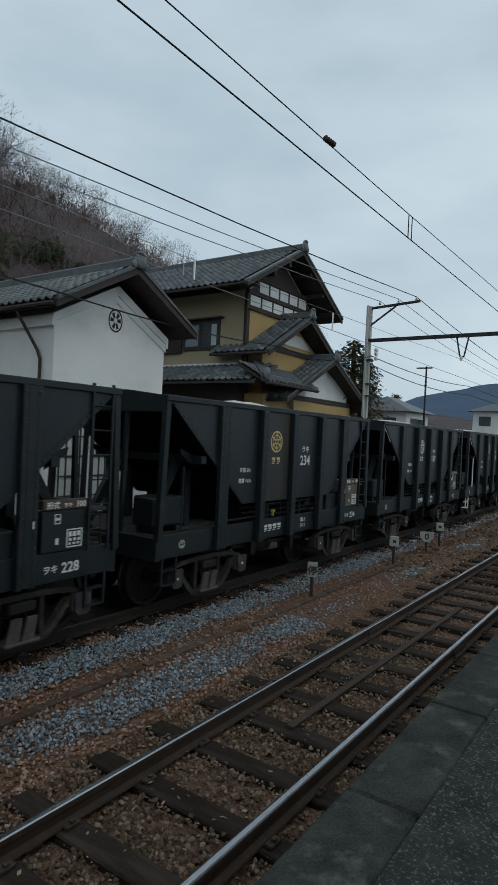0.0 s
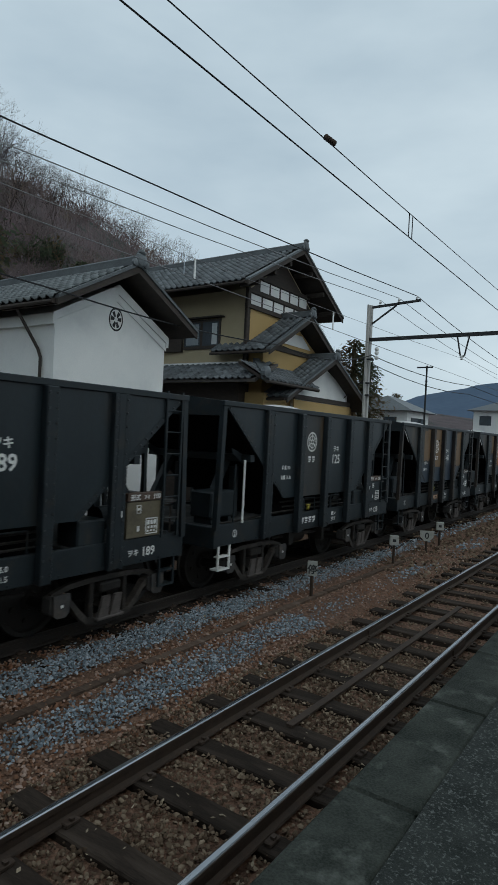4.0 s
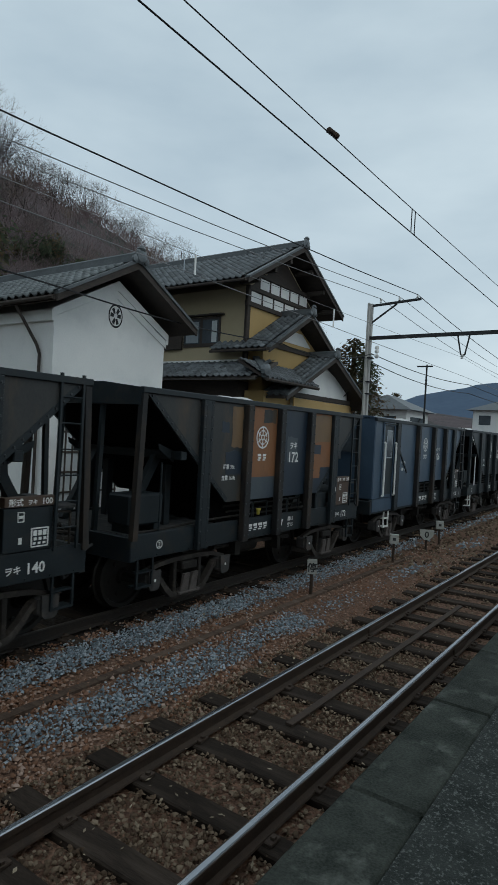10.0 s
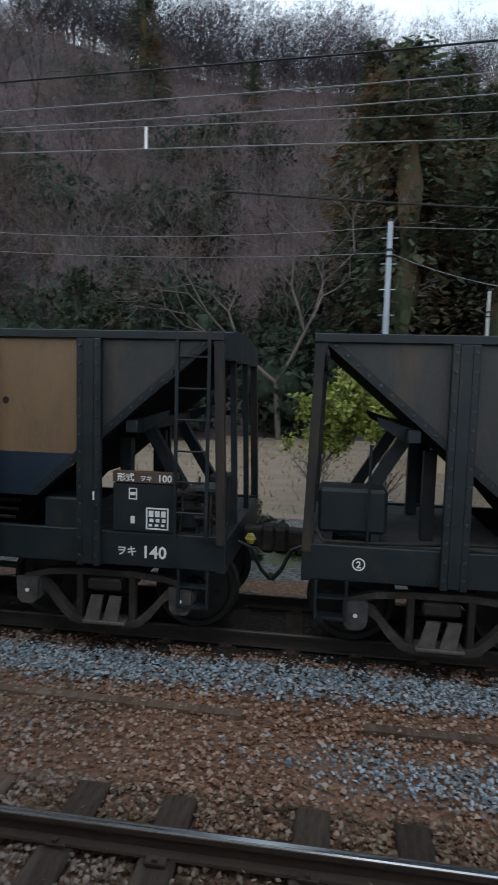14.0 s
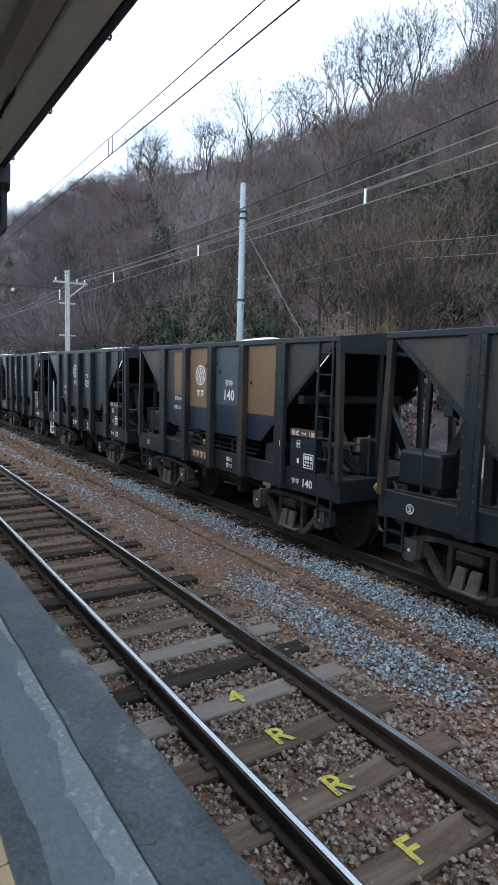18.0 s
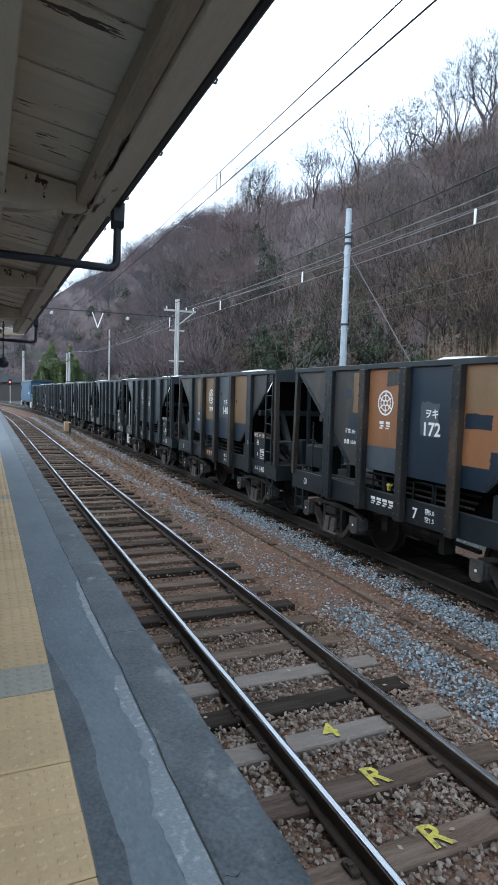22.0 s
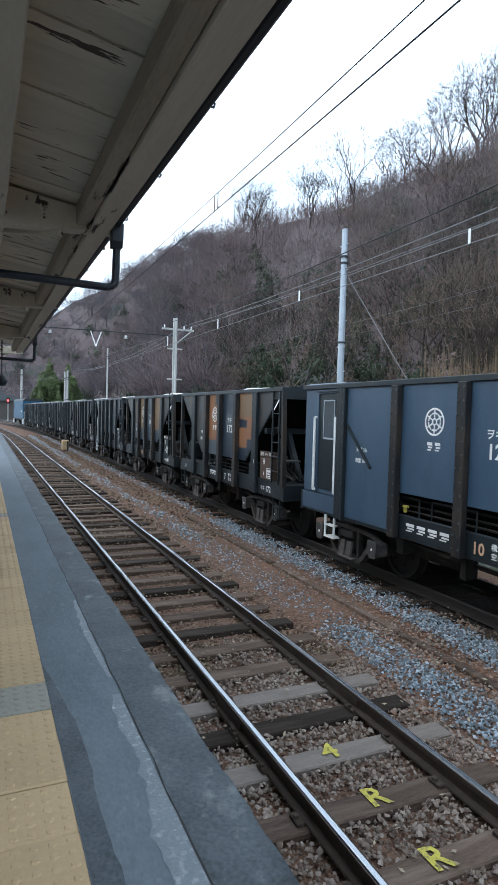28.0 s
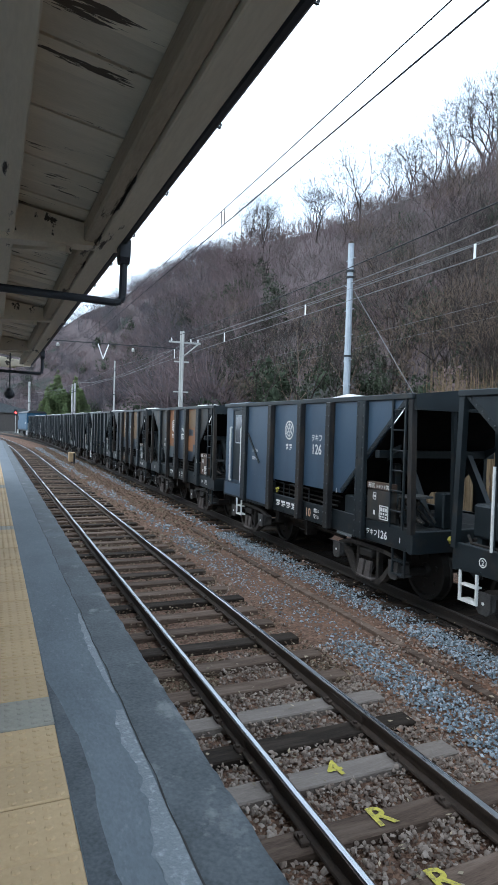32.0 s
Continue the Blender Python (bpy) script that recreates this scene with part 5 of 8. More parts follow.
BLACK = [[("wagon", 1.4)]] * 6
SCHEMES = {
    "plain": BLACK,
    "olive": [[("wagon", 1.4)], [("wagon", 1.4)], [("wagon_grey", 1.4)], [("wagon", 1.4)], [("wagon", 1.4)], [("wagon", 1.4)]],
    "patched": [[("wagon_grey", 1.4)], [("wagon_grey", 2.0), ("wagon", 1.4)], [("wagon_tan", 1.86), ("wagon_navy", 1.4)], [("wagon_slate", 1.95), ("wagon_navy", 1.4)], [("wagon_tan", 1.86), ("wagon_navy", 1.4)], [("wagon_grey", 1.4)]],
    "orange": [[("wagon_grey", 1.4)], [("wagon_grey", 2.25), ("wagon_grey", 1.4)], [("wagon_orange", 1.80), ("wagon_slate", 1.4)], [("wagon_navy", 1.4)], [("wagon_orange", 1.72), ("wagon_navy", 1.4)], [("wagon_grey", 1.4)]],
    "blue": [[("wagon_blue", 1.4)]] * 6,
}
YF = -HALF - 0.016


def markings(w, kind, number, L, posts, cab, mat_emb, tan_plate):
    eu = (posts[1] + posts[2]) / 2
    nu = (posts[2] + posts[3]) / 2
    if cab:
        eu += 0.08
    emblem(w, eu, YF, 2.45, 0.185, mat_emb)
    bars("lettering", w, eu - 0.15, eu + 0.15, YF + 0.001, 2.07, 2.18, 2, mat_emb, 0.35)
    write(w, kind, nu, YF, 2.28, 0.135)
    write(w, number, nu, YF, 2.04, 0.25, squeeze=0.98)
    u1 = posts[0] + 0.62 if not cab else posts[0] + 0.55
    write(w, "荷重 35t", u1, YF, 1.95, 0.08)
    write(w, "自重 16.0t", u1, YF, 1.78, 0.08)
    ys = -HALF - 0.003
    bars("lettering", w, posts[1] + 0.20, posts[2] - 0.20, ys - 0.002, 0.925, 1.035, 4, "orange_number" if number == "140" else "white")
    if number == "140":
        part("name_plate", boxes((posts[1] + 0.12, posts[2] - 0.12, ys - 0.001, ys + 0.002, 0.90, 1.06)), "class_plate", w, "small brown plate with worn orange lettering")
    write(w, "積5.0", posts[2] + 0.56, ys, 0.99, 0.085)
    write(w, "空1.5", posts[2] + 0.56, ys, 0.885, 0.085)
    if number in ("172", "126"):
        write(w, "7" if number == "172" else "10", posts[2] + 0.26, ys, 0.89, 0.205, "white" if number == "172" else "orange_number")
    # cabinet beside the ladder, with the class plate above
    cabn = part("control_cabinet", boxes((L - 1.13, L - 0.53, -HALF - 0.01, -HALF + 0.10, 1.14, 1.60), bevel=0.006), tan_plate, w)
    part("class_plate", boxes((L - 1.13, L - 0.50, -HALF - 0.02, -HALF + 0.08, 1.612, 1.715), bevel=0.004), "class_plate", w, "small brown plate with the wagon class")
    write(w, kind, L - 0.80, -HALF - 0.023, 1.635, 0.06)
    write(w, "100", L - 0.62, -HALF - 0.023, 1.63, 0.095)
    write(w, "形式", L - 1.00, -HALF - 0.023, 1.63, 0.085)
    bm = bmesh.new()
    def frame_box(x0, x1, z0, z1, t):
        y0, y1 = -HALF - 0.016, -HALF - 0.012
        for q in ((x0, x1, z0, z0 + t), (x0, x1, z1 - t, z1), (x0, x0 + t, z0, z1), (x1 - t, x1, z0, z1)):
            box(bm, q[0], q[1], y0, y1, q[2], q[3])
    frame_box(L - 0.80, L - 0.58, 1.17, 1.38, 0.014)
    frame_box(L - 0.97, L - 0.89, 1.45, 1.56, 0.010)
    box(bm, L - 0.955, L - 0.905, -HALF - 0.016, -HALF - 0.012, 1.49, 1.52)
    box(bm, L - 0.95, L - 0.91, -HALF - 0.016, -HALF - 0.012, 1.22, 1.29)
    part("label_frame", bm, "white", cabn)
    bars("label_lettering", w, L - 0.78, L - 0.60, -HALF - 0.014, 1.20, 1.35, 3, "white")
    write(w, kind, L - 0.99, -HALF - 0.004, 0.91, 0.10)
    write(w, number, L - 0.72, -HALF - 0.004, 0.89, 0.165)
    part("white_tick", boxes((5.5, 5.515, -HALF - 0.09, -HALF - 0.086, 1.44, 1.52)), "white", w)


def hopper_wagon(number, x_left, scheme, label, white_end=False, emb="white", plate="wagon_frame", seed=0, dark_plate=True):
    w, L, posts, lo, hi = wagon_common(False)
    w.name = "hopper_wagon"
    tagged(w, label, "wagon", "wagons of the freight train")
    side_panels(w, posts, lo, hi, False, SCHEMES[scheme])
    if scheme == "orange":
        p = posts
        paint_patch(w, p[1] - 0.36, p[1] - 0.09, 2.28, 2.91, "wagon_tan", 1)
        paint_patch(w, p[1] - 0.50, p[1] - 0.09, 1.86, 2.22, "wagon_navy", 2)
        paint_patch(w, p[1] - 0.62, p[1] - 0.44, 2.50, 2.66, "wagon_navy", 3)
        paint_patch(w, p[1] + 0.50, p[2] - 0.09, 2.70, 2.92, "wagon_grey", 4)
        paint_patch(w, p[2] + 0.30, p[2] + 0.66, 2.02, 2.48, "wagon_slate", 5)
        paint_patch(w, p[3] + 0.09, p[4] - 0.09, 2.40, 2.92, "wagon_tan", 6)
        paint_patch(w, p[3] + 0.09, p[3] + 0.52, 2.18, 2.36, "wagon_navy", 7)
        paint_patch(w, p[3] + 0.52, p[4] - 0.09, 1.70, 1.92, "wagon_navy", 8)
    if scheme == "patched":
        for k, (u, z, r) in enumerate(((3.11, 2.62, 0.035), (3.35, 2.56, 0.045), (3.48, 2.66, 0.03), (3.29, 2.48, 0.03), (3.58, 2.52, 0.04), (4.59, 2.35, 0.035))):
            paint_patch(w, u - r, u + r, z - r, z + r, "bogie", 20 + k)
        paint_patch(w, posts[0] + 0.10, posts[1] - 0.12, 1.46, 1.98, "wagon_navy", 9)
        paint_patch(w, posts[0] + 0.45, posts[1] - 0.10, 2.05, 2.90, "wagon_tan", 10)
    markings(w, "ヲキ", number, L, posts, False, emb, plate)
    # left end: box, brake rod, round end mark
    part("equipment_box", boxes((0.16, 0.80, -0.98, -0.55, 1.20, 1.62), bevel=0.03), "wagon_frame", w)
    for u in (0.22, 0.66):
        part("box_foot", boxes((u, u + 0.08, -0.95, -0.6, 1.10, 1.20)), "wagon_frame", w)
    part("brake_rod", tube(bmesh.new(), (0.62, -1.08, 1.10), (0.62, -1.08, 2.05), 0.014, None, 6), "wagon_frame", w)
    part("pipe", chain(bmesh.new(), [(0.14, -1.02, 1.22), (0.22, -1.04, 1.13), (0.7, -1.04, 1.13), (1.6, -1.04, 1.17), (2.2, -1.05, 1.18)], 0.018, 6), "bogie", w)
    bm = bmesh.new()
    n = 20
    for r0, r1 in ((0.048, 0.060),):
        ra = [bm.verts.new((0.55 + r0 * math.cos(2 * math.pi * i / n), 0, 0.965 + r0 * math.sin(2 * math.pi * i / n))) for i in range(n)]
        rb = [bm.verts.new((0.55 + r1 * math.cos(2 * math.pi * i / n), 0, 0.965 + r1 * math.sin(2 * math.pi * i / n))) for i in range(n)]
        for i in range(n):
            bm.faces.new((ra[i], ra[(i + 1) % n], rb[(i + 1) % n], rb[i]))
    part("end_mark", bm, "white", w, loc=(0, -HALF - 0.003, 0))
    write(w, "2", 0.55, -HALF - 0.003, 0.932, 0.09, name="end_number")
    end_step(w, 0.17, "white" if white_end else "wagon_frame")
    end_step(w, L - 0.48, "wagon_frame")
    if white_end:
        part("handrail", tube(bmesh.new(), (0.70, -HALF - 0.03, 1.12), (0.70, -HALF - 0.03, 2.12), 0.018, None, 8), "white", w, "white painted handrail")
    if scheme in ("plain", "olive"):
        for ob in w.children:
            if ob.data and ob.data.materials and ob.data.materials[0] == M["wagon_post"]:
                ob.data.materials[0] = M["wagon_frame"]
    limestone_load(w, 0.9, L - 0.9, seed)
    for c in (1.32, 5.55):
        bogie_parts(w, c)
    wheels = [share("wheelset", WHEELSET, w, pose(c + o, 0, 0.43)) for c in (1.32, 5.55) for o in (-0.8, 0.8)]
    return w, x_left, wheels


def brake_wagon(number, x_left):
    w, L, posts, lo, hi = wagon_common(True)
    w.name = "brake_wagon"
    tagged(w, "blue hopper wagon with a guard's cab and white handrails", "wagon", "wagons of the freight train")
    side_panels(w, posts, lo, hi, True, SCHEMES["blue"])
    markings(w, "ヲキフ", number, L, posts, True, "white", "wagon_grey")
    write(w, "1", L - 0.30, -HALF - 0.004, 0.90, 0.11, name="end_number")
    # guard's cab
    cabb = part("cab", boxes((0.12, 1.30, -HALF, HALF, 1.13, 3.02), bevel=0.02), "wagon_blue", w, "blue steel guard's cab")
    bm = bmesh.new()
    prism(bm, [(-HALF - 0.03, 3.02), (HALF + 0.03, 3.02), (HALF - 0.1, 3.06), (0.4, 3.09), (-0.4, 3.09), (-HALF + 0.1, 3.06)], "x", 0.10, 1.33)
    part("cab_roof", bm, "wagon_blue", w)
    part("door_surround", boxes((0.55, 0.63, -HALF - 0.03, -HALF - 0.002, 1.16, 2.94), (1.21, 1.29, -HALF - 0.03, -HALF - 0.002, 1.16, 2.94), (0.63, 1.21, -HALF - 0.03, -HALF - 0.002, 2.87, 2.94), bevel=0.006), "wagon_blue", w)
    door = part("cab_door", boxes((0.64, 1.20, -HALF - 0.012, -HALF + 0.02, 1.22, 2.86), bevel=0.006), "wagon", w, "black cab door")
    part("door_window", boxes((0.80, 1.12, -HALF - 0.017, -HALF - 0.013, 2.12, 2.74)), "glass", door)
    part("window_frame", boxes((0.78, 0.80, -HALF - 0.02, -HALF - 0.012, 2.10, 2.76), (1.12, 1.14, -HALF - 0.02, -HALF - 0.012, 2.10, 2.76), (0.80, 1.12, -HALF - 0.02, -HALF - 0.012, 2.74, 2.76), (0.80, 1.12, -HALF - 0.02, -HALF - 0.012, 2.09, 2.12)), "steel_pole", door)
    part("rain_strip", boxes((0.58, 1.28, -HALF - 0.06, -HALF - 0.0, 2.90, 2.92)), "wagon_frame", w)
    for u in (0.58, 1.26):
        part("handrail", chain(bmesh.new(), [(u, -HALF, 2.46), (u, -HALF - 0.07, 2.46), (u, -HALF - 0.07, 1.20), (u, -HALF, 1.20)], 0.024, 8), "white", w, "white painted handrail")
    for y in (-0.8, 0.2):
        part("cab_end_window", boxes((0.06, 0.078, y, y + 0.6, 2.2, 2.75)), "glass", w)
    bm = bmesh.new()
    beam(bm, (1.55, YF - 0.01, 2.34), (2.2, YF - 0.01, 1.72), 0.02, 0.05)
    part("scuff_bar", bm, "wagon_frame", w)
    part("apron_plate", boxes((1.30, 2.85, -HALF - 0.014, -HALF - 0.002, 0.86, 1.44), (0.12, 1.30, -HALF - 0.008, -HALF - 0.002, 0.84, 1.13)), "wagon_blue", w)
    end_step(w, 0.90, "white")
    end_step(w, L - 0.48, "wagon_frame")
    limestone_load(w, 1.8, L - 0.9, 7)
    for c in (1.45, 6.15):
        bogie_parts(w, c)
    wheels = [share("wheelset", WHEELSET, w, pose(c + o, 0, 0.43)) for c in (1.45, 6.15) for o in (-0.8, 0.8)]
    return w, x_left, wheels


def locomotive(x_left):
    w = empty("electric_locomotive", "blue electric locomotive with white stripes and front steps", "locomotive")
    L = 12.4
    part("body", boxes((0.5, L - 0.5, -1.33, 1.33, 1.05, 3.45), bevel=0.06), "blue_loco", w)
    part("roof", prism(bmesh.new(), [(-1.38, 3.45), (1.38, 3.45), (1.0, 3.72), (-1.0, 3.72)], "x", 0.4, L - 0.4), "steel_dark", w)
    for u in (0.3, L - 0.75):
        part("step", boxes((u, u + 0.45, -1.36, -1.2, 0.3, 0.95), bevel=0.02), "white", w, "white painted step")
    part("number_plate", boxes((L - 2.6, L - 1.9, -1.345, -1.331, 1.9, 2.15)), "white", w)
    part("front_stripe", boxes((L - 0.5, L - 0.495, -1.2, 1.2, 1.35, 1.6)), "white", w)
    for y in (-0.95, -0.1, 0.35):
        part("cab_window", boxes((L - 0.5, L - 0.49, y, y + 0.6, 2.35, 3.1)), "glass", w)
    for u in (1.0, L - 1.6):
        part("side_window", boxes((u, u + 0.6, -1.34, -1.331, 2.35, 3.1)), "glass", w)
    part("underframe", boxes((0.2, L - 0.2, -1.2, 1.2, 0.85, 1.05)), "steel_dark", w)
    for u in (0.2, L - 0.24):
        part("snow_plough", boxes((u, u + 0.04, -1.25, 1.25, 0.35, 0.85)), "steel_dark", w)
    for s in (-1, 1):
        part("end_handrail", boxes((L - 0.22, L - 0.16, s * 1.2 - 0.03, s * 1.2 + 0.03, 0.4, 2.0), (L - 0.22, L - 0.16, s * 0.8 - 0.03, s * 0.8 + 0.03, 0.4, 1.6)), "white", w)
    for c in (3.2, L - 3.2):
        part("bogie_frame", boxes((c - 1.6, c + 1.6, -1.05, -0.9, 0.4, 0.75), (c - 1.6, c + 1.6, 0.9, 1.05, 0.4, 0.75), bevel=0.03), "steel_dark", w)
        bm = bmesh.new()
        chain(bm, [(c - 0.8, -0.4, 3.72), (c + 0.1, -0.5, 4.3), (c - 0.6, -0.5, 4.95), (c - 0.6, 0.5, 4.95), (c + 0.1, 0.5, 4.3), (c - 0.8, 0.4, 3.72)], 0.03, 6)
        part("pantograph", bm, "steel_dark", w)
    wheels = [share("wheelset", WHEELSET, w, pose(c + o, 0, 0.43)) for c in (3.2, L - 3.2) for o in (-1.1, 1.1)]
    return w, x_left, wheels


# the run of the train: seconds, and how far the mark on the wagon numbered 172 has come
RUN = [(0, 36.25), (0.5, 34.57), (1, 32.9), (1.5, 31.2), (2, 29.46), (2.5, 27.76), (3, 26.02), (3.5, 24.33), (4, 22.6), (4.5, 20.89), (5.17, 18.6), (5.83, 16.4), (6.5, 14.26), (7, 12.8), (7.5, 11.44), (8, 10.15), (8.5, 9.0), (9, 7.93), (9.5, 6.94), (10, 6.01), (10.5, 5.15), (11, 4.43), (11.5, 3.77), (12, 3.07), (12.5, 2.35), (13, 1.64), (13.5, 0.98), (14, 0.33), (14.5, -0.32), (15, -0.97), (15.5, -1.61), (16.5, -2.9), (17.5, -4.18), (18, -4.82), (19, -6.06), (20, -7.29), (21, -8.5), (22, -9.72), (23, -10.96), (24, -12.16), (25, -13.36), (25.5, -13.95), (26.5, -15.08), (27.5, -16.2), (28, -16.75), (29, -17.8), (30, -18.86), (31, -19.97), (32, -21.07)]
TRAIN = []
X172 = -0.55
black = "black-painted steel hopper wagon with white lettering, loaded with limestone"
for k, num in enumerate(("214", "196", "183", "207")):
    TRAIN.append(hopper_wagon(num, X172 - PITCH * (9 - k), "plain", black, white_end=(k == 2), seed=k))
TRAIN.append(hopper_wagon("228", X172 - PITCH * 5, "plain", black, seed=11))
TRAIN.append(hopper_wagon("234", X172 - PITCH * 4, "olive", "black hopper wagon with an olive panel and yellow emblem", emb="cream", seed=12, plate="plate_olive"))
TRAIN.append(hopper_wagon("189", X172 - PITCH * 3, "plain", black, seed=13, plate="plate_olive"))
TRAIN.append(hopper_wagon("125", X172 - PITCH * 2, "olive", "black hopper wagon with a white handrail and foot step", white_end=True, seed=14))
TRAIN.append(hopper_wagon("140", X172 - PITCH, "patched", "hopper wagon patched in tan, slate and navy paint", seed=15))
TRAIN.append(hopper_wagon("172", X172, "orange", "hopper wagon patched with orange primer and navy paint", seed=16, plate="class_plate"))
TRAIN.append(brake_wagon("126", X172 + PITCH))
TRAIN.append(hopper_wagon("158", X172 + PITCH + 8.15, "plain", black, white_end=True, seed=18))
TRAIN.append(hopper_wagon("163", X172 + PITCH * 2 + 8.15, "plain", black, seed=19))
TRAIN.append(locomotive(X172 - PITCH * 9 - 13.1))


def train_pose(x, half):
    """A vehicle whose left end is at x along the line, turned with the bend."""
    c = x + half
    t = bend_far_turn(c)
    m = pose(c, FAR_TRACK + bend_far(c), 0, 0, 0, math.degrees(t))
    return m @ pose(-half, 0, 0)


def run_at(t):
    return lerp_table(t, RUN)


def motions():
    for w, x_left, wheels in TRAIN:
        half = 3.7
        rows = [(t, train_pose(x_left + s, half)) for t, s in RUN]
        walk(w, rows)
        for wh in wheels:
            base = wh.matrix_basis.translation.copy()
            rows = []
            for (t0, s0), (t1, s1) in zip(RUN, RUN[1:]):
                n = max(1, int(abs(s1 - s0) / 0.43 / radians(70)) + 1)
                for i in range(n):
                    t, s = t0 + (t1 - t0) * i / n, s0 + (s1 - s0) * i / n
                    rows.append((t, Matrix.Translation(base) @ Matrix.Rotation((s - RUN[0][1]) / 0.43, 4, "Y")))
            rows.append((RUN[-1][0], Matrix.Translation(base) @ Matrix.Rotation((RUN[-1][1] - RUN[0][1]) / 0.43, 4, "Y")))
            walk(wh, rows)


# ---- buildings behind the line ----
def pantile_mesh():
    """One interlocking pantile, 0.27 wide (x) and 0.30 long (y), rising to the right."""
    vs, fs = [], []
    prof = [(-0.005, 0.042), (0.035, 0.070), (0.075, 0.044), (0.12, 0.006), (0.19, 0.002), (0.255, 0.028), (0.28, 0.050)]
    for y, dz in ((0.0, 0.026), (0.30, 0.0)):
        for x, z in prof:
            vs.append((x, y, z + dz))
    for x, z in prof:
        vs.append((x, 0.0, z - 0.03 + 0.026))
    k = len(prof)
    for i in range(k - 1):
        fs.append((i, i + 1, k + i + 1, k + i))
        fs.append((2 * k + i, 2 * k + i + 1, i + 1, i))
    return vs, fs


PAN_V, PAN_F = pantile_mesh()
PAN_ME = mesh_np("roof_tile", PAN_V, PAN_F, "tile")


def tile_slope(parent, origin, along, up, n_along, n_up, singles=True, w=0.262, h=0.255):
    """Pantiles over a slope: origin is the lower left corner, along and up are unit vectors."""
    along, up = Vector(along).normalized(), Vector(up).normalized()
    nrm = along.cross(up)
    rot = Matrix((along, up, nrm)).transposed().to_4x4()
    allv, allf = [], []
    base = np.array(PAN_V)
    for j in range(n_up):
        for i in range(n_along):
            m = Matrix.Translation(Vector(origin) + along * (i * w) + up * (j * h)) @ rot
            if singles:
                share("roof_tile", PAN_ME, parent, m)
            else:
                a = np.array(m)
                k = len(allv) * len(base)
                allv.append(base @ a[:3, :3].T + a[:3, 3])
                allf.append(np.array(PAN_F) + k)
    if not singles:
        ob = new("roof_tiles", mesh_np("roof_tiles", np.concatenate(allv), np.concatenate(allf), "tile_stuff"))
        ob.parent = parent
        tagged(ob, "rows of grey pantiles", kind="stuff")


def gable_roof(parent, xc, y0, y1, zr, half, drop, thick=0.10, board=0.24, singles_left=False, n_cut=None, timber="timber_grey", ridge=True, right_stuff=True):
    """A tiled gable roof whose ridge runs along y. half: plan width of a slope, drop: its fall."""
    ln = math.hypot(half, drop)
    for s in (-1, 1):
        deck = prism(bmesh.new(), [(xc, zr), (xc + s * half, zr - drop), (xc + s * half, zr - drop - thick), (xc, zr - thick)], "y", y0, y1)
        part("roof_deck", deck, timber, parent)
        n_al, n_up = int((y1 - y0) / 0.262), int(ln / 0.255)
        up = Vector((-s * half, 0, drop)).normalized()
        if s < 0:
            tile_slope(parent, (xc + s * half - 0.03, y1, zr - drop + 0.005), (0, -1, 0), up, n_al, n_up, singles_left)
        elif right_stuff:
            tile_slope(parent, (xc + s * half + 0.03, y0, zr - drop + 0.005), (0, 1, 0), up, n_al, n_up, False)
        # barge board on the gable, and verge tiles
        part("barge_board", prism(bmesh.new(), [(xc, zr + 0.0), (xc + s * half, zr - drop), (xc + s * half, zr - drop - board), (xc, zr - board - 0.02)], "y", y0 - 0.05, y0), timber, parent)
        part("verge_tiles", prism(bmesh.new(), [(xc, zr + 0.08), (xc + s * half, zr - drop + 0.07), (xc + s * half, zr - drop), (xc, zr)], "y", y0 - 0.08, y0 + 0.10), "tile_stuff", parent)
        part("eave_gutter", tube(bmesh.new(), (xc + s * (half + 0.03), y0 + 0.05, zr - drop - 0.06), (xc + s * (half + 0.03), y1, zr - drop - 0.06), 0.05, None, 8), "timber", parent)
    if ridge:
        bm = bmesh.new()
        prism(bm, [(xc - 0.15, zr), (xc + 0.15, zr), (xc + 0.12, zr + 0.14), (xc - 0.12, zr + 0.14)], "y", y0 - 0.06, y1)
        rid = part("ridge", bm, "tile_stuff", parent, "layered ridge of grey tiles")
        cap = bmesh.new()
        tube(cap, (xc, y0 - 0.10, zr + 0.16), (xc, y1, zr + 0.16), 0.09, None, 10)
        part("ridge_cap", cap, "tile_stuff", rid)
        orn = bmesh.new()
        lathe(orn, [(0.05, -0.16), (0.15, -0.13), (0.19, -0.08), (0.10, -0.02)], (xc, y0 - 0.02, zr + 0.13), "y", 10)
        for sx in (-1, 1):
            lathe(orn, [(0.03, -0.12), (0.09, -0.10), (0.09, -0.04), (0.03, -0.02)], (xc + sx * 0.17, y0 - 0.02, zr + 0.04), "y", 8)
        lathe(orn, [(0.09, -0.02), (0.11, 0.03), (0.05, 0.10)], (xc, y0 - 0.1, zr + 0.26), "z", 8)
        part("ridge_end_ornament", orn, "tile_stuff", rid, "moulded end tile")


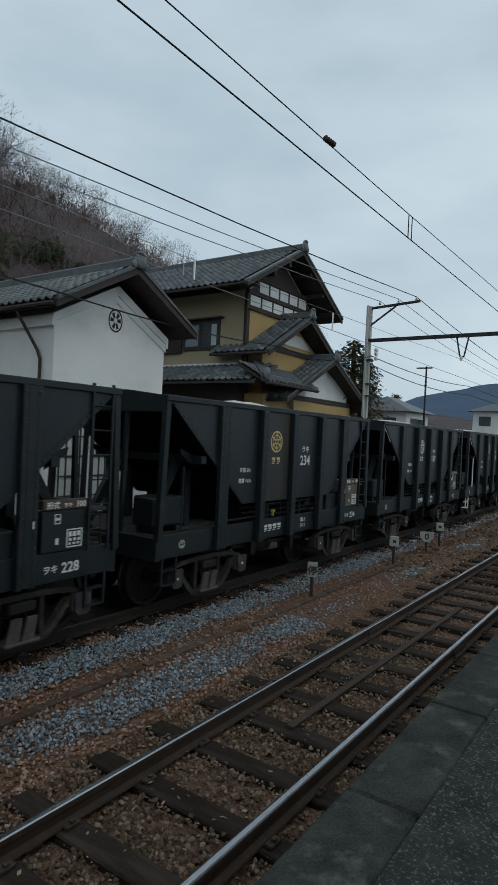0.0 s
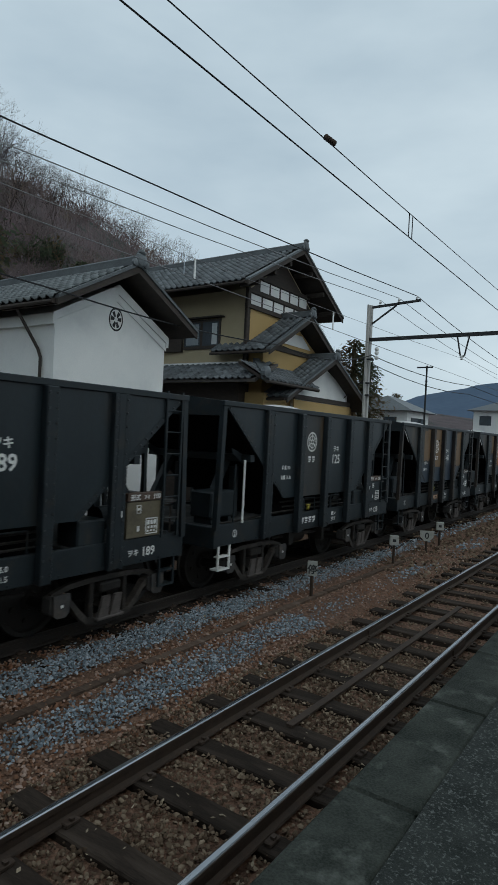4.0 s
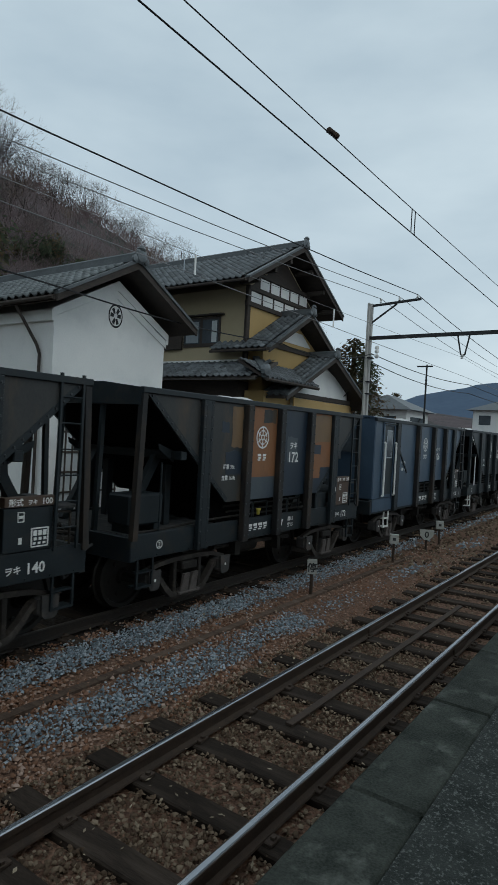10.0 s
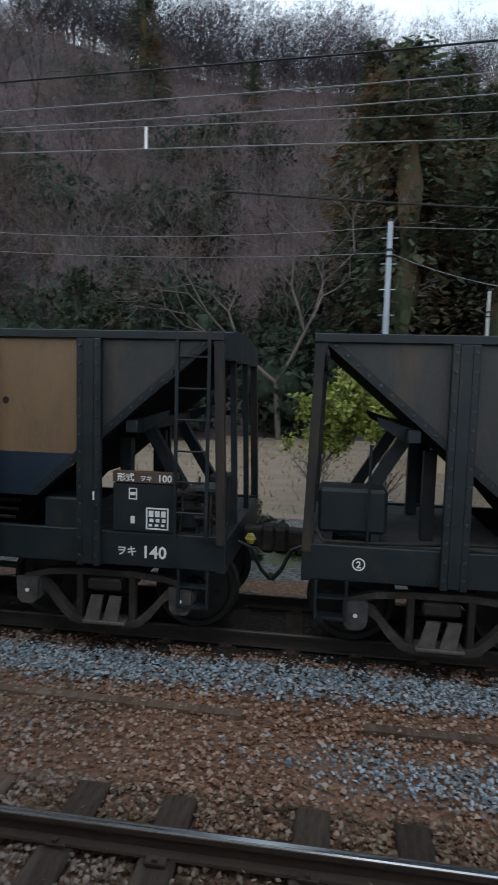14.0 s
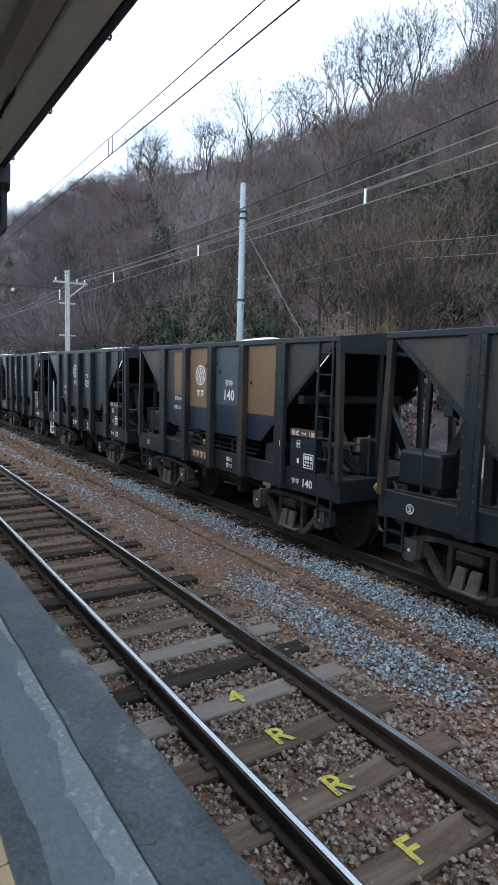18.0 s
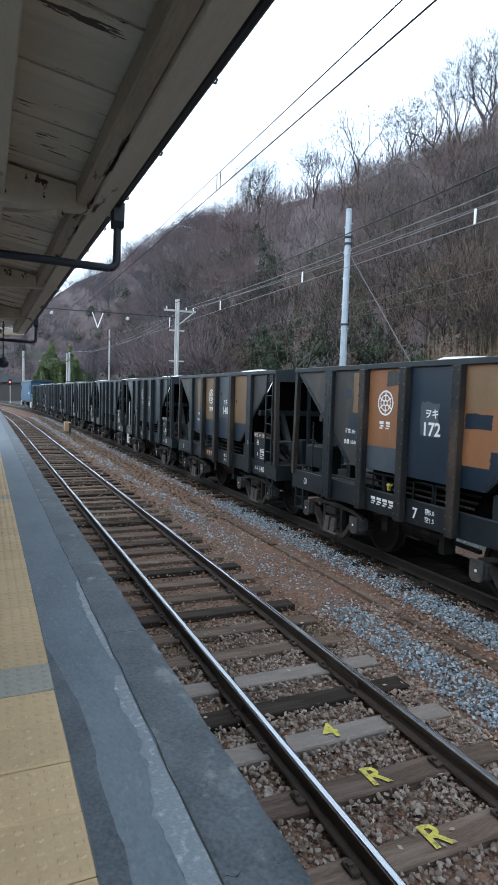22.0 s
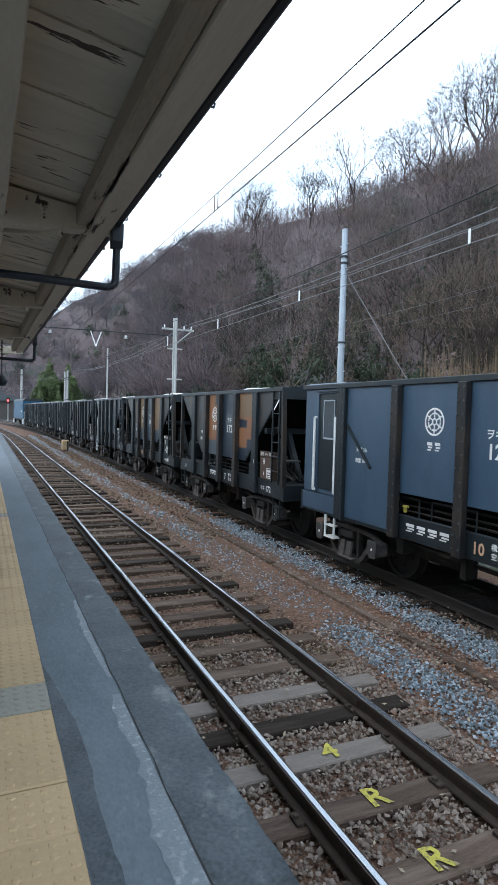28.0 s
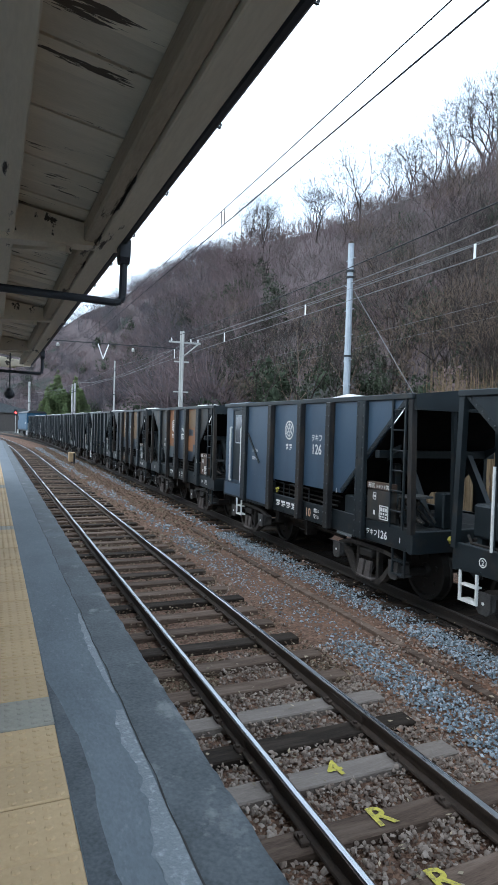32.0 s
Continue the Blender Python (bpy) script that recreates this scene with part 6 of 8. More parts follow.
def storehouse():
    k = empty("storehouse", "white plastered storehouse with grey tiled gable roof", "storehouse")
    x0, x1, y0, y1 = 8.33, 11.80, 11.0, 16.6
    xc, zr, half, drop = 10.08, 6.36, 2.22, 1.22
    wall = bmesh.new()
    prism(wall, [(x0, -0.3), (x1, -0.3), (x1, 4.95), (xc, 5.95), (x0, 5.0)], "y", y0, y1)
    part("wall", wall, "plaster", k, "smooth white plaster wall")
    for s, xe in ((-1, x0), (1, x1)):
        # stepped plaster cornice along the gable and eaves
        part("cornice", prism(bmesh.new(), [(xc, 5.98), (xe + s * 0.08, 4.98), (xe + s * 0.08, 4.80), (xc, 5.74)], "y", y0 - 0.06, y0 - 0.002), "plaster", k)
        part("cornice", prism(bmesh.new(), [(xc, 5.74), (xe + s * 0.04, 4.80), (xe + s * 0.04, 4.62), (xc, 5.56)], "y", y0 - 0.03, y0 - 0.002), "plaster", k)
        part("eave_cornice", boxes((*sorted((xe, xe + s * 0.10)), y0 - 0.05, y1, 4.72, 4.95)), "plaster", k)
    gable_roof(k, xc, 10.35, 17.2, zr, half, drop, board=0.15, singles_left=True, timber="timber")
    part("soffit", prism(bmesh.new(), [(xc, zr - 0.12), (xc - half, zr - drop - 0.12), (xc - half, zr - drop - 0.14), (xc, zr - 0.14)], "y", 10.4, 17.1), "timber", k)
    # family crest on the gable, kept as a plain ring and bars
    bm = bmesh.new()
    n = 24
    ra = [bm.verts.new((10.06 + 0.19 * math.cos(2 * math.pi * i / n), y0 - 0.01, 5.14 + 0.24 * math.sin(2 * math.pi * i / n))) for i in range(n)]
    rb = [bm.verts.new((10.06 + 0.225 * math.cos(2 * math.pi * i / n), y0 - 0.01, 5.14 + 0.285 * math.sin(2 * math.pi * i / n))) for i in range(n)]
    for i in range(n):
        bm.faces.new((ra[i], ra[(i + 1) % n], rb[(i + 1) % n], rb[i]))
    crest = part("crest_ring", bm, "steel_dark", k, "dark round crest in relief")
    bm = bmesh.new()
    for a0 in (0.0, 2.09, 4.19):
        for j in range(2):
            a = a0 + math.pi / 2 + (j - 0.5) * 1.2
            f = [bm.verts.new((10.06 + r * math.cos(b) * 0.8, y0 - 0.012, 5.14 + r * math.sin(b))) for r, b in ((0.06, a - 0.5), (0.21, a - 0.28), (0.22, a + 0.22), (0.09, a + 0.45))]
            bm.faces.new(f)
    part("crest_leaf", bm, "steel_dark", crest)
    for xa in (8.55, 9.5):
        wd = part("lattice_window", boxes((xa, xa + 0.8, y0 - 0.03, y0 - 0.003, 0.5, 2.8)), "lattice", k, "pale lattice window with dark bars")
        for i in range(5):
            part("window_bar", boxes((xa + i * 0.19, xa + i * 0.19 + 0.035, y0 - 0.05, y0 - 0.031, 0.5, 2.8)), "timber", wd)
        for i in range(6):
            part("window_bar", boxes((xa, xa + 0.8, y0 - 0.055, y0 - 0.051, 0.5 + i * 0.45, 0.54 + i * 0.45)), "timber", wd)
    part("downpipe", chain(bmesh.new(), [(7.88, 11.75, 5.02), (8.24, 11.45, 4.2), (8.26, 11.37, 4.0), (8.26, 11.37, -0.2)], 0.035, 8), "timber", k)
    return k


storehouse()


def dwelling():
    h = empty("dwelling_house", "two-storey ochre plastered house with grey tiled gables", "house")
    x0, x1, y0, y1 = 17.45, 22.3, 12.4, 20.5
    bm = bmesh.new()
    prism(bm, [(x0, -0.3), (x1, -0.3), (x1, 7.6), (19.8, 9.2), (x0, 7.7)], "y", y0, y1)
    part("wall", bm, "plaster_buff", h, "buff plaster wall")
    part("gable_wall", prism(bmesh.new(), [(x0 + 0.12, 4.6), (x1 - 0.1, 4.6), (x1 - 0.1, 7.15), (x0 + 0.12, 7.15)], "y", y0 - 0.02, y0 - 0.003), "plaster_ochre", h, "ochre plaster gable wall")
    part("corner_post", boxes((x0 - 0.03, x0 + 0.11, y0 - 0.05, y0 + 0.1, 4.6, 7.75)), "timber", h)
    # half-timbered gable: white panels between dark beams
    part("gable_backing", prism(bmesh.new(), [(x0, 7.16), (x1, 7.16), (x1, 7.55), (19.75, 9.15), (x0, 7.65)], "y", y0 - 0.012, y0 - 0.002), "timber", h, "dark timbered gable")
    for z0, z1, xa, xb, n in ((7.20, 7.56, 17.55, 22.1, 6), (7.76, 8.14, 18.1, 21.6, 5)):
        w = (xb - xa) / n
        for i in range(n):
            part("gable_panel", boxes((xa + i * w + 0.06, xa + (i + 1) * w - 0.06, y0 - 0.022, y0 - 0.013, z0, z1)), "plaster", h)
        part("gable_beam", boxes((xa - 0.1, xb + 0.1, y0 - 0.07, y0 - 0.014, z1 + 0.03, z1 + 0.17)), "timber", h)
    part("gable_beam", boxes((x0 - 0.2, x1 + 0.2, y0 - 0.10, y0 - 0.004, 7.02, 7.16)), "timber", h)
    gable_roof(h, 19.68, 11.55, 21.2, 9.60, 3.5, 1.98, board=0.17, timber="timber")
    for i in range(6):
        s = -1 if i < 3 else 1
        xx = 19.75 + s * (0.8 + (i % 3) * 1.0)
        zz = 9.62 - 0.566 * abs(xx - 19.75) - 0.22
        part("purlin_end", boxes((xx - 0.07, xx + 0.07, 11.6, y0, zz - 0.16, zz), bevel=0.01), "timber", h)
    # window on the side wall, with its shutter box
    win = part("window", boxes((x0 - 0.05, x0 - 0.01, 13.55, 15.3, 5.62, 6.72)), "timber", h, "dark framed sliding window with curtains")
    for ya in (13.63, 14.5):
        part("window_pane", boxes((x0 - 0.058, x0 - 0.052, ya, ya + 0.74, 5.74, 6.62)), "glass", win)
        part("curtain", boxes((x0 - 0.063, x0 - 0.0585, ya + 0.06, ya + (0.30 if ya < 14 else 0.66), 5.78, 6.56)), "lattice" if ya < 14 else "curtain", win)
    part("shutter_box", boxes((x0 - 0.14, x0 - 0.003, 15.35, 16.3, 5.55, 6.8), bevel=0.01), "timber", h)
    part("window_hood", boxes((x0 - 0.22, x0 - 0.003, 13.4, 15.45, 6.75, 6.80)), "timber", h)
    part("sill_band", boxes((x0 - 0.04, x0 - 0.002, 12.45, y1, 5.05, 5.12)), "plaster", h)
    # skirt roof along the side wall
    part("roof_deck", prism(bmesh.new(), [(x0, 5.0), (x0 - 1.35, 4.35), (x0 - 1.35, 4.25), (x0, 4.9)], "y", 11.0, 20.4), "timber_grey", h)
    tile_slope(h, (x0 - 1.4, 20.3, 4.35), (0, -1, 0), (1.35, 0, 0.65), 35, 6, False)
    part("lower_wall", boxes((x0 - 0.6, x0 - 0.004, 12.2, 20.3, -0.3, 4.3)), "timber", h)
    part("front_wall", boxes((x0 - 0.2, 24.2, 11.4, 12.39, -0.3, 4.0)), "plaster_ochre", h, "ochre plaster ground floor wall")
    part("roof_deck", prism(bmesh.new(), [(10.55, 4.30), (11.74, 4.95), (11.74, 4.85), (10.55, 4.20)], "x", x0 - 1.3, 19.6), "timber", h)
    tile_slope(h, (x0 - 1.35, 10.52, 4.31), (1, 0, 0), (0, 1.19, 0.65), 13, 5, False)
    part("eave_gutter", tube(bmesh.new(), (x0 - 1.35, 10.50, 4.26), (19.5, 10.50, 4.26), 0.05, None, 8), "timber", h)
    # middle gable over the front bay
    bm = bmesh.new()
    prism(bm, [(17.6, 3.9), (22.6, 3.9), (22.6, 5.3), (19.71, 6.75), (17.6, 5.5)], "y", 11.75, 12.37)
    part("bay_wall", bm, "plaster_ochre", h, "ochre plaster bay wall")
    part("bay_panel", prism(bmesh.new(), [(18.9, 5.95), (20.9, 5.95), (20.2, 6.4), (19.4, 6.4)], "y", 11.72, 11.747), "plaster", h)
    part("bay_beam", boxes((17.7, 22.4, 11.68, 11.748, 5.62, 5.80)), "timber", h)
    gable_roof(h, 19.71, 11.1, 13.6, 7.02, 2.75, 1.6, board=0.17, timber="timber")
    # right slope of the bay runs on lower
    part("roof_deck", prism(bmesh.new(), [(22.4, 5.46), (24.95, 4.2), (24.95, 4.1), (22.4, 5.36)], "y", 11.1, 12.6), "timber_grey", h)
    # lowest gable, over the porch
    bm = bmesh.new()
    prism(bm, [(19.0, 3.3), (23.2, 3.3), (23.2, 4.5), (20.92, 5.35), (19.0, 4.4)], "y", 11.15, 11.39)
    part("porch_wall", bm, "plaster", h, "white plaster porch gable")
    part("porch_beam", boxes((18.8, 23.4, 11.08, 11.148, 3.9, 4.08)), "timber", h)
    part("porch_band", boxes((18.8, 23.4, 11.10, 11.146, 3.2, 3.88)), "plaster_ochre", h)
    gable_roof(h, 20.92, 10.62, 12.2, 5.6, 3.45, 1.75, board=0.17, timber="timber")
    # little hip ornament on the skirt roof corner
    part("hip_ridge", beam(bmesh.new(), (16.1, 10.6, 4.42), (17.4, 11.9, 5.1), 0.22, 0.22), "tile_stuff", h)
    part("hip_ornament", lathe(bmesh.new(), [(0.05, -0.16), (0.2, -0.1), (0.2, 0.05), (0.05, 0.12)], (16.15, 10.65, 4.56), "y", 10), "tile_stuff", h)
    part("downpipe", tube(bmesh.new(), (17.3, 12.3, 7.5), (17.3, 12.3, 4.9), 0.04, None, 8), "timber", h)
    # thin antenna pole on the roof
    part("roof_vent", tube(bmesh.new(), (17.9, 15.9, 8.55), (17.9, 15.9, 9.22), 0.022, None, 6), "steel_pole", h)
    return h


dwelling()


def far_house(x, y, w, d, eave, top, label, hip=True):
    h = empty("far_house", label, "house")
    part("wall", boxes((x, x + w, y, y + d, -0.3, eave)), "plaster", h)
    bm = bmesh.new()
    o = 0.7
    v = [bm.verts.new(p) for p in ((x - o, y - o, eave), (x + w + o, y - o, eave), (x + w + o, y + d + o, eave), (x - o, y + d + o, eave), (x + w * 0.32, y + d / 2, top), (x + w * 0.68, y + d / 2, top))]
    for q in ((0, 1, 5, 4), (1, 2, 5), (2, 3, 4, 5), (3, 0, 4), (3, 2, 1, 0)):
        bm.faces.new([v[i] for i in q])
    part("roof", bm, "tile_stuff", h, "grey hipped roof")
    for i in range(3):
        part("window", boxes((x + 1 + i * (w - 2) / 3, x + 2.4 + i * (w - 2) / 3, y - 0.03, y - 0.003, eave - 1.7, eave - 0.6)), "glass", h)
    for i in range(2):
        part("window", boxes((x - 0.03, x - 0.003, y + 1 + i * 3, y + 2.3 + i * 3, eave - 1.7, eave - 0.6)), "glass", h)
    return tagged(h, group="far houses")


far_house(54.0, 19.9, 6.0, 5.6, 5.45, 7.0, "pale two-storey house with grey hipped roof")
far_house(72.6, 12.8, 9, 6.0, 6.6, 8.1, "far pale house with grey roof")
shed = empty("shed", "small shed with blue metal roof behind the field", "shed")
part("wall", boxes((3.6, 6.6, 21.0, 24.0, -0.3, 1.9)), "plaster_buff", shed)
part("roof", prism(bmesh.new(), [(3.2, 2.1), (7.0, 2.1), (6.6, 2.75), (3.6, 2.75)], "y", 20.6, 24.4), "blue_loco", shed, "blue metal roof")
# ---- poles, catenary and wires ----
def insulator(bm, x, y, z, r=0.06):
    lathe(bm, [(0.02, -0.10), (r, -0.07), (0.03, -0.04), (r, -0.01), (0.03, 0.02), (r * 0.8, 0.05), (0.02, 0.09)], (x, y, z), "z", 8)


def square_pole(x, y, top, w, name, label, mat):
    p = empty(name, label, "pole")
    bm = bmesh.new()
    for s in (-1, 1):
        beam(bm, (x + s * w * 0.36, y, -0.3), (x + s * w * 0.30, y, top), w * 0.22, w)
    box(bm, x - w * 0.2, x + w * 0.2, y - w * 0.35, y + w * 0.35, -0.3, top)
    part("shaft", bm, mat, p)
    return p


def right_pole():
    x, y = 23.65, 10.5
    p = square_pole(x, y, 8.2, 0.30, "catenary_pole", "concrete catenary pole with steel arms and white insulators", "concrete_pole")
    part("top_arm", beam(bmesh.new(), (x, y + 0.1, 8.10), (x, 8.35, 8.24), 0.09, 0.09), "steel_dark", p)
    part("arm_brace", beam(bmesh.new(), (x, y, 7.35), (x, 9.35, 8.12), 0.06, 0.06), "steel_dark", p)
    part("portal_beam", beam(bmesh.new(), (x, y, 6.76), (x, -1.6, 6.78), 0.12, 0.14), "steel_dark", p, "steel beam across the tracks")
    for yy in (10.06, 9.25, 8.5):
        bm = bmesh.new()
        insulator(bm, x, yy, 8.32)
        part("insulator", bm, "porcelain", p)
    for yy, d in ((6.62, 1), (2.59, 1)):
        part("hanger", chain(bmesh.new(), [(x, yy - 0.25, 6.7), (x, yy - 0.1, 5.95), (x, yy + 0.05, 5.95), (x, yy + 0.2, 6.7)], 0.03, 6), "steel_dark", p)
        bm = bmesh.new()
        insulator(bm, x, yy, 5.9, 0.08)
        part("insulator", bm, "porcelain", p)
    for z in (6.35, 6.2, 6.0):
        bm = bmesh.new()
        lathe(bm, [(0.03, -0.12), (0.09, -0.08), (0.09, 0.0), (0.03, 0.05)], (x, y - 0.35, z), "y", 10)
        part("insulator", bm, "porcelain", p)
    for z in (5.9, 4.9, 4.4):
        part("band", boxes((x - 0.2, x + 0.2, y - 0.2, y + 0.2, z, z + 0.05)), "steel_dark", p)
    part("far_shaft", tube(bmesh.new(), (x, -1.6, PLAT - 0.4), (x, -1.6, 7.0), 0.16, 0.13, 12), "concrete_pole", p)


right_pole()


def left_pole():
    x, y = -35.0, 10.5
    p = square_pole(x, y, 8.05, 0.34, "catenary_pole", "pale concrete line pole with crossarms and insulators", "concrete_pole")
    part("crossarm", boxes((x - 0.06, x + 0.06, y - 0.8, y + 1.15, 7.35, 7.45)), "concrete_pole", p)
    part("arm_brace", beam(bmesh.new(), (x, y + 1.0, 7.35), (x, y, 6.5), 0.07, 0.07), "concrete_pole", p)
    for dy in (-0.65, 0.55, 1.0):
        bm = bmesh.new()
        insulator(bm, x, y + dy, 7.55)
        part("insulator", bm, "porcelain", p)
    for z in (6.2, 4.4):
        part("crossarm", boxes((x - 0.05, x + 0.05, y - 0.45, y + 0.45, z, z + 0.08)), "concrete_pole", p)
    part("portal_beam", beam(bmesh.new(), (x, y, 7.0), (x - 0.5, -1.6, 6.95), 0.05, 0.05), "steel_dark", p, "span wire beam across the tracks")
    bm = bmesh.new()
    chain(bm, [(x - 0.2, 5.6, 6.95), (x - 0.2, 5.9, 6.1), (x - 0.2, 6.2, 6.95)], 0.035, 6)
    part("hanger", bm, "porcelain", p)
    for yy in (2.2, 3.4, 7.6):
        bm = bmesh.new()
        insulator(bm, x - 0.2, yy, 6.75, 0.12)
        part("insulator", bm, "porcelain", p)


left_pole()


def round_pole(x, y, top, r, label, mat, steps=True):
    p = empty("utility_pole", label, "pole", group="utility poles")
    part("shaft", tube(bmesh.new(), (x, y, -0.3), (x, y, top), r * 1.15, r * 0.85, 14), mat, p)
    part("cap", tube(bmesh.new(), (x, y, top), (x, y, top + 0.08), r * 0.9, r * 0.5, 12), "rail_web", p)
    for k in range(7 if steps else 0):
        z = top - 0.5 - 0.8 * k
        if z > 2.5:
            part("step_bolt", tube(bmesh.new(), (x - 0.25, y, z), (x + 0.25, y, z), 0.015, None, 5), mat, p)
    for z in (top - 0.9, top - 1.1, top - 3.6):
        part("band", tube(bmesh.new(), (x, y, z), (x, y, z + 0.06), r * 1.25, None, 12), "steel_dark", p)
    return p


round_pole(-16.6, 10.5, 8.4, 0.11, "grey galvanised steel utility pole", "steel_pole")
round_pole(1.55, 20.0, 7.85, 0.10, "pale grey utility pole with step bolts in the field", "steel_pole")
round_pole(6.4, 27.5, 6.9, 0.08, "thin pale utility pole", "concrete_pole", False)
round_pole(-64.5, 12.0, 9.0, 0.09, "thin far utility pole", "concrete_pole", False)
round_pole(-77.0, 9.5, 7.2, 0.13, "far concrete line pole", "concrete_pole")
round_pole(-79.5, 9.5, 7.2, 0.13, "far concrete line pole", "concrete_pole")
round_pole(-110.0, 6.0, 9.0, 0.2, "far concrete line pole", "concrete_pole")
far_p = round_pole(36.0, 12.15, 7.15, 0.06, "thin steel line pole with a short crossarm", "steel_dark", False)
part("crossarm", boxes((35.95, 36.05, 11.8, 12.75, 7.08, 7.16)), "steel_dark", far_p)
tagged(part("guy_wire", tube(bmesh.new(), (-16.5, 10.6, 6.9), (-13.7, 11.6, 2.6), 0.012, None, 5), "wire_pale"), "pale guy wire of the utility pole", "wire")
tagged(part("guy_wire", tube(bmesh.new(), (23.6, 10.5, 5.2), (22.0, 12.0, 3.0), 0.02, None, 5), "wire"), "dark guy wire beside the catenary pole", "wire")


def wire(name, pts, r, mat, label, cat="wire", n=10):
    """A wire that hangs through its fixed points with a little sag between them."""
    bm = bmesh.new()
    line = []
    for (p, q, sag) in [(a, b, s) for (a, s), (b, _) in zip(pts, pts[1:])]:
        p, q = Vector(p), Vector(q)
        for i in range(n):
            t = i / n
            line.append(p.lerp(q, t) - Vector((0, 0, 4 * sag * t * (1 - t))))
    line.append(Vector(pts[-1][0]))
    rings = []
    for k, c in enumerate(line):
        d = (line[min(k + 1, len(line) - 1)] - line[max(k - 1, 0)]).normalized()
        u = d.cross(Vector((0, 0, 1))).normalized()
        v = u.cross(d)
        rings.append([bm.verts.new(c + (u * math.cos(a) + v * math.sin(a)) * r) for a in (0.6, 1.86, 3.11, 4.37, 5.63)])
    for a, b in zip(rings, rings[1:]):
        for i in range(5):
            bm.faces.new((a[i], a[(i + 1) % 5], b[(i + 1) % 5], b[i]))
    return tagged(part(name, bm, mat), label, cat)


X0, X1 = 23.65, -35.0
for y, y2, z0, z1, sag, r, m in ((8.5, 9.85, 8.42, 7.64, 0.9, 0.016, "wire"), (9.25, 11.05, 8.40, 7.64, 0.865, 0.012, "wire_pale"), (10.06, 11.5, 8.38, 7.64, 0.86, 0.012, "wire_pale")):
    wire("feeder_wire", [((70, y, z0 + 0.2), 0.9), ((X0, y, z0), sag), ((X1, y2, z1), 0.8), ((-77, y2 - 1.2, 7.3), 0.3), ((-110, y2 - 4.2, 7.2), 0.0)], r, m, "bare feeder wire strung along the line")["group"] = "feeder wires"
for cy, zc, zm0, zm1 in ((NEAR_TRACK, 5.10, 5.75, 5.40), (FAR_TRACK, 5.16, 5.86, 5.7)):
    cat = empty("catenary", "overhead contact line with droppers above a track", "catenary")
    a = wire("contact_wire", [((70, cy, zc + 0.1), 0.05), ((X0, cy, zc), 0.02), ((X1, cy, zc - (0.32 if cy < 4 else 0.1)), 0.05), ((-80, cy - 1.3, zc), 0.05), ((-110, cy - 4.2, zc), 0)], 0.0065 if cy < 4 else 0.0075, "wire" if cy < 4 else "wire_pale", "")
    b = wire("messenger_wire", [((70, cy, zm0), 0.4), ((X0, cy, zm0), 0.47), ((X1, cy, zm1), 0.4), ((-80, cy - 1.3, zm1), 0.2), ((-110, cy - 4.2, zm1), 0)], 0.0052, "wire" if cy < 4 else "wire_pale", "")
    for o in (a, b):
        for key in ("label", "category"):
            if key in o:
                del o[key]
        o.parent = cat
    for x in ((12.9, 7.8, 2.7, -2.1, -7.05, -12.3, -17.5, -23.0) if cy > 4 else (7.0, 15.5, -7.0, -16.0, -25.0)):
        k = (X0 - x) / (X0 - X1)
        zt = zm0 + (zm1 - zm0) * k - 4 * (0.47) * k * (1 - k)
        zb = zc - (0.32 if cy < 4 else 0.1) * k - 0.02
        if cy > 4:
            part("dropper", boxes((x - 0.014, x + 0.014, cy - 0.012, cy + 0.012, zb, zt)), "porcelain", cat, "pale dropper between the wires")
        else:
            part("dropper", boxes((x - 0.012, x - 0.004, cy - 0.005, cy + 0.005, zb, zt), (x + 0.10, x + 0.108, cy - 0.005, cy + 0.005, zb, zt)), "wire", cat, "thin double dropper")
    if cy < 4:
        bm = bmesh.new()
        for i in range(5):
            lathe(bm, [(0.012, 0), (0.030, 0.012), (0.012, 0.03)], (4.84 + 0.04 * i, cy, 5.255 + 0.003 * i), "x", 8)
        part("section_insulator", bm, "rail_web", cat, "dark string insulator")
wire("service_wire", [((-75, 22, 9.0), 0.4), ((-19, 20.5, 8.4), 0.5), ((1.55, 20, 7.7), 0.35), ((21, 17, 7.4), 0.3), ((46, 19, 6.0), 0)], 0.012, "wire_pale", "thin overhead service wire behind the line")
wire("service_wire", [((-75, 22, 8.2), 0.4), ((-19, 20.5, 7.7), 0.4), ((1.55, 20, 6.9), 0.5), ((8.4, 17, 5.2), 0)], 0.012, "wire_pale", "thin overhead service wire behind the line")
wire("service_cable", [((-2.0, 10.6, 5.9), 0.1), ((7.9, 10.2, 5.25), 0.15), ((17.5, 11.0, 5.65), 0.35), ((23.6, 10.3, 6.1), 0.2), ((36, 9.6, 6.0), 0.1), ((60, 9.6, 6.0), 0)], 0.018, "wire", "black service cable sagging past the buildings")
wire("service_cable", [((23.6, 10.3, 5.75), 0.25), ((36, 9.6, 5.5), 0.1), ((60, 9.6, 5.6), 0)], 0.018, "wire", "black service cable along the line")
# ---- ballast stones ----
STONE_V = np.array([(1, 0, 0), (-1, 0, 0), (0, 1, 0), (0, -1, 0), (0, 0, 1), (0, 0, -1), (0.6, 0.6, 0.5), (-0.6, -0.6, 0.5)], dtype=float)
STONE_F = np.array([(0, 2, 6), (2, 4, 6), (4, 0, 6), (2, 1, 4), (1, 3, 7), (3, 4, 7), (4, 1, 7), (3, 0, 4)])


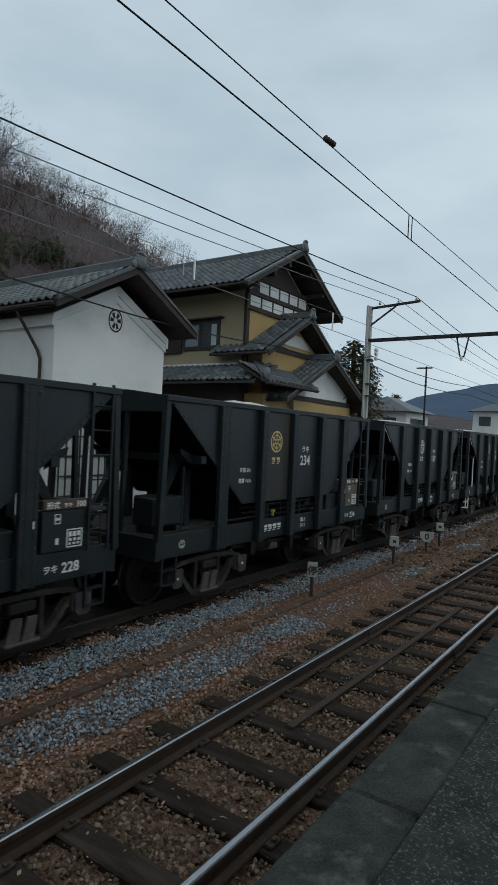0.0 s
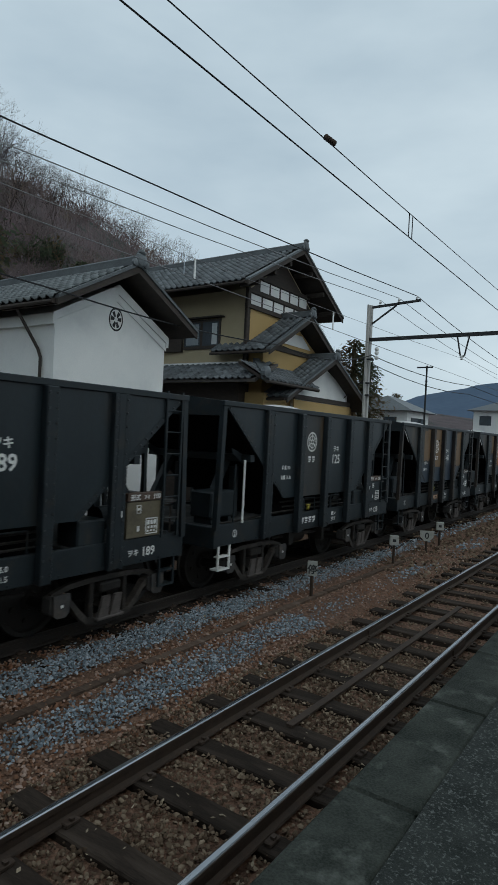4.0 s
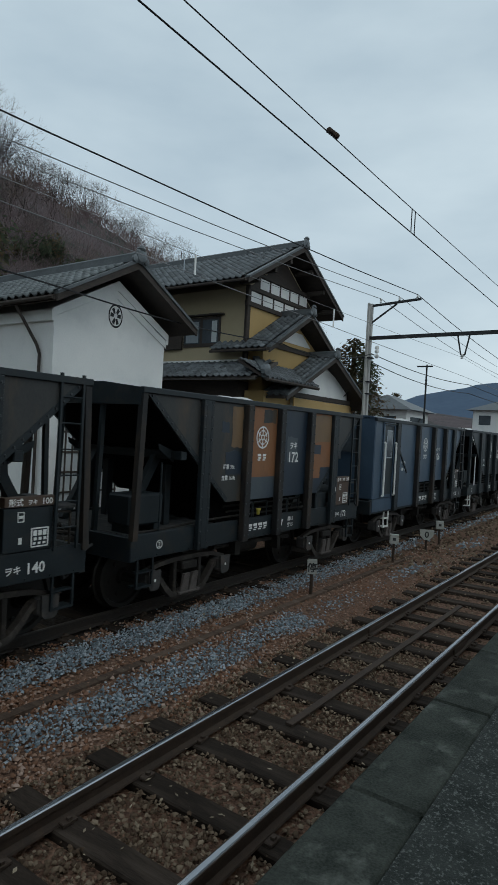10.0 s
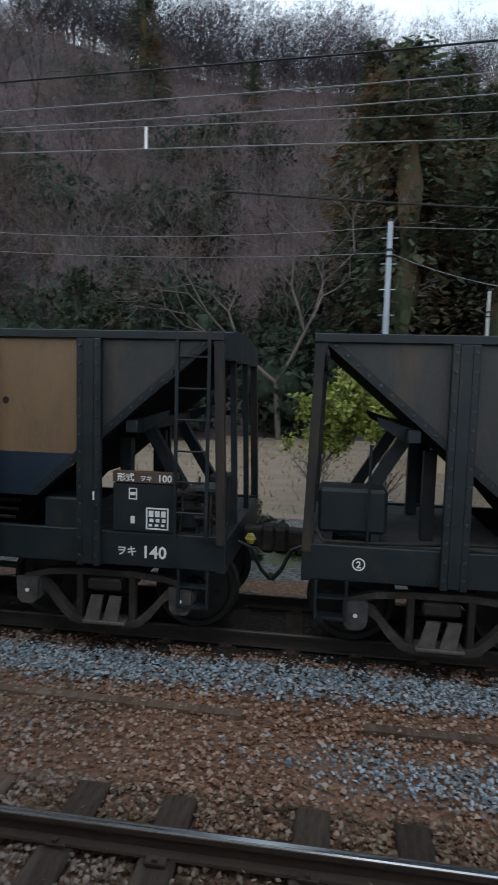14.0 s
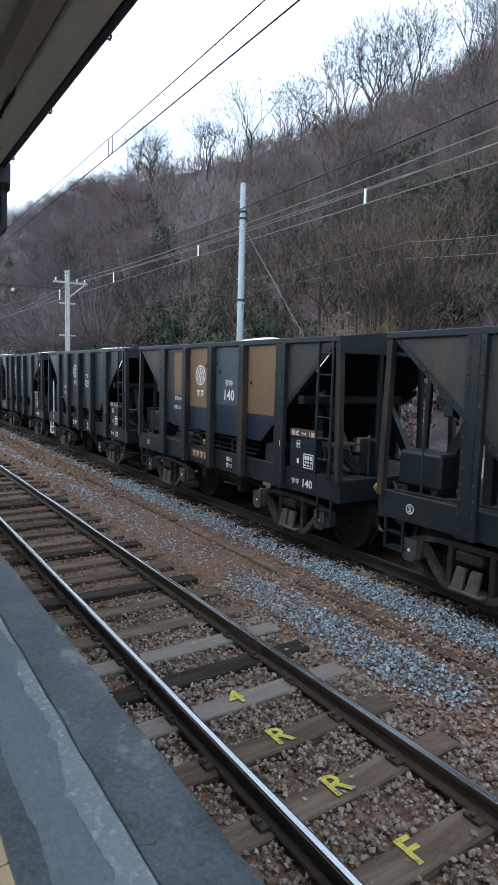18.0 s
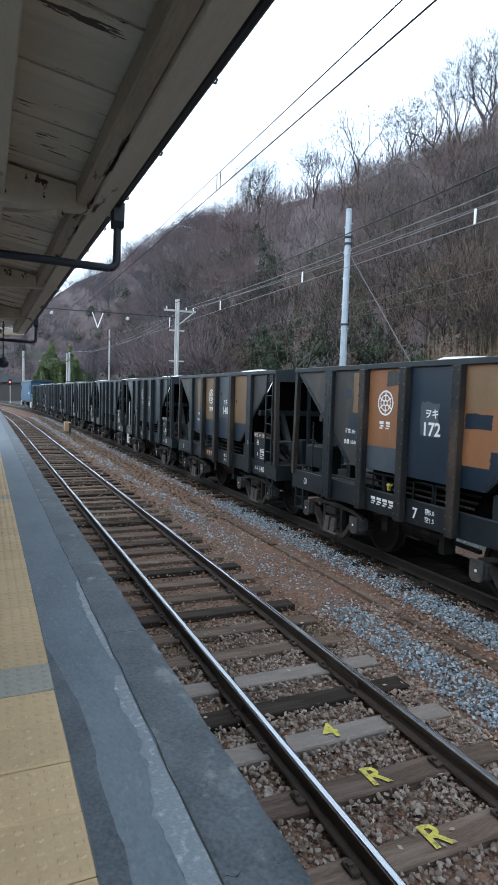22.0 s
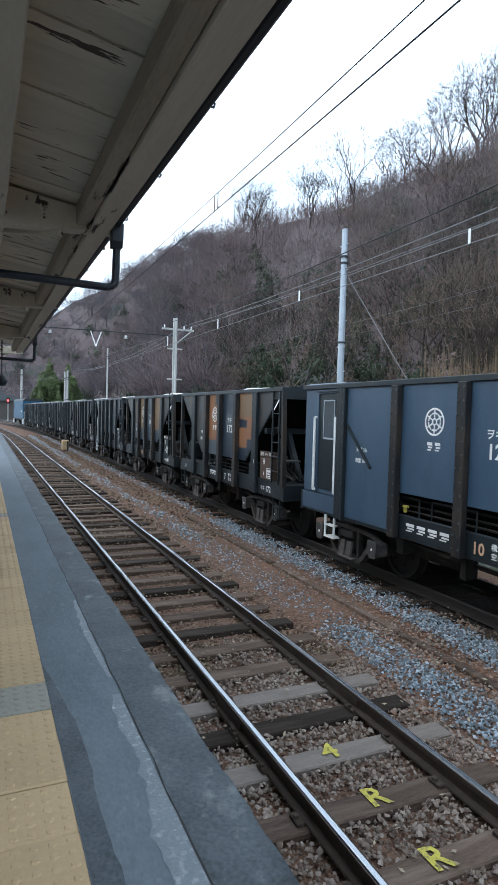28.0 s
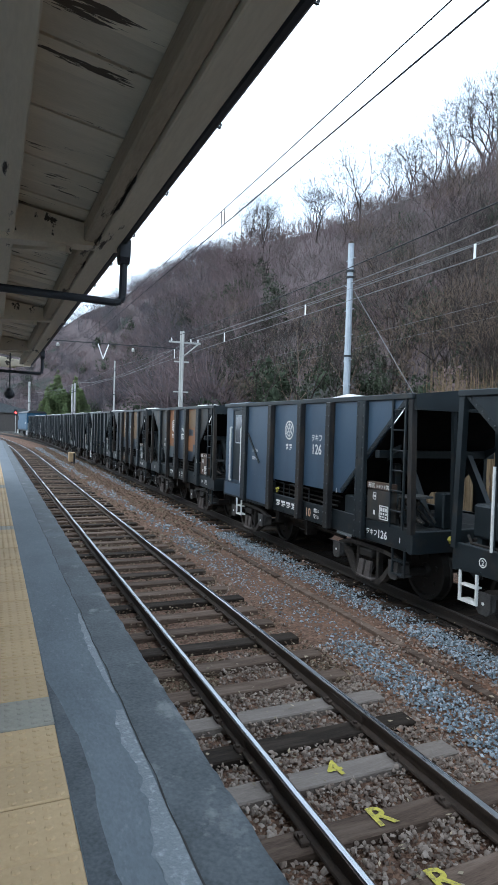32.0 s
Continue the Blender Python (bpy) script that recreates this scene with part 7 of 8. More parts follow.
def stones(name, label, pts, size, mat, seed):
    """Many small broken stones at pts, as one bed."""
    rg = np.random.RandomState(seed)
    V, F = STONE_V, STONE_F
    n = len(pts)
    s = size * rg.uniform(0.55, 1.35, (n, 1, 1)) * rg.uniform(0.6, 1.15, (n, 1, 3))
    v = V[None] * (1 + rg.uniform(-0.28, 0.28, (n, len(V), 1))) * s
    a, b = rg.uniform(0, 6.283, n), rg.uniform(-0.7, 0.7, n)
    ca, sa, cb, sb = np.cos(a), np.sin(a), np.cos(b), np.sin(b)
    x, y, z = v[..., 0].copy(), v[..., 1].copy(), v[..., 2].copy()
    y2, z2 = y * cb[:, None] - z * sb[:, None], y * sb[:, None] + z * cb[:, None]
    v[..., 0], v[..., 1], v[..., 2] = x * ca[:, None] - y2 * sa[:, None], x * sa[:, None] + y2 * ca[:, None], z2
    v += np.asarray(pts)[:, None, :]
    f = (F[None] + (np.arange(n) * len(V))[:, None, None]).reshape(-1, 3)
    return tagged(new(name, mesh_np(name, v.reshape(-1, 3), f, mat)), label, "ballast", kind="stuff")


def patch_noise(x, y, s, o):
    return np.array([noise.noise(Vector((a * s, b * s * 1.6, o))) for a, b in zip(x, y)])


def scatter(n, x0, x1, y0, y1, seed):
    rg = np.random.RandomState(seed)
    return rg.uniform(x0, x1, n), rg.uniform(y0, y1, n), rg


def near_density(n, y0, y1, seed, lo=-14.0, hi=16.0):
    """x crowded towards the stretch in front of the camera."""
    rg = np.random.RandomState(seed)
    x = np.concatenate([rg.uniform(-6.5, 8.0, int(n * 0.68)), rg.uniform(lo, hi, n - int(n * 0.68))])
    return x, rg.uniform(y0, y1, n), rg


def grav_band(x, y):
    """How much of the blue-grey gravel lies at a place: a main band beside the far track and broken patches nearer."""
    b = np.exp(-((y - 5.40) / 0.30) ** 2) * 1.2
    c = np.exp(-((y - 4.22) / 0.34) ** 2) * (0.36 + 0.66 * (x < -3.0) + 0.26 * (x > 3.4) + 0.95 * patch_noise(x, y, 0.33, 7.0))
    c = c + 0.8 * np.exp(-((x - 1.45) / 0.75) ** 2 - ((y - 4.12) / 0.24) ** 2)
    return b + c + 0.30 * patch_noise(x, y, 1.1, 3.0) - 0.02


x, y, rg = near_density(46000, 1.02, 3.75, 1)
z = -0.172 + rg.uniform(-0.022, 0.02, len(x))
keep = ~((np.abs(y - 2.026) < 0.07) | (np.abs(y - 3.158) < 0.07))
near_s = np.array(near_sleepers)
d = np.min(np.abs(x[:, None] - near_s[None, :]), axis=1)
keep &= (d > 0.112 + 0.02 * rg.uniform(-1, 1, len(x))) | (np.abs(y - 2.592) > 1.1)
dusty = (x < -1.3 + 0.5 * np.sin(y * 5)) & (x > -6.0 + 0.6 * np.sin(y * 4))
stones("ballast", "rounded brown ballast stones between the sleepers", np.stack([x, y, z], 1)[keep & ~dusty], 0.0195, "ballast_brown", 2)
stones("ballast", "dusty grey-brown broken ballast between the sleepers", np.stack([x, y, z], 1)[keep & dusty], 0.0205, "ballast_grey", 4)
x, y, rg = near_density(56000, 3.45, 6.0, 3)
gb = grav_band(x, y)
z = -0.198 + rg.uniform(-0.02, 0.022, len(x)) + 0.03 * np.exp(-((y - 5.4) / 0.4) ** 2)
d = np.min(np.abs(x[:, None] - near_s[None, :]), axis=1)
ok = ((d > 0.115) | (y > 3.70)) & (np.abs(y - 6.054) > 0.09)
thin = rg.uniform(0, 1, len(x)) < 0.8 + 0.9 * patch_noise(x, y, 0.8, 9.0)
red = ok & (gb < 0.5 + 0.3 * rg.normal(0, 1, len(x))) & thin
dull = (x < -1.8 + rg.normal(0, 0.5, len(x))) & (rg.uniform(0, 1, len(x)) < 0.62)
stones("ballast", "rust-red ballast stones between the tracks", np.stack([x, y, z], 1)[red & ~dull], 0.021, "ballast_red", 5)
stones("ballast", "dusty grey-brown stones between the tracks", np.stack([x, y, z + 0.004], 1)[red & dull], 0.021, "ballast_grey", 16)
blu = ok & (gb >= 0.5 + 0.16 * rg.normal(0, 1, len(x)))
stones("gravel", "fresh blue-grey crushed gravel along the far track", np.stack([x, y, z + 0.012], 1)[blu], 0.0178, "gravel", 6)
x, y, rg = scatter(15000, -14, 14, 4.95, 6.0, 7)
ok = grav_band(x, y) > 0.5 + 0.2 * rg.normal(0, 1, len(x))
stones("gravel", "fresh blue-grey crushed gravel along the far track", np.stack([x, y, np.full(len(x), -0.168) + rg.uniform(-0.015, 0.02, len(x))], 1)[ok], 0.019, "gravel", 8)
x, y, rg = scatter(15000, -62, -12, 1.05, 6.0, 9)
y = y + np.array([bend(a) for a in x])
gb = grav_band(x, y)
z = np.full(len(x), -0.185) + rg.uniform(-0.02, 0.02, len(x))
stones("gravel", "blue-grey gravel further along the line", np.stack([x, y, z], 1)[(gb > 0.6) & (y > 3.7)], 0.034, "gravel", 10)
m_ = (gb <= 0.6) | (y <= 3.7)
d = np.min(np.abs(x[:, None] - near_s[None, :]), axis=1)
m_ &= (d > 0.13) | (y > 3.72)
m_ &= ~((np.abs(y - 2.026) < 0.08) | (np.abs(y - 3.158) < 0.08))
stones("ballast", "rusty brown ballast further along the line", np.stack([x, y, z], 1)[m_], 0.036, "ballast_brown", 11)
x, y, rg = scatter(8000, 12, 45, 1.05, 6.0, 12)
gb = grav_band(x, y)
z = np.full(len(x), -0.185) + rg.uniform(-0.02, 0.02, len(x))
d = np.min(np.abs(x[:, None] - near_s[None, :]), axis=1)
m_ = ((d > 0.13) | (y > 3.72)) & ~((np.abs(y - 2.026) < 0.08) | (np.abs(y - 3.158) < 0.08))
stones("ballast", "brown ballast further along the line", np.stack([x, y, z], 1)[m_ & (gb < 0.6)], 0.045, "ballast_brown", 13)
stones("gravel", "blue-grey gravel further along the line", np.stack([x, y, z], 1)[m_ & (gb >= 0.6)], 0.042, "gravel", 14)

# pale fallen leaves and chips on the track
x, y, rg = near_density(1500, 1.1, 6.0, 15, -30.0, 26.0)
n = len(x)
p = np.stack([x, y, np.full(n, -0.138) + rg.uniform(0, 0.02, n)], 1)
d = np.stack([rg.normal(0, 1, n), rg.normal(0, 1, n), rg.normal(0, 0.25, n)], 1)
d *= (rg.uniform(0.012, 0.030, n) / np.linalg.norm(d, axis=1))[:, None]
e = np.cross(d, rg.normal(0, 0.3, (n, 3)) + np.array([0, 0, 1.0])) * 0.42
v = np.stack([p - d, p + e, p + d, p - e], 1).reshape(-1, 3)
tagged(new("fallen_leaves", mesh_np("fallen_leaves", v, np.arange(n * 4).reshape(-1, 4), "dry_leaf")), "pale dry fallen leaves on the ballast", "leaves", kind="stuff")

# ---- trees ----
def grow(seed, height, spread, levels, kids, r0, lean=0.1, up=0.5, first=0.3):
    """Branches of a bare tree as (start, end, r0, r1)."""
    rg = random.Random(seed)
    out = []

    def branch(p, d, length, r, level):
        n = 3 if level == 0 else 2
        q = p
        for i in range(n):
            d = (d + Vector((rg.uniform(-1, 1), rg.uniform(-1, 1), rg.uniform(-0.3, 0.7))) * (0.10 if level == 0 else 0.22)).normalized()
            e = q + d * (length / n)
            ra, rb = r * (1 - i / n * 0.55), r * (1 - (i + 1) / n * 0.55)
            out.append((q, e, ra, rb))
            if level < levels:
                for k in range(kids[level]):
                    if level == 0 and i == 0 and first > 0.25 and k > 0:
                        continue
                    t = rg.uniform(0.25, 1.0)
                    a = rg.uniform(0, 2 * math.pi)
                    side = Vector((math.cos(a), math.sin(a), 0))
                    nd = (d * rg.uniform(0.5, 0.9) + side * spread * rg.uniform(0.6, 1.1) + Vector((0, 0, up * rg.uniform(0.2, 1.0)))).normalized()
                    branch(q.lerp(e, t), nd, length * rg.uniform(0.38, 0.62), rb * rg.uniform(0.45, 0.65), level + 1)
            q = e
    branch(Vector((0, 0, -0.3)), Vector((rg.uniform(-lean, lean), rg.uniform(-lean, lean), 1)).normalized(), height * 0.72, r0, 0)
    return out


def tubes_np(segs, rmin, thin=0.0):
    """Three-sided tubes for the segments, as arrays; those thinner than thin become single slivers."""
    if thin:
        fine = [s for s in segs if s[2] < thin]
        V, F = tubes_np([s for s in segs if s[2] >= thin], rmin)
        rg = np.random.RandomState(len(segs))
        P = np.array([s[0] for s in fine])
        Q = np.array([s[1] for s in fine])
        o = np.cross(Q - P, rg.normal(0, 1, P.shape))
        o *= (np.maximum(np.array([s[2] for s in fine]), rmin) * 1.25 / np.linalg.norm(o, axis=1))[:, None]
        v = np.stack([P - o, P + o, Q], 1).reshape(-1, 3)
        return np.concatenate([V, v]), np.concatenate([F, np.arange(len(v)).reshape(-1, 3) + len(V)])
    n = len(segs)
    P = np.array([s[0] for s in segs])
    Q = np.array([s[1] for s in segs])
    ra = np.maximum(np.array([s[2] for s in segs]), rmin)
    rb = np.maximum(np.array([s[3] for s in segs]), rmin * 0.7)
    d = Q - P
    d /= np.linalg.norm(d, axis=1)[:, None]
    h = np.where(np.abs(d[:, 2:3]) > 0.9, np.array([[1.0, 0, 0]]), np.array([[0, 0, 1.0]]))
    u = np.cross(d, h)
    u /= np.linalg.norm(u, axis=1)[:, None]
    w = np.cross(d, u)
    v = np.zeros((n, 6, 3))
    for k in range(3):
        o = u * math.cos(k * 2.0944) + w * math.sin(k * 2.0944)
        v[:, k] = P + o * ra[:, None]
        v[:, 3 + k] = Q + o * rb[:, None]
    f = np.array([(0, 1, 4), (0, 4, 3), (1, 2, 5), (1, 5, 4), (2, 0, 3), (2, 3, 5)])
    return v.reshape(-1, 3), (f[None] + (np.arange(n) * 6)[:, None, None]).reshape(-1, 3)


def woods(name, label, templates, places, mat, seed, cat="trees"):
    """Many trees of a wood as one mesh: places are (x, y, z, scale)."""
    rg = np.random.RandomState(seed)
    vs, fs, ns, k = [], [], [], 0
    for i, (x, y, z, s) in enumerate(places):
        V, F, *soft = templates[rg.randint(len(templates))]
        a = rg.uniform(0, 6.283)
        c, d = math.cos(a) * s, math.sin(a) * s
        sz = s * rg.uniform(0.85, 1.2)
        v = np.stack([V[:, 0] * c - V[:, 1] * d + x, V[:, 0] * d + V[:, 1] * c + y, V[:, 2] * sz + z], 1)
        vs.append(v)
        fs.append(F + k)
        if soft:
            q, ca, sa = soft[0], math.cos(a), math.sin(a)
            ns.append(np.stack([q[:, 0] * ca - q[:, 1] * sa, q[:, 0] * sa + q[:, 1] * ca, q[:, 2]], 1))
        k += len(V)
    return tagged(new(name, mesh_np(name, np.concatenate(vs), np.concatenate(fs), mat, np.concatenate(ns) if ns else None)), label, cat, kind="stuff")


def polar(a, r):
    return -r * math.sin(radians(a)), r * math.cos(radians(a))


def vase(seed, height, spread, r0, tips=3):
    """A bare broadleaf tree: a short trunk that forks again and again into a wide crown of fine twigs."""
    rg = random.Random(seed)
    out = []

    def shoot(d, ang, az):
        u = d.cross(Vector((0.3, 0.8, 0.5))).normalized()
        v = u.cross(d)
        return (d * math.cos(ang) + (u * math.cos(az) + v * math.sin(az)) * math.sin(ang)).normalized()

    def branch(p, d, length, r, level):
        n = 2 if level < 4 else 1
        q = p
        for i in range(n):
            k = 0.16 if level else 0.08
            d = (d + Vector((rg.uniform(-k, k), rg.uniform(-k, k), rg.uniform(-0.02, 0.20)))).normalized()
            e = q + d * (length / n)
            out.append((q, e, r * (1 - 0.28 * i / n), r * (1 - 0.28 * (i + 1) / n)))
            if level >= 1 and rg.random() < 0.45:
                out.append((q, q + shoot(d, rg.uniform(0.4, 0.8), rg.uniform(0, 6.28)) * rg.uniform(0.7, 1.7), r * 0.22, 0.003))
            q = e
        if level >= 6:
            for j in range(tips):
                out.append((q, q + shoot(d, rg.uniform(0.15, 0.6), rg.uniform(0, 6.28)) * rg.uniform(0.7, 1.5), r * 0.4, 0.002))
            return
        kids = 3 if rg.random() < (0.55 if level == 0 else 0.22) else 2
        az = rg.uniform(0, 6.28)
        for j in range(kids):
            branch(q, shoot(d, rg.uniform(0.22, 0.58) * spread, az + j * 6.283 / kids + rg.uniform(-0.4, 0.4)), length * rg.uniform(0.72, 0.94), r * (0.68 if kids == 2 else 0.58), level + 1)
    branch(Vector((0, 0, -0.3)), Vector((rg.uniform(-0.12, 0.12), rg.uniform(-0.12, 0.12), 1)).normalized(), height * 0.205, r0, 0)
    return out


crest_trees = [tubes_np(vase(20 + i, 12, 0.95 + 0.08 * (i % 3), 0.16), 0.010, 0.04) for i in range(7)]
slope_trees = [tubes_np(vase(40 + i, 9, 1.0, 0.12, 2), 0.009, 0.04) for i in range(6)]


def hill_places(n, a0, a1, k0, k1, seed, smin, smax, reject=None):
    rg = random.Random(seed)
    out = []
    while len(out) < n:
        a = rg.uniform(a0, a1)
        k = rg.uniform(k0, k1)
        r0, r1 = lerp_table(a, FOOT), lerp_table(a, TOP)
        x, y = polar(a, r0 + (r1 - r0) * k)
        if reject and reject(a, k):
            continue
        out.append((x, y, hill(x, y) - 0.2 - (0.010 * math.hypot(x, y) if k > 0.8 else 0.0), rg.uniform(smin, smax)))
    return out


cedar_zone = lambda a, k: (-32 < a < 0 and k < 0.4) or (22 < a < 68 and k < 0.24)
woods("bare_woods", "bare grey-brown deciduous trees along the hill crest", crest_trees, hill_places(85, -62, -30, 0.84, 1.06, 1, 0.75, 1.1), "bark", 31)
woods("bare_woods", "tall bare trees crowding the crest", crest_trees, hill_places(70, -32, 2, 0.84, 1.03, 29, 1.1, 1.5) + hill_places(70, 0, 28, 0.78, 1.03, 24, 1.1, 1.5), "twig_haze", 48)
woods("bare_woods", "tall dark bare trees on the crest", crest_trees, hill_places(40, -30, 40, 0.80, 1.0, 30, 0.9, 1.35), "bark_dark", 49)
woods("bare_woods", "tall bare trees on the crest", crest_trees, hill_places(34, 34, 68, 0.95, 1.02, 23, 1.1, 1.7), "bark_dark", 40)
woods("bare_woods", "small bare trees on the crest", crest_trees, hill_places(26, 64, 78, 0.95, 1.02, 28, 0.6, 0.85), "twig_haze", 41)
woods("bare_woods", "bare trees on the far crest", slope_trees, hill_places(60, 74, 92, 0.93, 1.03, 26, 0.8, 1.1), "twig_haze", 43)
woods("bare_woods", "dark bare deciduous trees over the hillside", slope_trees, hill_places(85, -64, 80, 0.12, 0.92, 2, 0.7, 1.2, cedar_zone), "bark_dark", 32)
woods("bare_woods", "bare pale grey deciduous trees over the hillside", slope_trees, hill_places(60, -64, 90, 0.15, 0.92, 27, 0.7, 1.1, cedar_zone), "twig", 46)
woods("bare_woods", "bare grey deciduous trees low on the hillside", crest_trees, hill_places(44, 2, 74, 0.05, 0.5, 3, 0.6, 0.95), "bark", 33)
woods("bare_woods", "slender bare trees at the foot of the slope", slope_trees, hill_places(46, 26, 70, 0.02, 0.3, 61, 0.6, 0.95), "bark_dark", 62)
woods("bare_woods", "slender tan bare trees at the foot of the slope", slope_trees, hill_places(46, 26, 70, 0.04, 0.3, 63, 0.5, 0.85), "twig_tan", 64)


def fuzzy_crown(seed, n=330):
    """The round crown of a bare tree seen from far: fine twigs that fan up and out, on a short trunk."""
    rg = np.random.RandomState(seed)
    d = np.stack([rg.normal(0, 0.55, n), rg.normal(0, 0.55, n), rg.uniform(0.35, 1.0, n)], 1)
    d /= np.linalg.norm(d, axis=1)[:, None]
    t0 = rg.uniform(0.1, 0.9, n)[:, None]
    size = 5.2 * (0.8 + 0.2 * np.sin(np.arctan2(d[:, 1], d[:, 0]) * 3 + seed))[:, None]
    p = d * t0 * size * np.array([1, 1, 0.9]) + np.array([0, 0, 1.6])
    q = p + (d + rg.normal(0, 0.25, (n, 3))) * (1.0 - t0 * 0.4) * size * 0.32
    o = np.cross(q - p, rg.normal(0, 1, (n, 3)))
    o *= (0.020 / np.linalg.norm(o, axis=1))[:, None]
    v = np.stack([p - o, p + o, q], 1).reshape(-1, 3)
    tr = np.array([(-0.12, 0, -0.5), (0.12, 0, -0.5), (0, 0, 4.5), (0, -0.12, -0.5), (0, 0.12, -0.5), (0, 0, 4.5)])
    v = np.concatenate([v, tr])
    return v, np.arange(len(v)).reshape(-1, 3)


crowns = [fuzzy_crown(200 + i) for i in range(6)]
woods("bare_woods", "soft mauve bare crowns over the hillside", crowns, hill_places(520, -64, 78, 0.10, 0.99, 51, 0.5, 1.05, cedar_zone), "twig_red", 52)
woods("bare_woods", "soft tan bare crowns over the hillside", crowns, hill_places(260, -64, 62, 0.08, 0.95, 53, 0.5, 1.0, cedar_zone), "twig_tan", 54)
woods("bare_woods", "soft grey bare crowns over the hillside", crowns, hill_places(260, -64, 80, 0.08, 0.98, 55, 0.5, 1.0, cedar_zone), "twig", 56)
woods("bare_woods", "grey twiggy crowns along the crest", crowns, hill_places(160, -32, 30, 0.82, 1.0, 70, 1.3, 2.0), "twig_haze", 71)
# distance haze is put into these crowns' blue-grey colour
woods("bare_woods", "bare crowns on the far slope, tinted blue-grey for haze", crowns, hill_places(280, 70, 92, 0.03, 0.95, 57, 0.7, 1.4), "twig_haze", 58)
woods("bare_woods", "mauve bare crowns on the far slope", crowns, hill_places(240, 66, 90, 0.03, 0.95, 73, 0.7, 1.4), "twig_red", 74)


def brushwood(n, a0, a1, k0, k1, lo, hi, width, mat, seed, label):
    """Fine upright twigs of a bare wood, seen from far, as one sheet of slivers."""
    rg = np.random.RandomState(seed)
    a = rg.uniform(a0, a1, n)
    k = rg.uniform(k0, k1, n)
    r0, r1, el = (np.interp(a, [q[0] for q in tb], [q[1] for q in tb]) for tb in (FOOT, TOP, RIDGE))
    r = r0 + (r1 - r0) * k
    x, y = -r * np.sin(np.radians(a)), r * np.cos(np.radians(a))
    lump = np.array([noise.noise(Vector((p * 0.03, q * 0.03, 0.3))) for p, q in zip(x, y)]) * 3.0 * np.minimum(1, k * 4)
    kk = np.minimum(k, 1.0)
    z = (np.tan(np.radians(el)) * r1 + 2.4) * (0.55 * kk + 0.45 * kk * kk * (3 - 2 * kk)) - 0.25 + lump * np.where(k < 0.85, 1, 0.3)
    h = rg.uniform(lo, hi, n)
    base = np.stack([x, y, z + rg.uniform(0, 1.0, n) ** 2 * 3.0], 1)
    tip = base + np.stack([rg.normal(0, 0.5, n) * h, rg.normal(0, 0.5, n) * h, h], 1)
    sd = np.stack([np.cos(np.radians(a)), np.sin(np.radians(a)), np.zeros(n)], 1) * (width * r / 60)[:, None]
    v = np.stack([base - sd, base + sd, tip], 1).reshape(-1, 3)
    return tagged(new("brushwood", mesh_np("brushwood", v, np.arange(len(v)).reshape(-1, 3), mat)), label, "trees", kind="stuff")


brushwood(36000, -64, 68, 0.12, 0.97, 0.8, 2.4, 0.020, "twig_red", 71, "dense fine reddish-brown bare twigs over the hillside")
brushwood(16000, -64, 80, 0.06, 0.96, 1.0, 3.0, 0.016, "twig", 72, "fine pale grey bare twigs over the hillside")


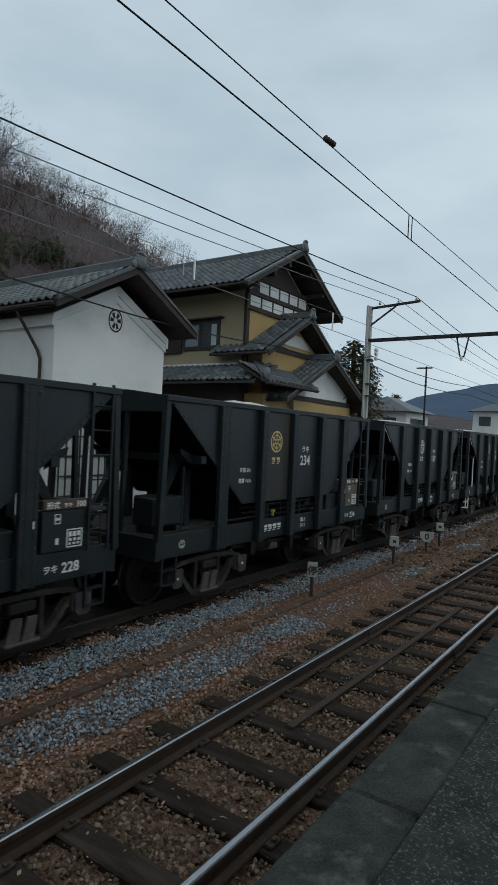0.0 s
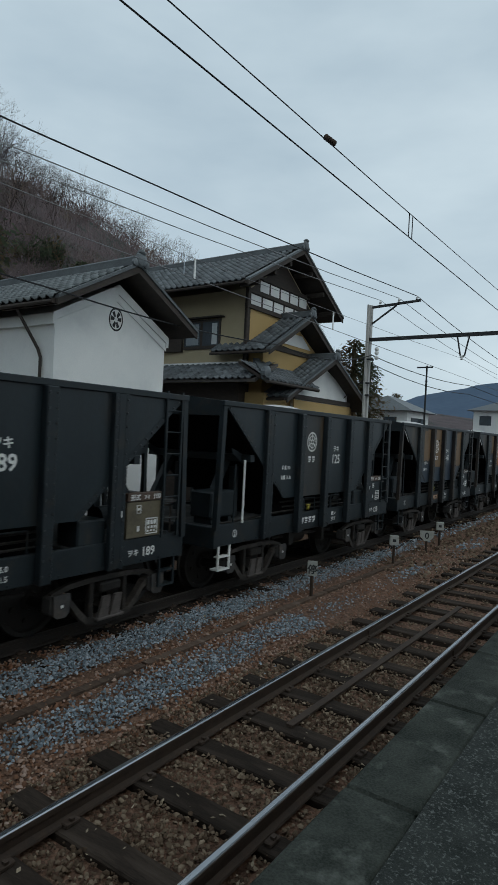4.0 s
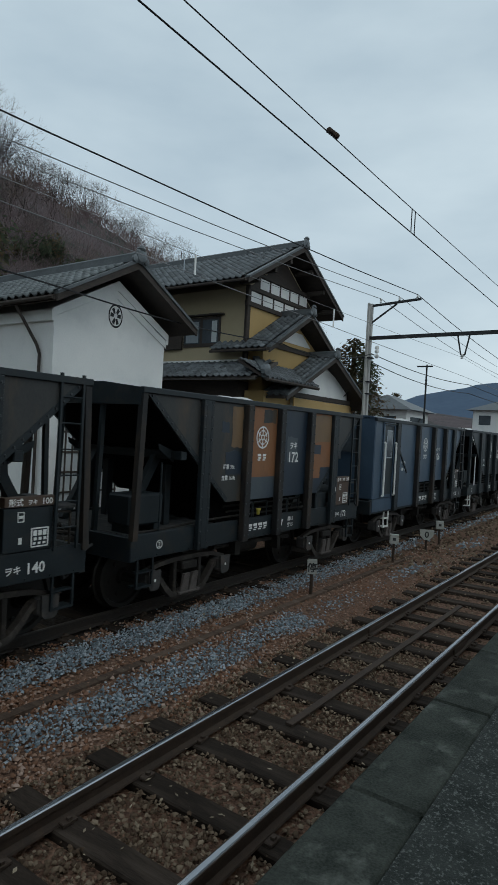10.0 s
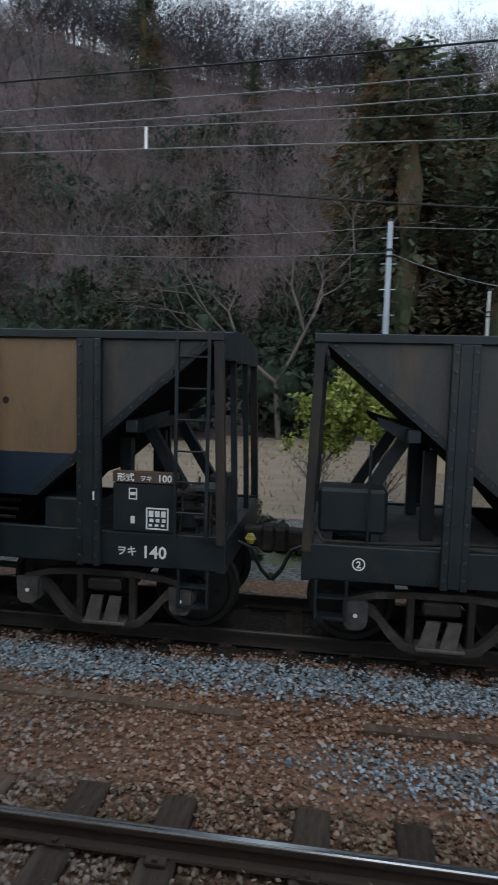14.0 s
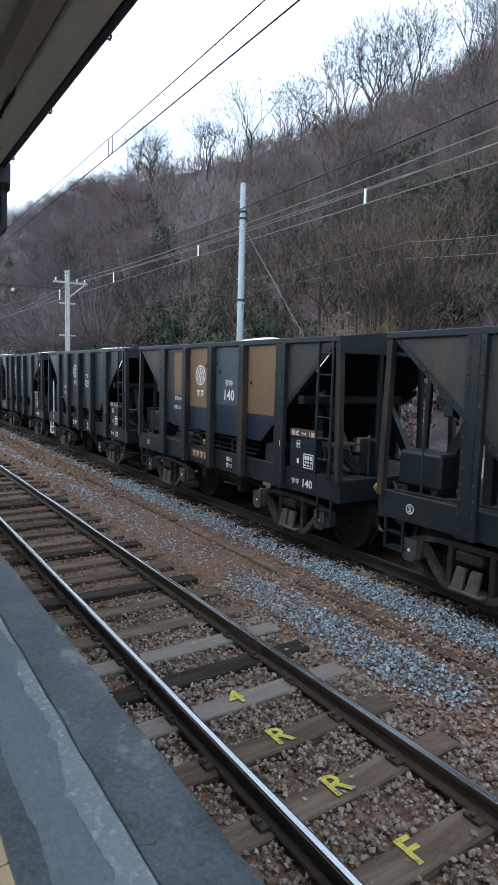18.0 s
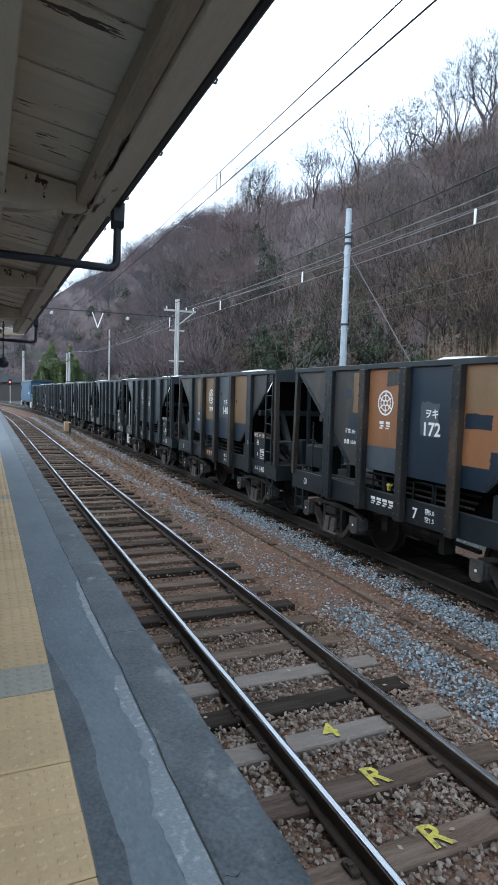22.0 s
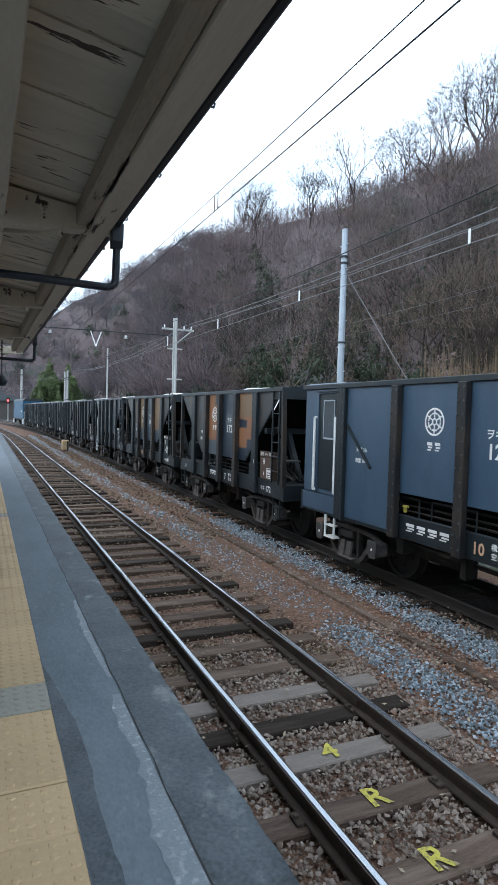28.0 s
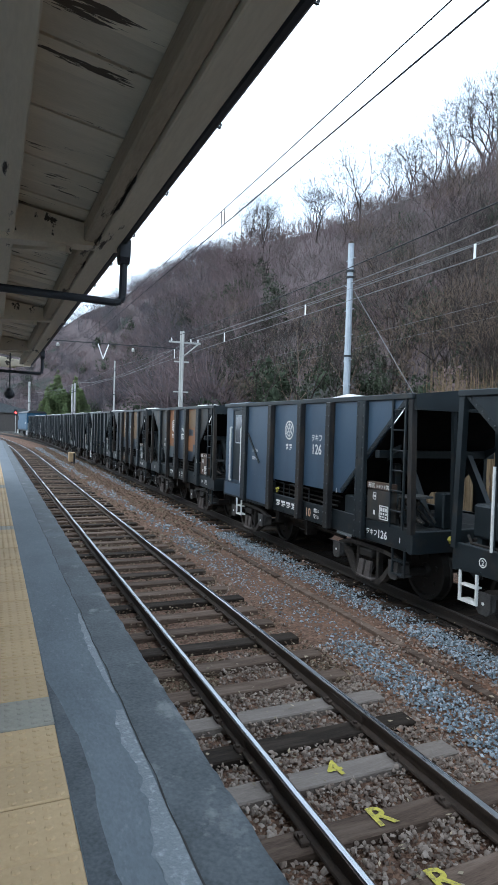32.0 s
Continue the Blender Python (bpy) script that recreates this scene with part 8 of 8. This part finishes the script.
def cedar_template(seed, height):
    """A cedar: drooping sprays of needles in uneven rounded tiers."""
    rg = np.random.RandomState(seed)
    n = 2900
    t = rg.uniform(0.04, 1.0, n) ** 0.9
    rad = np.minimum(1.0, (1 - t) * 2.2 + 0.10) ** 0.7 * 0.235 * height
    a = rg.uniform(0, 6.283, n)
    lob = 0.78 + 0.22 * np.sin(t * 23 + seed) + 0.24 * np.sin(a * 3 + t * 13 + seed) + 0.12 * np.sin(a * 7 - t * 31)
    r = rad * np.sqrt(rg.uniform(0.10, 1.05, n)) * lob
    c = np.stack([r * np.cos(a), r * np.sin(a), t * height], 1) + rg.normal(0, 0.12, (n, 3))
    out = np.stack([np.cos(a), np.sin(a), rg.uniform(-0.9, 0.35, n)], 1)
    side = np.stack([-np.sin(a), np.cos(a), rg.uniform(-0.5, 0.5, n)], 1)
    s = rg.uniform(0.13, 0.32, n)[:, None]
    jit = rg.uniform(-0.5, 0.5, (n, 3))
    v = np.stack([c - out * s * 0.8, c + side * s * 0.5 + jit * s, c + out * s + jit * s * 0.6, c - side * s * 0.5 - jit * s * 0.5], 1)
    f = np.array([(0, 1, 2), (0, 2, 3)])
    F = (f[None] + (np.arange(n) * 4)[:, None, None]).reshape(-1, 3)
    q = np.stack([np.cos(a), np.sin(a), 0.35 + 0.5 * np.sin(t * 23 + seed)], 1) + rg.normal(0, 0.3, (n, 3))
    q /= np.linalg.norm(q, axis=1)[:, None]
    # the close inner foliage
    m1, m2 = 26, 18
    th, an = np.meshgrid(np.linspace(0.03, 0.985, m1), np.arange(m2) * 2 * math.pi / m2, indexing="ij")
    rr = np.minimum(1.0, (1 - th) * 2.2 + 0.10) ** 0.7 * 0.235 * height
    rr = rr * 0.15 * (0.78 + 0.22 * np.sin(th * 23 + seed) + 0.24 * np.sin(an * 3 + th * 13 + seed) + 0.12 * np.sin(an * 7 - th * 31))
    hv = np.stack([rr * np.cos(an), rr * np.sin(an), th * height], -1).reshape(-1, 3)
    hn = np.stack([np.cos(an), np.sin(an), 0.3 + 0.5 * np.sin(th * 23 + seed)], -1).reshape(-1, 3)
    hn = hn + rg.normal(0, 0.25, hn.shape)
    hn /= np.linalg.norm(hn, axis=1)[:, None]
    i, j = np.meshgrid(np.arange(m1 - 1), np.arange(m2), indexing="ij")
    a0, a1, b0, b1 = i * m2 + j, i * m2 + (j + 1) % m2, (i + 1) * m2 + j, (i + 1) * m2 + (j + 1) % m2
    hf = np.concatenate([np.stack([a0, a1, b1], -1).reshape(-1, 3), np.stack([a0, b1, b0], -1).reshape(-1, 3)]) + len(v) * 4
    return np.concatenate([v.reshape(-1, 3), hv]), np.concatenate([F, hf]), np.concatenate([np.repeat(q, 4, axis=0), hn])


cedars = [cedar_template(60 + i, 17) for i in range(4)]
pl = hill_places(46, -30, -2, 0.0, 0.28, 5, 0.8, 1.15)
pl += hill_places(10, -40, -28, 0.0, 0.2, 6, 0.45, 0.7)
for aa, rr, ss in ((-64.7, 45, 0.62), (-66.2, 46, 0.45), (-65.6, 50, 0.5), (-68.7, 75, 0.5)):
    pl.append((*polar(aa, rr), -0.3, ss))
for aa, kk, ss in ((18.4, 0.66, 0.85), (17.6, 0.6, 0.7), (-4.0, 0.5, 0.8), (8.5, 0.62, 0.55), (24.0, 0.05, 0.4), (21.0, 0.02, 0.42)):
    tx, ty = polar(aa, lerp_table(aa, FOOT) * (1 - kk) + lerp_table(aa, TOP) * kk)
    pl.append((tx, ty, hill(tx, ty) - 0.2, ss))
woods("cedar_wood", "dark green and rust-tinged cedar trees at the hill foot", cedars, pl, "cedar", 34)


def clump_template(seed, n, w, h, leaf):
    rg = np.random.RandomState(seed)
    p = rg.normal(0, 1, (n, 3))
    p /= np.linalg.norm(p, axis=1)[:, None]
    lob = 0.75 + 0.35 * np.sin(p[:, 0] * 5 + seed) * np.cos(p[:, 1] * 4)
    p = p * (lob * rg.uniform(0.55, 1.0, n) ** 0.25)[:, None] * np.array([w, w, h])
    q = p / np.array([w, w, h]) + np.array([0, 0, 0.35]) + rg.normal(0, 0.25, (n, 3))
    q /= np.linalg.norm(q, axis=1)[:, None]
    p[:, 2] += h * 0.9
    d = rg.normal(0, 1, (n, 3))
    d /= np.linalg.norm(d, axis=1)[:, None]
    e = np.cross(d, rg.normal(0, 1, (n, 3)))
    e /= np.linalg.norm(e, axis=1)[:, None]
    s = leaf * rg.uniform(0.6, 1.4, n)[:, None]
    v = np.stack([p - d * s, p + e * s * 0.45, p + d * s, p - e * s * 0.45], 1)
    f = np.array([(0, 1, 2), (0, 2, 3)])
    F = (f[None] + (np.arange(n) * 4)[:, None, None]).reshape(-1, 3)
    # the close inner foliage
    m1, m2 = 9, 14
    th, an = np.meshgrid(np.linspace(0.05, math.pi - 0.05, m1), np.arange(m2) * 2 * math.pi / m2, indexing="ij")
    hp = np.stack([np.sin(th) * np.cos(an), np.sin(th) * np.sin(an), np.cos(th)], -1).reshape(-1, 3)
    hl = 0.75 + 0.35 * np.sin(hp[:, 0] * 5 + seed) * np.cos(hp[:, 1] * 4)
    hv = hp * (hl * 0.40)[:, None] * np.array([w, w, h]) + np.array([0, 0, h * 0.9])
    hn = hp + np.array([0, 0, 0.35]) + rg.normal(0, 0.3, hp.shape)
    hn /= np.linalg.norm(hn, axis=1)[:, None]
    i, j = np.meshgrid(np.arange(m1 - 1), np.arange(m2), indexing="ij")
    a0, a1, b0, b1 = i * m2 + j, i * m2 + (j + 1) % m2, (i + 1) * m2 + j, (i + 1) * m2 + (j + 1) % m2
    hf = np.concatenate([np.stack([a0, b0, b1], -1).reshape(-1, 3), np.stack([a0, b1, a1], -1).reshape(-1, 3)]) + n * 4
    return np.concatenate([v.reshape(-1, 3), hv]), np.concatenate([F, hf]), np.concatenate([np.repeat(q, 4, axis=0), hn])


shrubs = [clump_template(80 + i, 600, 2.0, 1.9, 0.15) for i in range(4)]
bushes = [clump_template(84 + i, 300, 2.0, 1.9, 0.20) for i in range(3)]
woods("scrub", "dark blue-green evergreen trees at the foot of the hill", shrubs, hill_places(60, -3, 32, -0.02, 0.13, 9, 0.8, 1.9), "leaf", 35, "shrubs")
woods("scrub", "dark evergreen shrubs low on the slope", shrubs, hill_places(70, 30, 66, 0.0, 0.24, 10, 0.35, 0.85), "leaf_dark", 36, "shrubs")
woods("scrub", "dark evergreen trees on the far slope", bushes, hill_places(110, 64, 88, 0.0, 0.5, 12, 0.5, 1.3), "leaf_dark", 44, "shrubs")
woods("scrub", "ivy-dark undergrowth among the trees", bushes, hill_places(150, 26, 68, 0.0, 0.3, 65, 0.22, 0.5), "leaf_dark", 66, "shrubs")
woods("scrub", "brown undergrowth among the trees", bushes, hill_places(120, 26, 68, 0.0, 0.34, 67, 0.22, 0.5), "twig_tan", 68, "shrubs")
woods("scrub", "rust-brown dry shrubs at the hill foot", shrubs, hill_places(40, 38, 88, -0.03, 0.10, 11, 0.35, 0.8), "twig_red", 37, "shrubs")
woods("scrub", "dark evergreen trees on the slope behind the houses", shrubs, hill_places(36, -62, -30, 0.05, 0.5, 13, 0.8, 1.6), "cedar", 45, "shrubs")
woods("scrub", "dark evergreen trees scattered up the slope", shrubs, hill_places(34, 6, 60, 0.15, 0.62, 14, 1.0, 1.9), "leaf", 59, "shrubs")
# bamboo grove far along the line
woods("bamboo_grove", "light green bamboo grove far along the line", [clump_template(90, 2200, 1.5, 4.0, 0.28)], [(-116, 9.4, -0.3, 0.95), (-118, 11.3, -0.3, 1.4), (-117, 12.6, -0.3, 1.0), (-119, 14.9, -0.3, 1.45), (-118, 16.2, -0.3, 1.1)], "leaf_bamboo", 38, "bamboo")
# dry tall canes at the hill foot
rg = np.random.RandomState(44)
n = 700
a = rg.uniform(43.5, 50.0, n)
r = rg.uniform(17.8, 20.5, n)
gx, gy = -r * np.sin(np.radians(a)), r * np.cos(np.radians(a))
hgt = rg.uniform(2.6, 5.2, n)
base = np.stack([gx, gy, np.full(n, -0.25)], 1)
lean = np.stack([rg.normal(0, 0.16, n), rg.normal(0, 0.16, n), hgt], 1)
sd = np.stack([np.cos(np.radians(a)), np.sin(np.radians(a)), np.zeros(n)], 1) * 0.016
v = np.stack([base - sd, base + sd, base + lean], 1)
tagged(new("dry_grass", mesh_np("dry_grass", v.reshape(-1, 3), np.arange(n * 3).reshape(-1, 3), "bamboo")), "tall dry tan canes at the hill foot", "grass", kind="stuff")


def single_tree(name, x, y, segs, rmin, mat, label, leaves=None, leaf_mat="leaf_yellow", cat="tree"):
    t = empty(name, label, cat, pose(x, y, hill(x, y)), group=name.replace("_", " ") + "s")
    limit = 0.4 * max(s[2] for s in segs)
    for kind_, some in (("trunk", [s for s in segs if s[2] >= limit]), ("crown", [s for s in segs if s[2] < limit])):
        V, F = tubes_np(some, rmin, rmin * 1.3 if kind_ == "crown" else 0.0)
        ob = new(kind_, mesh_np(kind_, V, F, mat))
        ob.parent = t
    if leaves is not None:
        V, F = leaves
        ob = new("foliage", mesh_np("foliage", V, F, leaf_mat))
        ob.parent = t
    return t


def leafy(seed, segs, per, leaf, lo):
    """Leaves strewn along the outer branches of a tree."""
    rg = np.random.RandomState(seed)
    tips = [s for s in segs if s[2] < lo and s[1][2] > 0.45 * max(q[1][2] for q in segs)]
    P = np.array([np.array(s[0]) + (np.array(s[1]) - np.array(s[0])) * rg.uniform(0, 1) for s in tips for _ in range(per)])
    P = P + rg.normal(0, 0.10, P.shape)
    n = len(P)
    d = rg.normal(0, 1, (n, 3))
    d /= np.linalg.norm(d, axis=1)[:, None]
    e = np.cross(d, rg.normal(0, 1, (n, 3)))
    e /= np.linalg.norm(e, axis=1)[:, None]
    s = leaf * rg.uniform(0.6, 1.4, n)[:, None]
    v = np.stack([P - d * s, P + e * s * 0.5, P + d * s, P - e * s * 0.5], 1)
    f = np.array([(0, 1, 2), (0, 2, 3)])
    return v.reshape(-1, 3), (f[None] + (np.arange(n) * 4)[:, None, None]).reshape(-1, 3)


for i, (tx, ty, hh) in enumerate(((1.35, 15.0, 3.3), (-0.4, 15.6, 2.9), (4.4, 16.2, 2.7), (6.2, 18.5, 3.2))):
    sg = grow(100 + i, hh, 0.9, 3, (4, 3, 2), 0.06, 0.25, 0.5, 0.2)
    single_tree("fruit_tree", tx, ty, sg, 0.008, "bark", "small citrus tree with yellow-green leaves in the field" if i < 2 else "small dark evergreen tree in the field", leafy(i, sg, 9, 0.075, 0.03), "leaf_yellow" if i < 2 else "leaf_dark")
# large pale bare tree before the cedars, and dark crest trees
sg = vase(121, 16.5, 1.4, 0.18, 6)
single_tree("bare_tree", -2.8, 31.5, sg, 0.011, "twig", "large bare spreading tree with pale branches", cat="tree")
for i, (aa, kk, hh) in enumerate(((57.0, 0.72, 17), (50.5, 0.8, 14), (61.0, 0.7, 12), (46.0, 0.85, 13), (43.0, 0.75, 15), (66.0, 0.8, 11))):
    r0_, r1_ = lerp_table(aa, FOOT), lerp_table(aa, TOP)
    tx, ty = polar(aa, r0_ + (r1_ - r0_) * kk)
    single_tree("bare_tree", tx, ty, vase(130 + i, hh, 1.1, 0.24, 3), 0.022, "bark_dark", "tall dark bare tree on the hill crest", cat="tree")

# weeds and low plants behind the far track
rg = random.Random(17)
tufts = [clump_template(150 + i, 160, 0.22, 0.20, 0.045) for i in range(3)]
woods("weeds", "low green weeds beside the far track", tufts, [(rg.uniform(-11, 9), 9.2 + abs(rg.gauss(0, 1.2)), -0.25, rg.uniform(0.5, 1.6)) for i in range(120)], "leaf", 47, "weeds")
x, y, rg = scatter(6000, -13, 7.6, 9.4, 30.0, 18)
n = len(x)
p = np.stack([x, y, np.full(n, -0.215)], 1)
sd = np.stack([rg.normal(0, 1, n), rg.normal(0, 0.3, n), np.zeros(n)], 1) * 0.012
tip = p + np.stack([rg.normal(0, 0.06, n), rg.normal(0, 0.06, n), rg.uniform(0.05, 0.24, n)], 1)
v = np.stack([p - sd, p + sd, tip], 1).reshape(-1, 3)
tagged(new("dry_turf", mesh_np("dry_turf", v, np.arange(n * 3).reshape(-1, 3), "bamboo")), "short dry grass over the bare field", "grass", kind="stuff")

# ---- far mountains ----
vs, fs = [], []
rg2 = random.Random(8)
n = 60
for i in range(n + 1):
    a = -98 + 50 * i / n
    e = lerp_table(a, [(-98, 5.0), (-84, 5.9), (-77, 5.6), (-73.6, 5.0), (-70, 4.1), (-66, 3.0), (-60, 2.0), (-48, 1.5)]) + 0.3 * noise.noise(Vector((a * 0.4, 5.0, 0))) + 0.12 * noise.noise(Vector((a * 2.1, 5.0, 0)))
    x, y = polar(a, 1400)
    x2, y2 = polar(a, 2200)
    vs += [(x, y, -5), (x2, y2, 2200 * math.tan(radians(e)))]
for i in range(n):
    fs.append((2 * i, 2 * i + 2, 2 * i + 3, 2 * i + 1))
tagged(new("far_mountains", mesh_np("far_mountains", vs, fs, "mountain")), "wooded mountains in the distance, coloured blue for haze", "mountain", kind="structure")
# ---- lineside small things ----
def marker(x, y, kind):
    p = empty("track_marker", "white board on a short dark post beside the track", "marker", pose(x, y, -0.22), "track markers")
    part("post", tube(bmesh.new(), (0, 0, 0), (0, 0, 0.5), 0.03, None, 8), "rail_web", p)
    if kind == "stop":
        part("board", boxes((-0.085, 0.085, -0.035, -0.02, 0.40, 0.66), bevel=0.01), "plate_pale", p)
        lettering("lettering", "停", 0.17, "steel_dark", p, Matrix.Translation((0, -0.038, 0.45)) @ UPRIGHT, align="CENTER")
    elif kind == "shield":
        part("board", prism(bmesh.new(), [(-0.18, 0.56), (0.18, 0.56), (0.16, 0.40), (0.06, 0.30), (-0.06, 0.30), (-0.16, 0.40)], "y", -0.045, -0.03), "plate_pale", p)
        lettering("lettering", "0", 0.22, "steel_dark", p, Matrix.Translation((0, -0.047, 0.36)) @ UPRIGHT, align="CENTER")
    else:
        part("board", boxes((-0.10, 0.10, -0.04, 0.04, 0.46, 0.68), bevel=0.015), "plate_pale", p)
        part("board_hole", boxes((-0.035, 0.035, -0.042, -0.0405, 0.54, 0.60)), "steel_dark", p)
    p.rotation_euler = (0, 0, radians(-62))
    return p


marker(9.12, 4.8, "stop")
marker(12.85, 4.8, "lamp")
marker(15.05, 4.8, "shield")
marker(16.1, 4.8, "lamp")
box_ = empty("signal_box", "small weathered yellow equipment box beside the track", "signal box", pose(-39.5, 4.8, -0.22))
part("body", boxes((-0.25, 0.25, -0.2, 0.2, 0.15, 0.75), bevel=0.03), "tactile", box_)
part("leg", boxes((-0.05, 0.05, -0.05, 0.05, 0.0, 0.15)), "steel_dark", box_)
part("pipe", tube(bmesh.new(), (0.4, 0.1, 0.0), (0.4, 0.1, 0.7), 0.05, None, 8), "steel_dark", box_)

# timber cable cover along the ground between the tracks
cover = empty("cable_cover", "weathered timber cable cover on the ballast", "cable cover")
for xa, xb, ya, yb in ((14, 9.6, 4.78, 4.77), (9.57, 5.1, 4.765, 4.755), (5.06, 0.4, 4.75, 4.74), (-0.6, -3.1, 4.76, 4.78), (-3.14, -6.0, 4.79, 4.80), (-6.05, -9.6, 4.82, 4.83), (-9.7, -15.0, 4.84, 4.86)):
    part("cover_board", beam(bmesh.new(), (xa, ya, -0.19), (xb, yb, -0.186), 0.11, 0.05), "sleeper_brown", cover)
tagged(part("guard_timber", beam(bmesh.new(), (4.85, 2.66, -0.133), (10.2, 2.60, -0.133), 0.075, 0.022), "rail_web"), "flat rusty steel bar laid between the rails", "steel bar")
# yellow sprayed marks on the sleepers
for x, ch, rot in ((-2.11, "F", 100), (-2.75, "R", 100), (-3.37, "R", 100), (-3.98, "4", 95)):
    lettering("sprayed_mark", ch, 0.27, "yellow_mark", track_near, pose(x + 0.06, 2.56, -0.137, 0, 0, 90) @ pose(0, 0, 0), "sprayed yellow letter", "CENTER")
# fish plates on the near rail and a pale joint
for y in (2.026, 3.158):
    for x in (-4.75, 8.0):
        fp = part("fish_plate", boxes((x - 0.28, x + 0.28, y - 0.034, y - 0.014, -0.11, -0.045), (x - 0.28, x + 0.28, y + 0.014, y + 0.034, -0.11, -0.045), bevel=0.004), "rail_web", track_near)
# red signal far along the line
sg_ = empty("railway_signal", "far red railway signal on a post", "signal", pose(-125, 4.4, -1.0))
part("post", tube(bmesh.new(), (0, 0, 0), (0, 0, 5.0), 0.08, None, 8), "concrete_pole", sg_)
part("head", boxes((-0.1, 0.1, -0.3, 0.3, 4.2, 5.4), bevel=0.05), "steel_dark", sg_)
part("lamp", lathe(bmesh.new(), [(0.16, 0.10), (0.16, 0.13)], (0, 0, 4.8), "x", 14), "red_lamp", sg_)
bld = empty("far_station_shed", "far grey and blue roofed buildings beyond the train", "building", pose(-150, 2.0, 0))
part("wall", boxes((-8, 0, -9, 7, -0.3, 4.0)), "timber_grey", bld)
part("roof", prism(bmesh.new(), [(-10, 4.0), (8, 4.0), (8, 4.2), (0, 6.2), (-10, 4.2)], "x", -8.5, 0.5), "tile_stuff", bld)
motions()
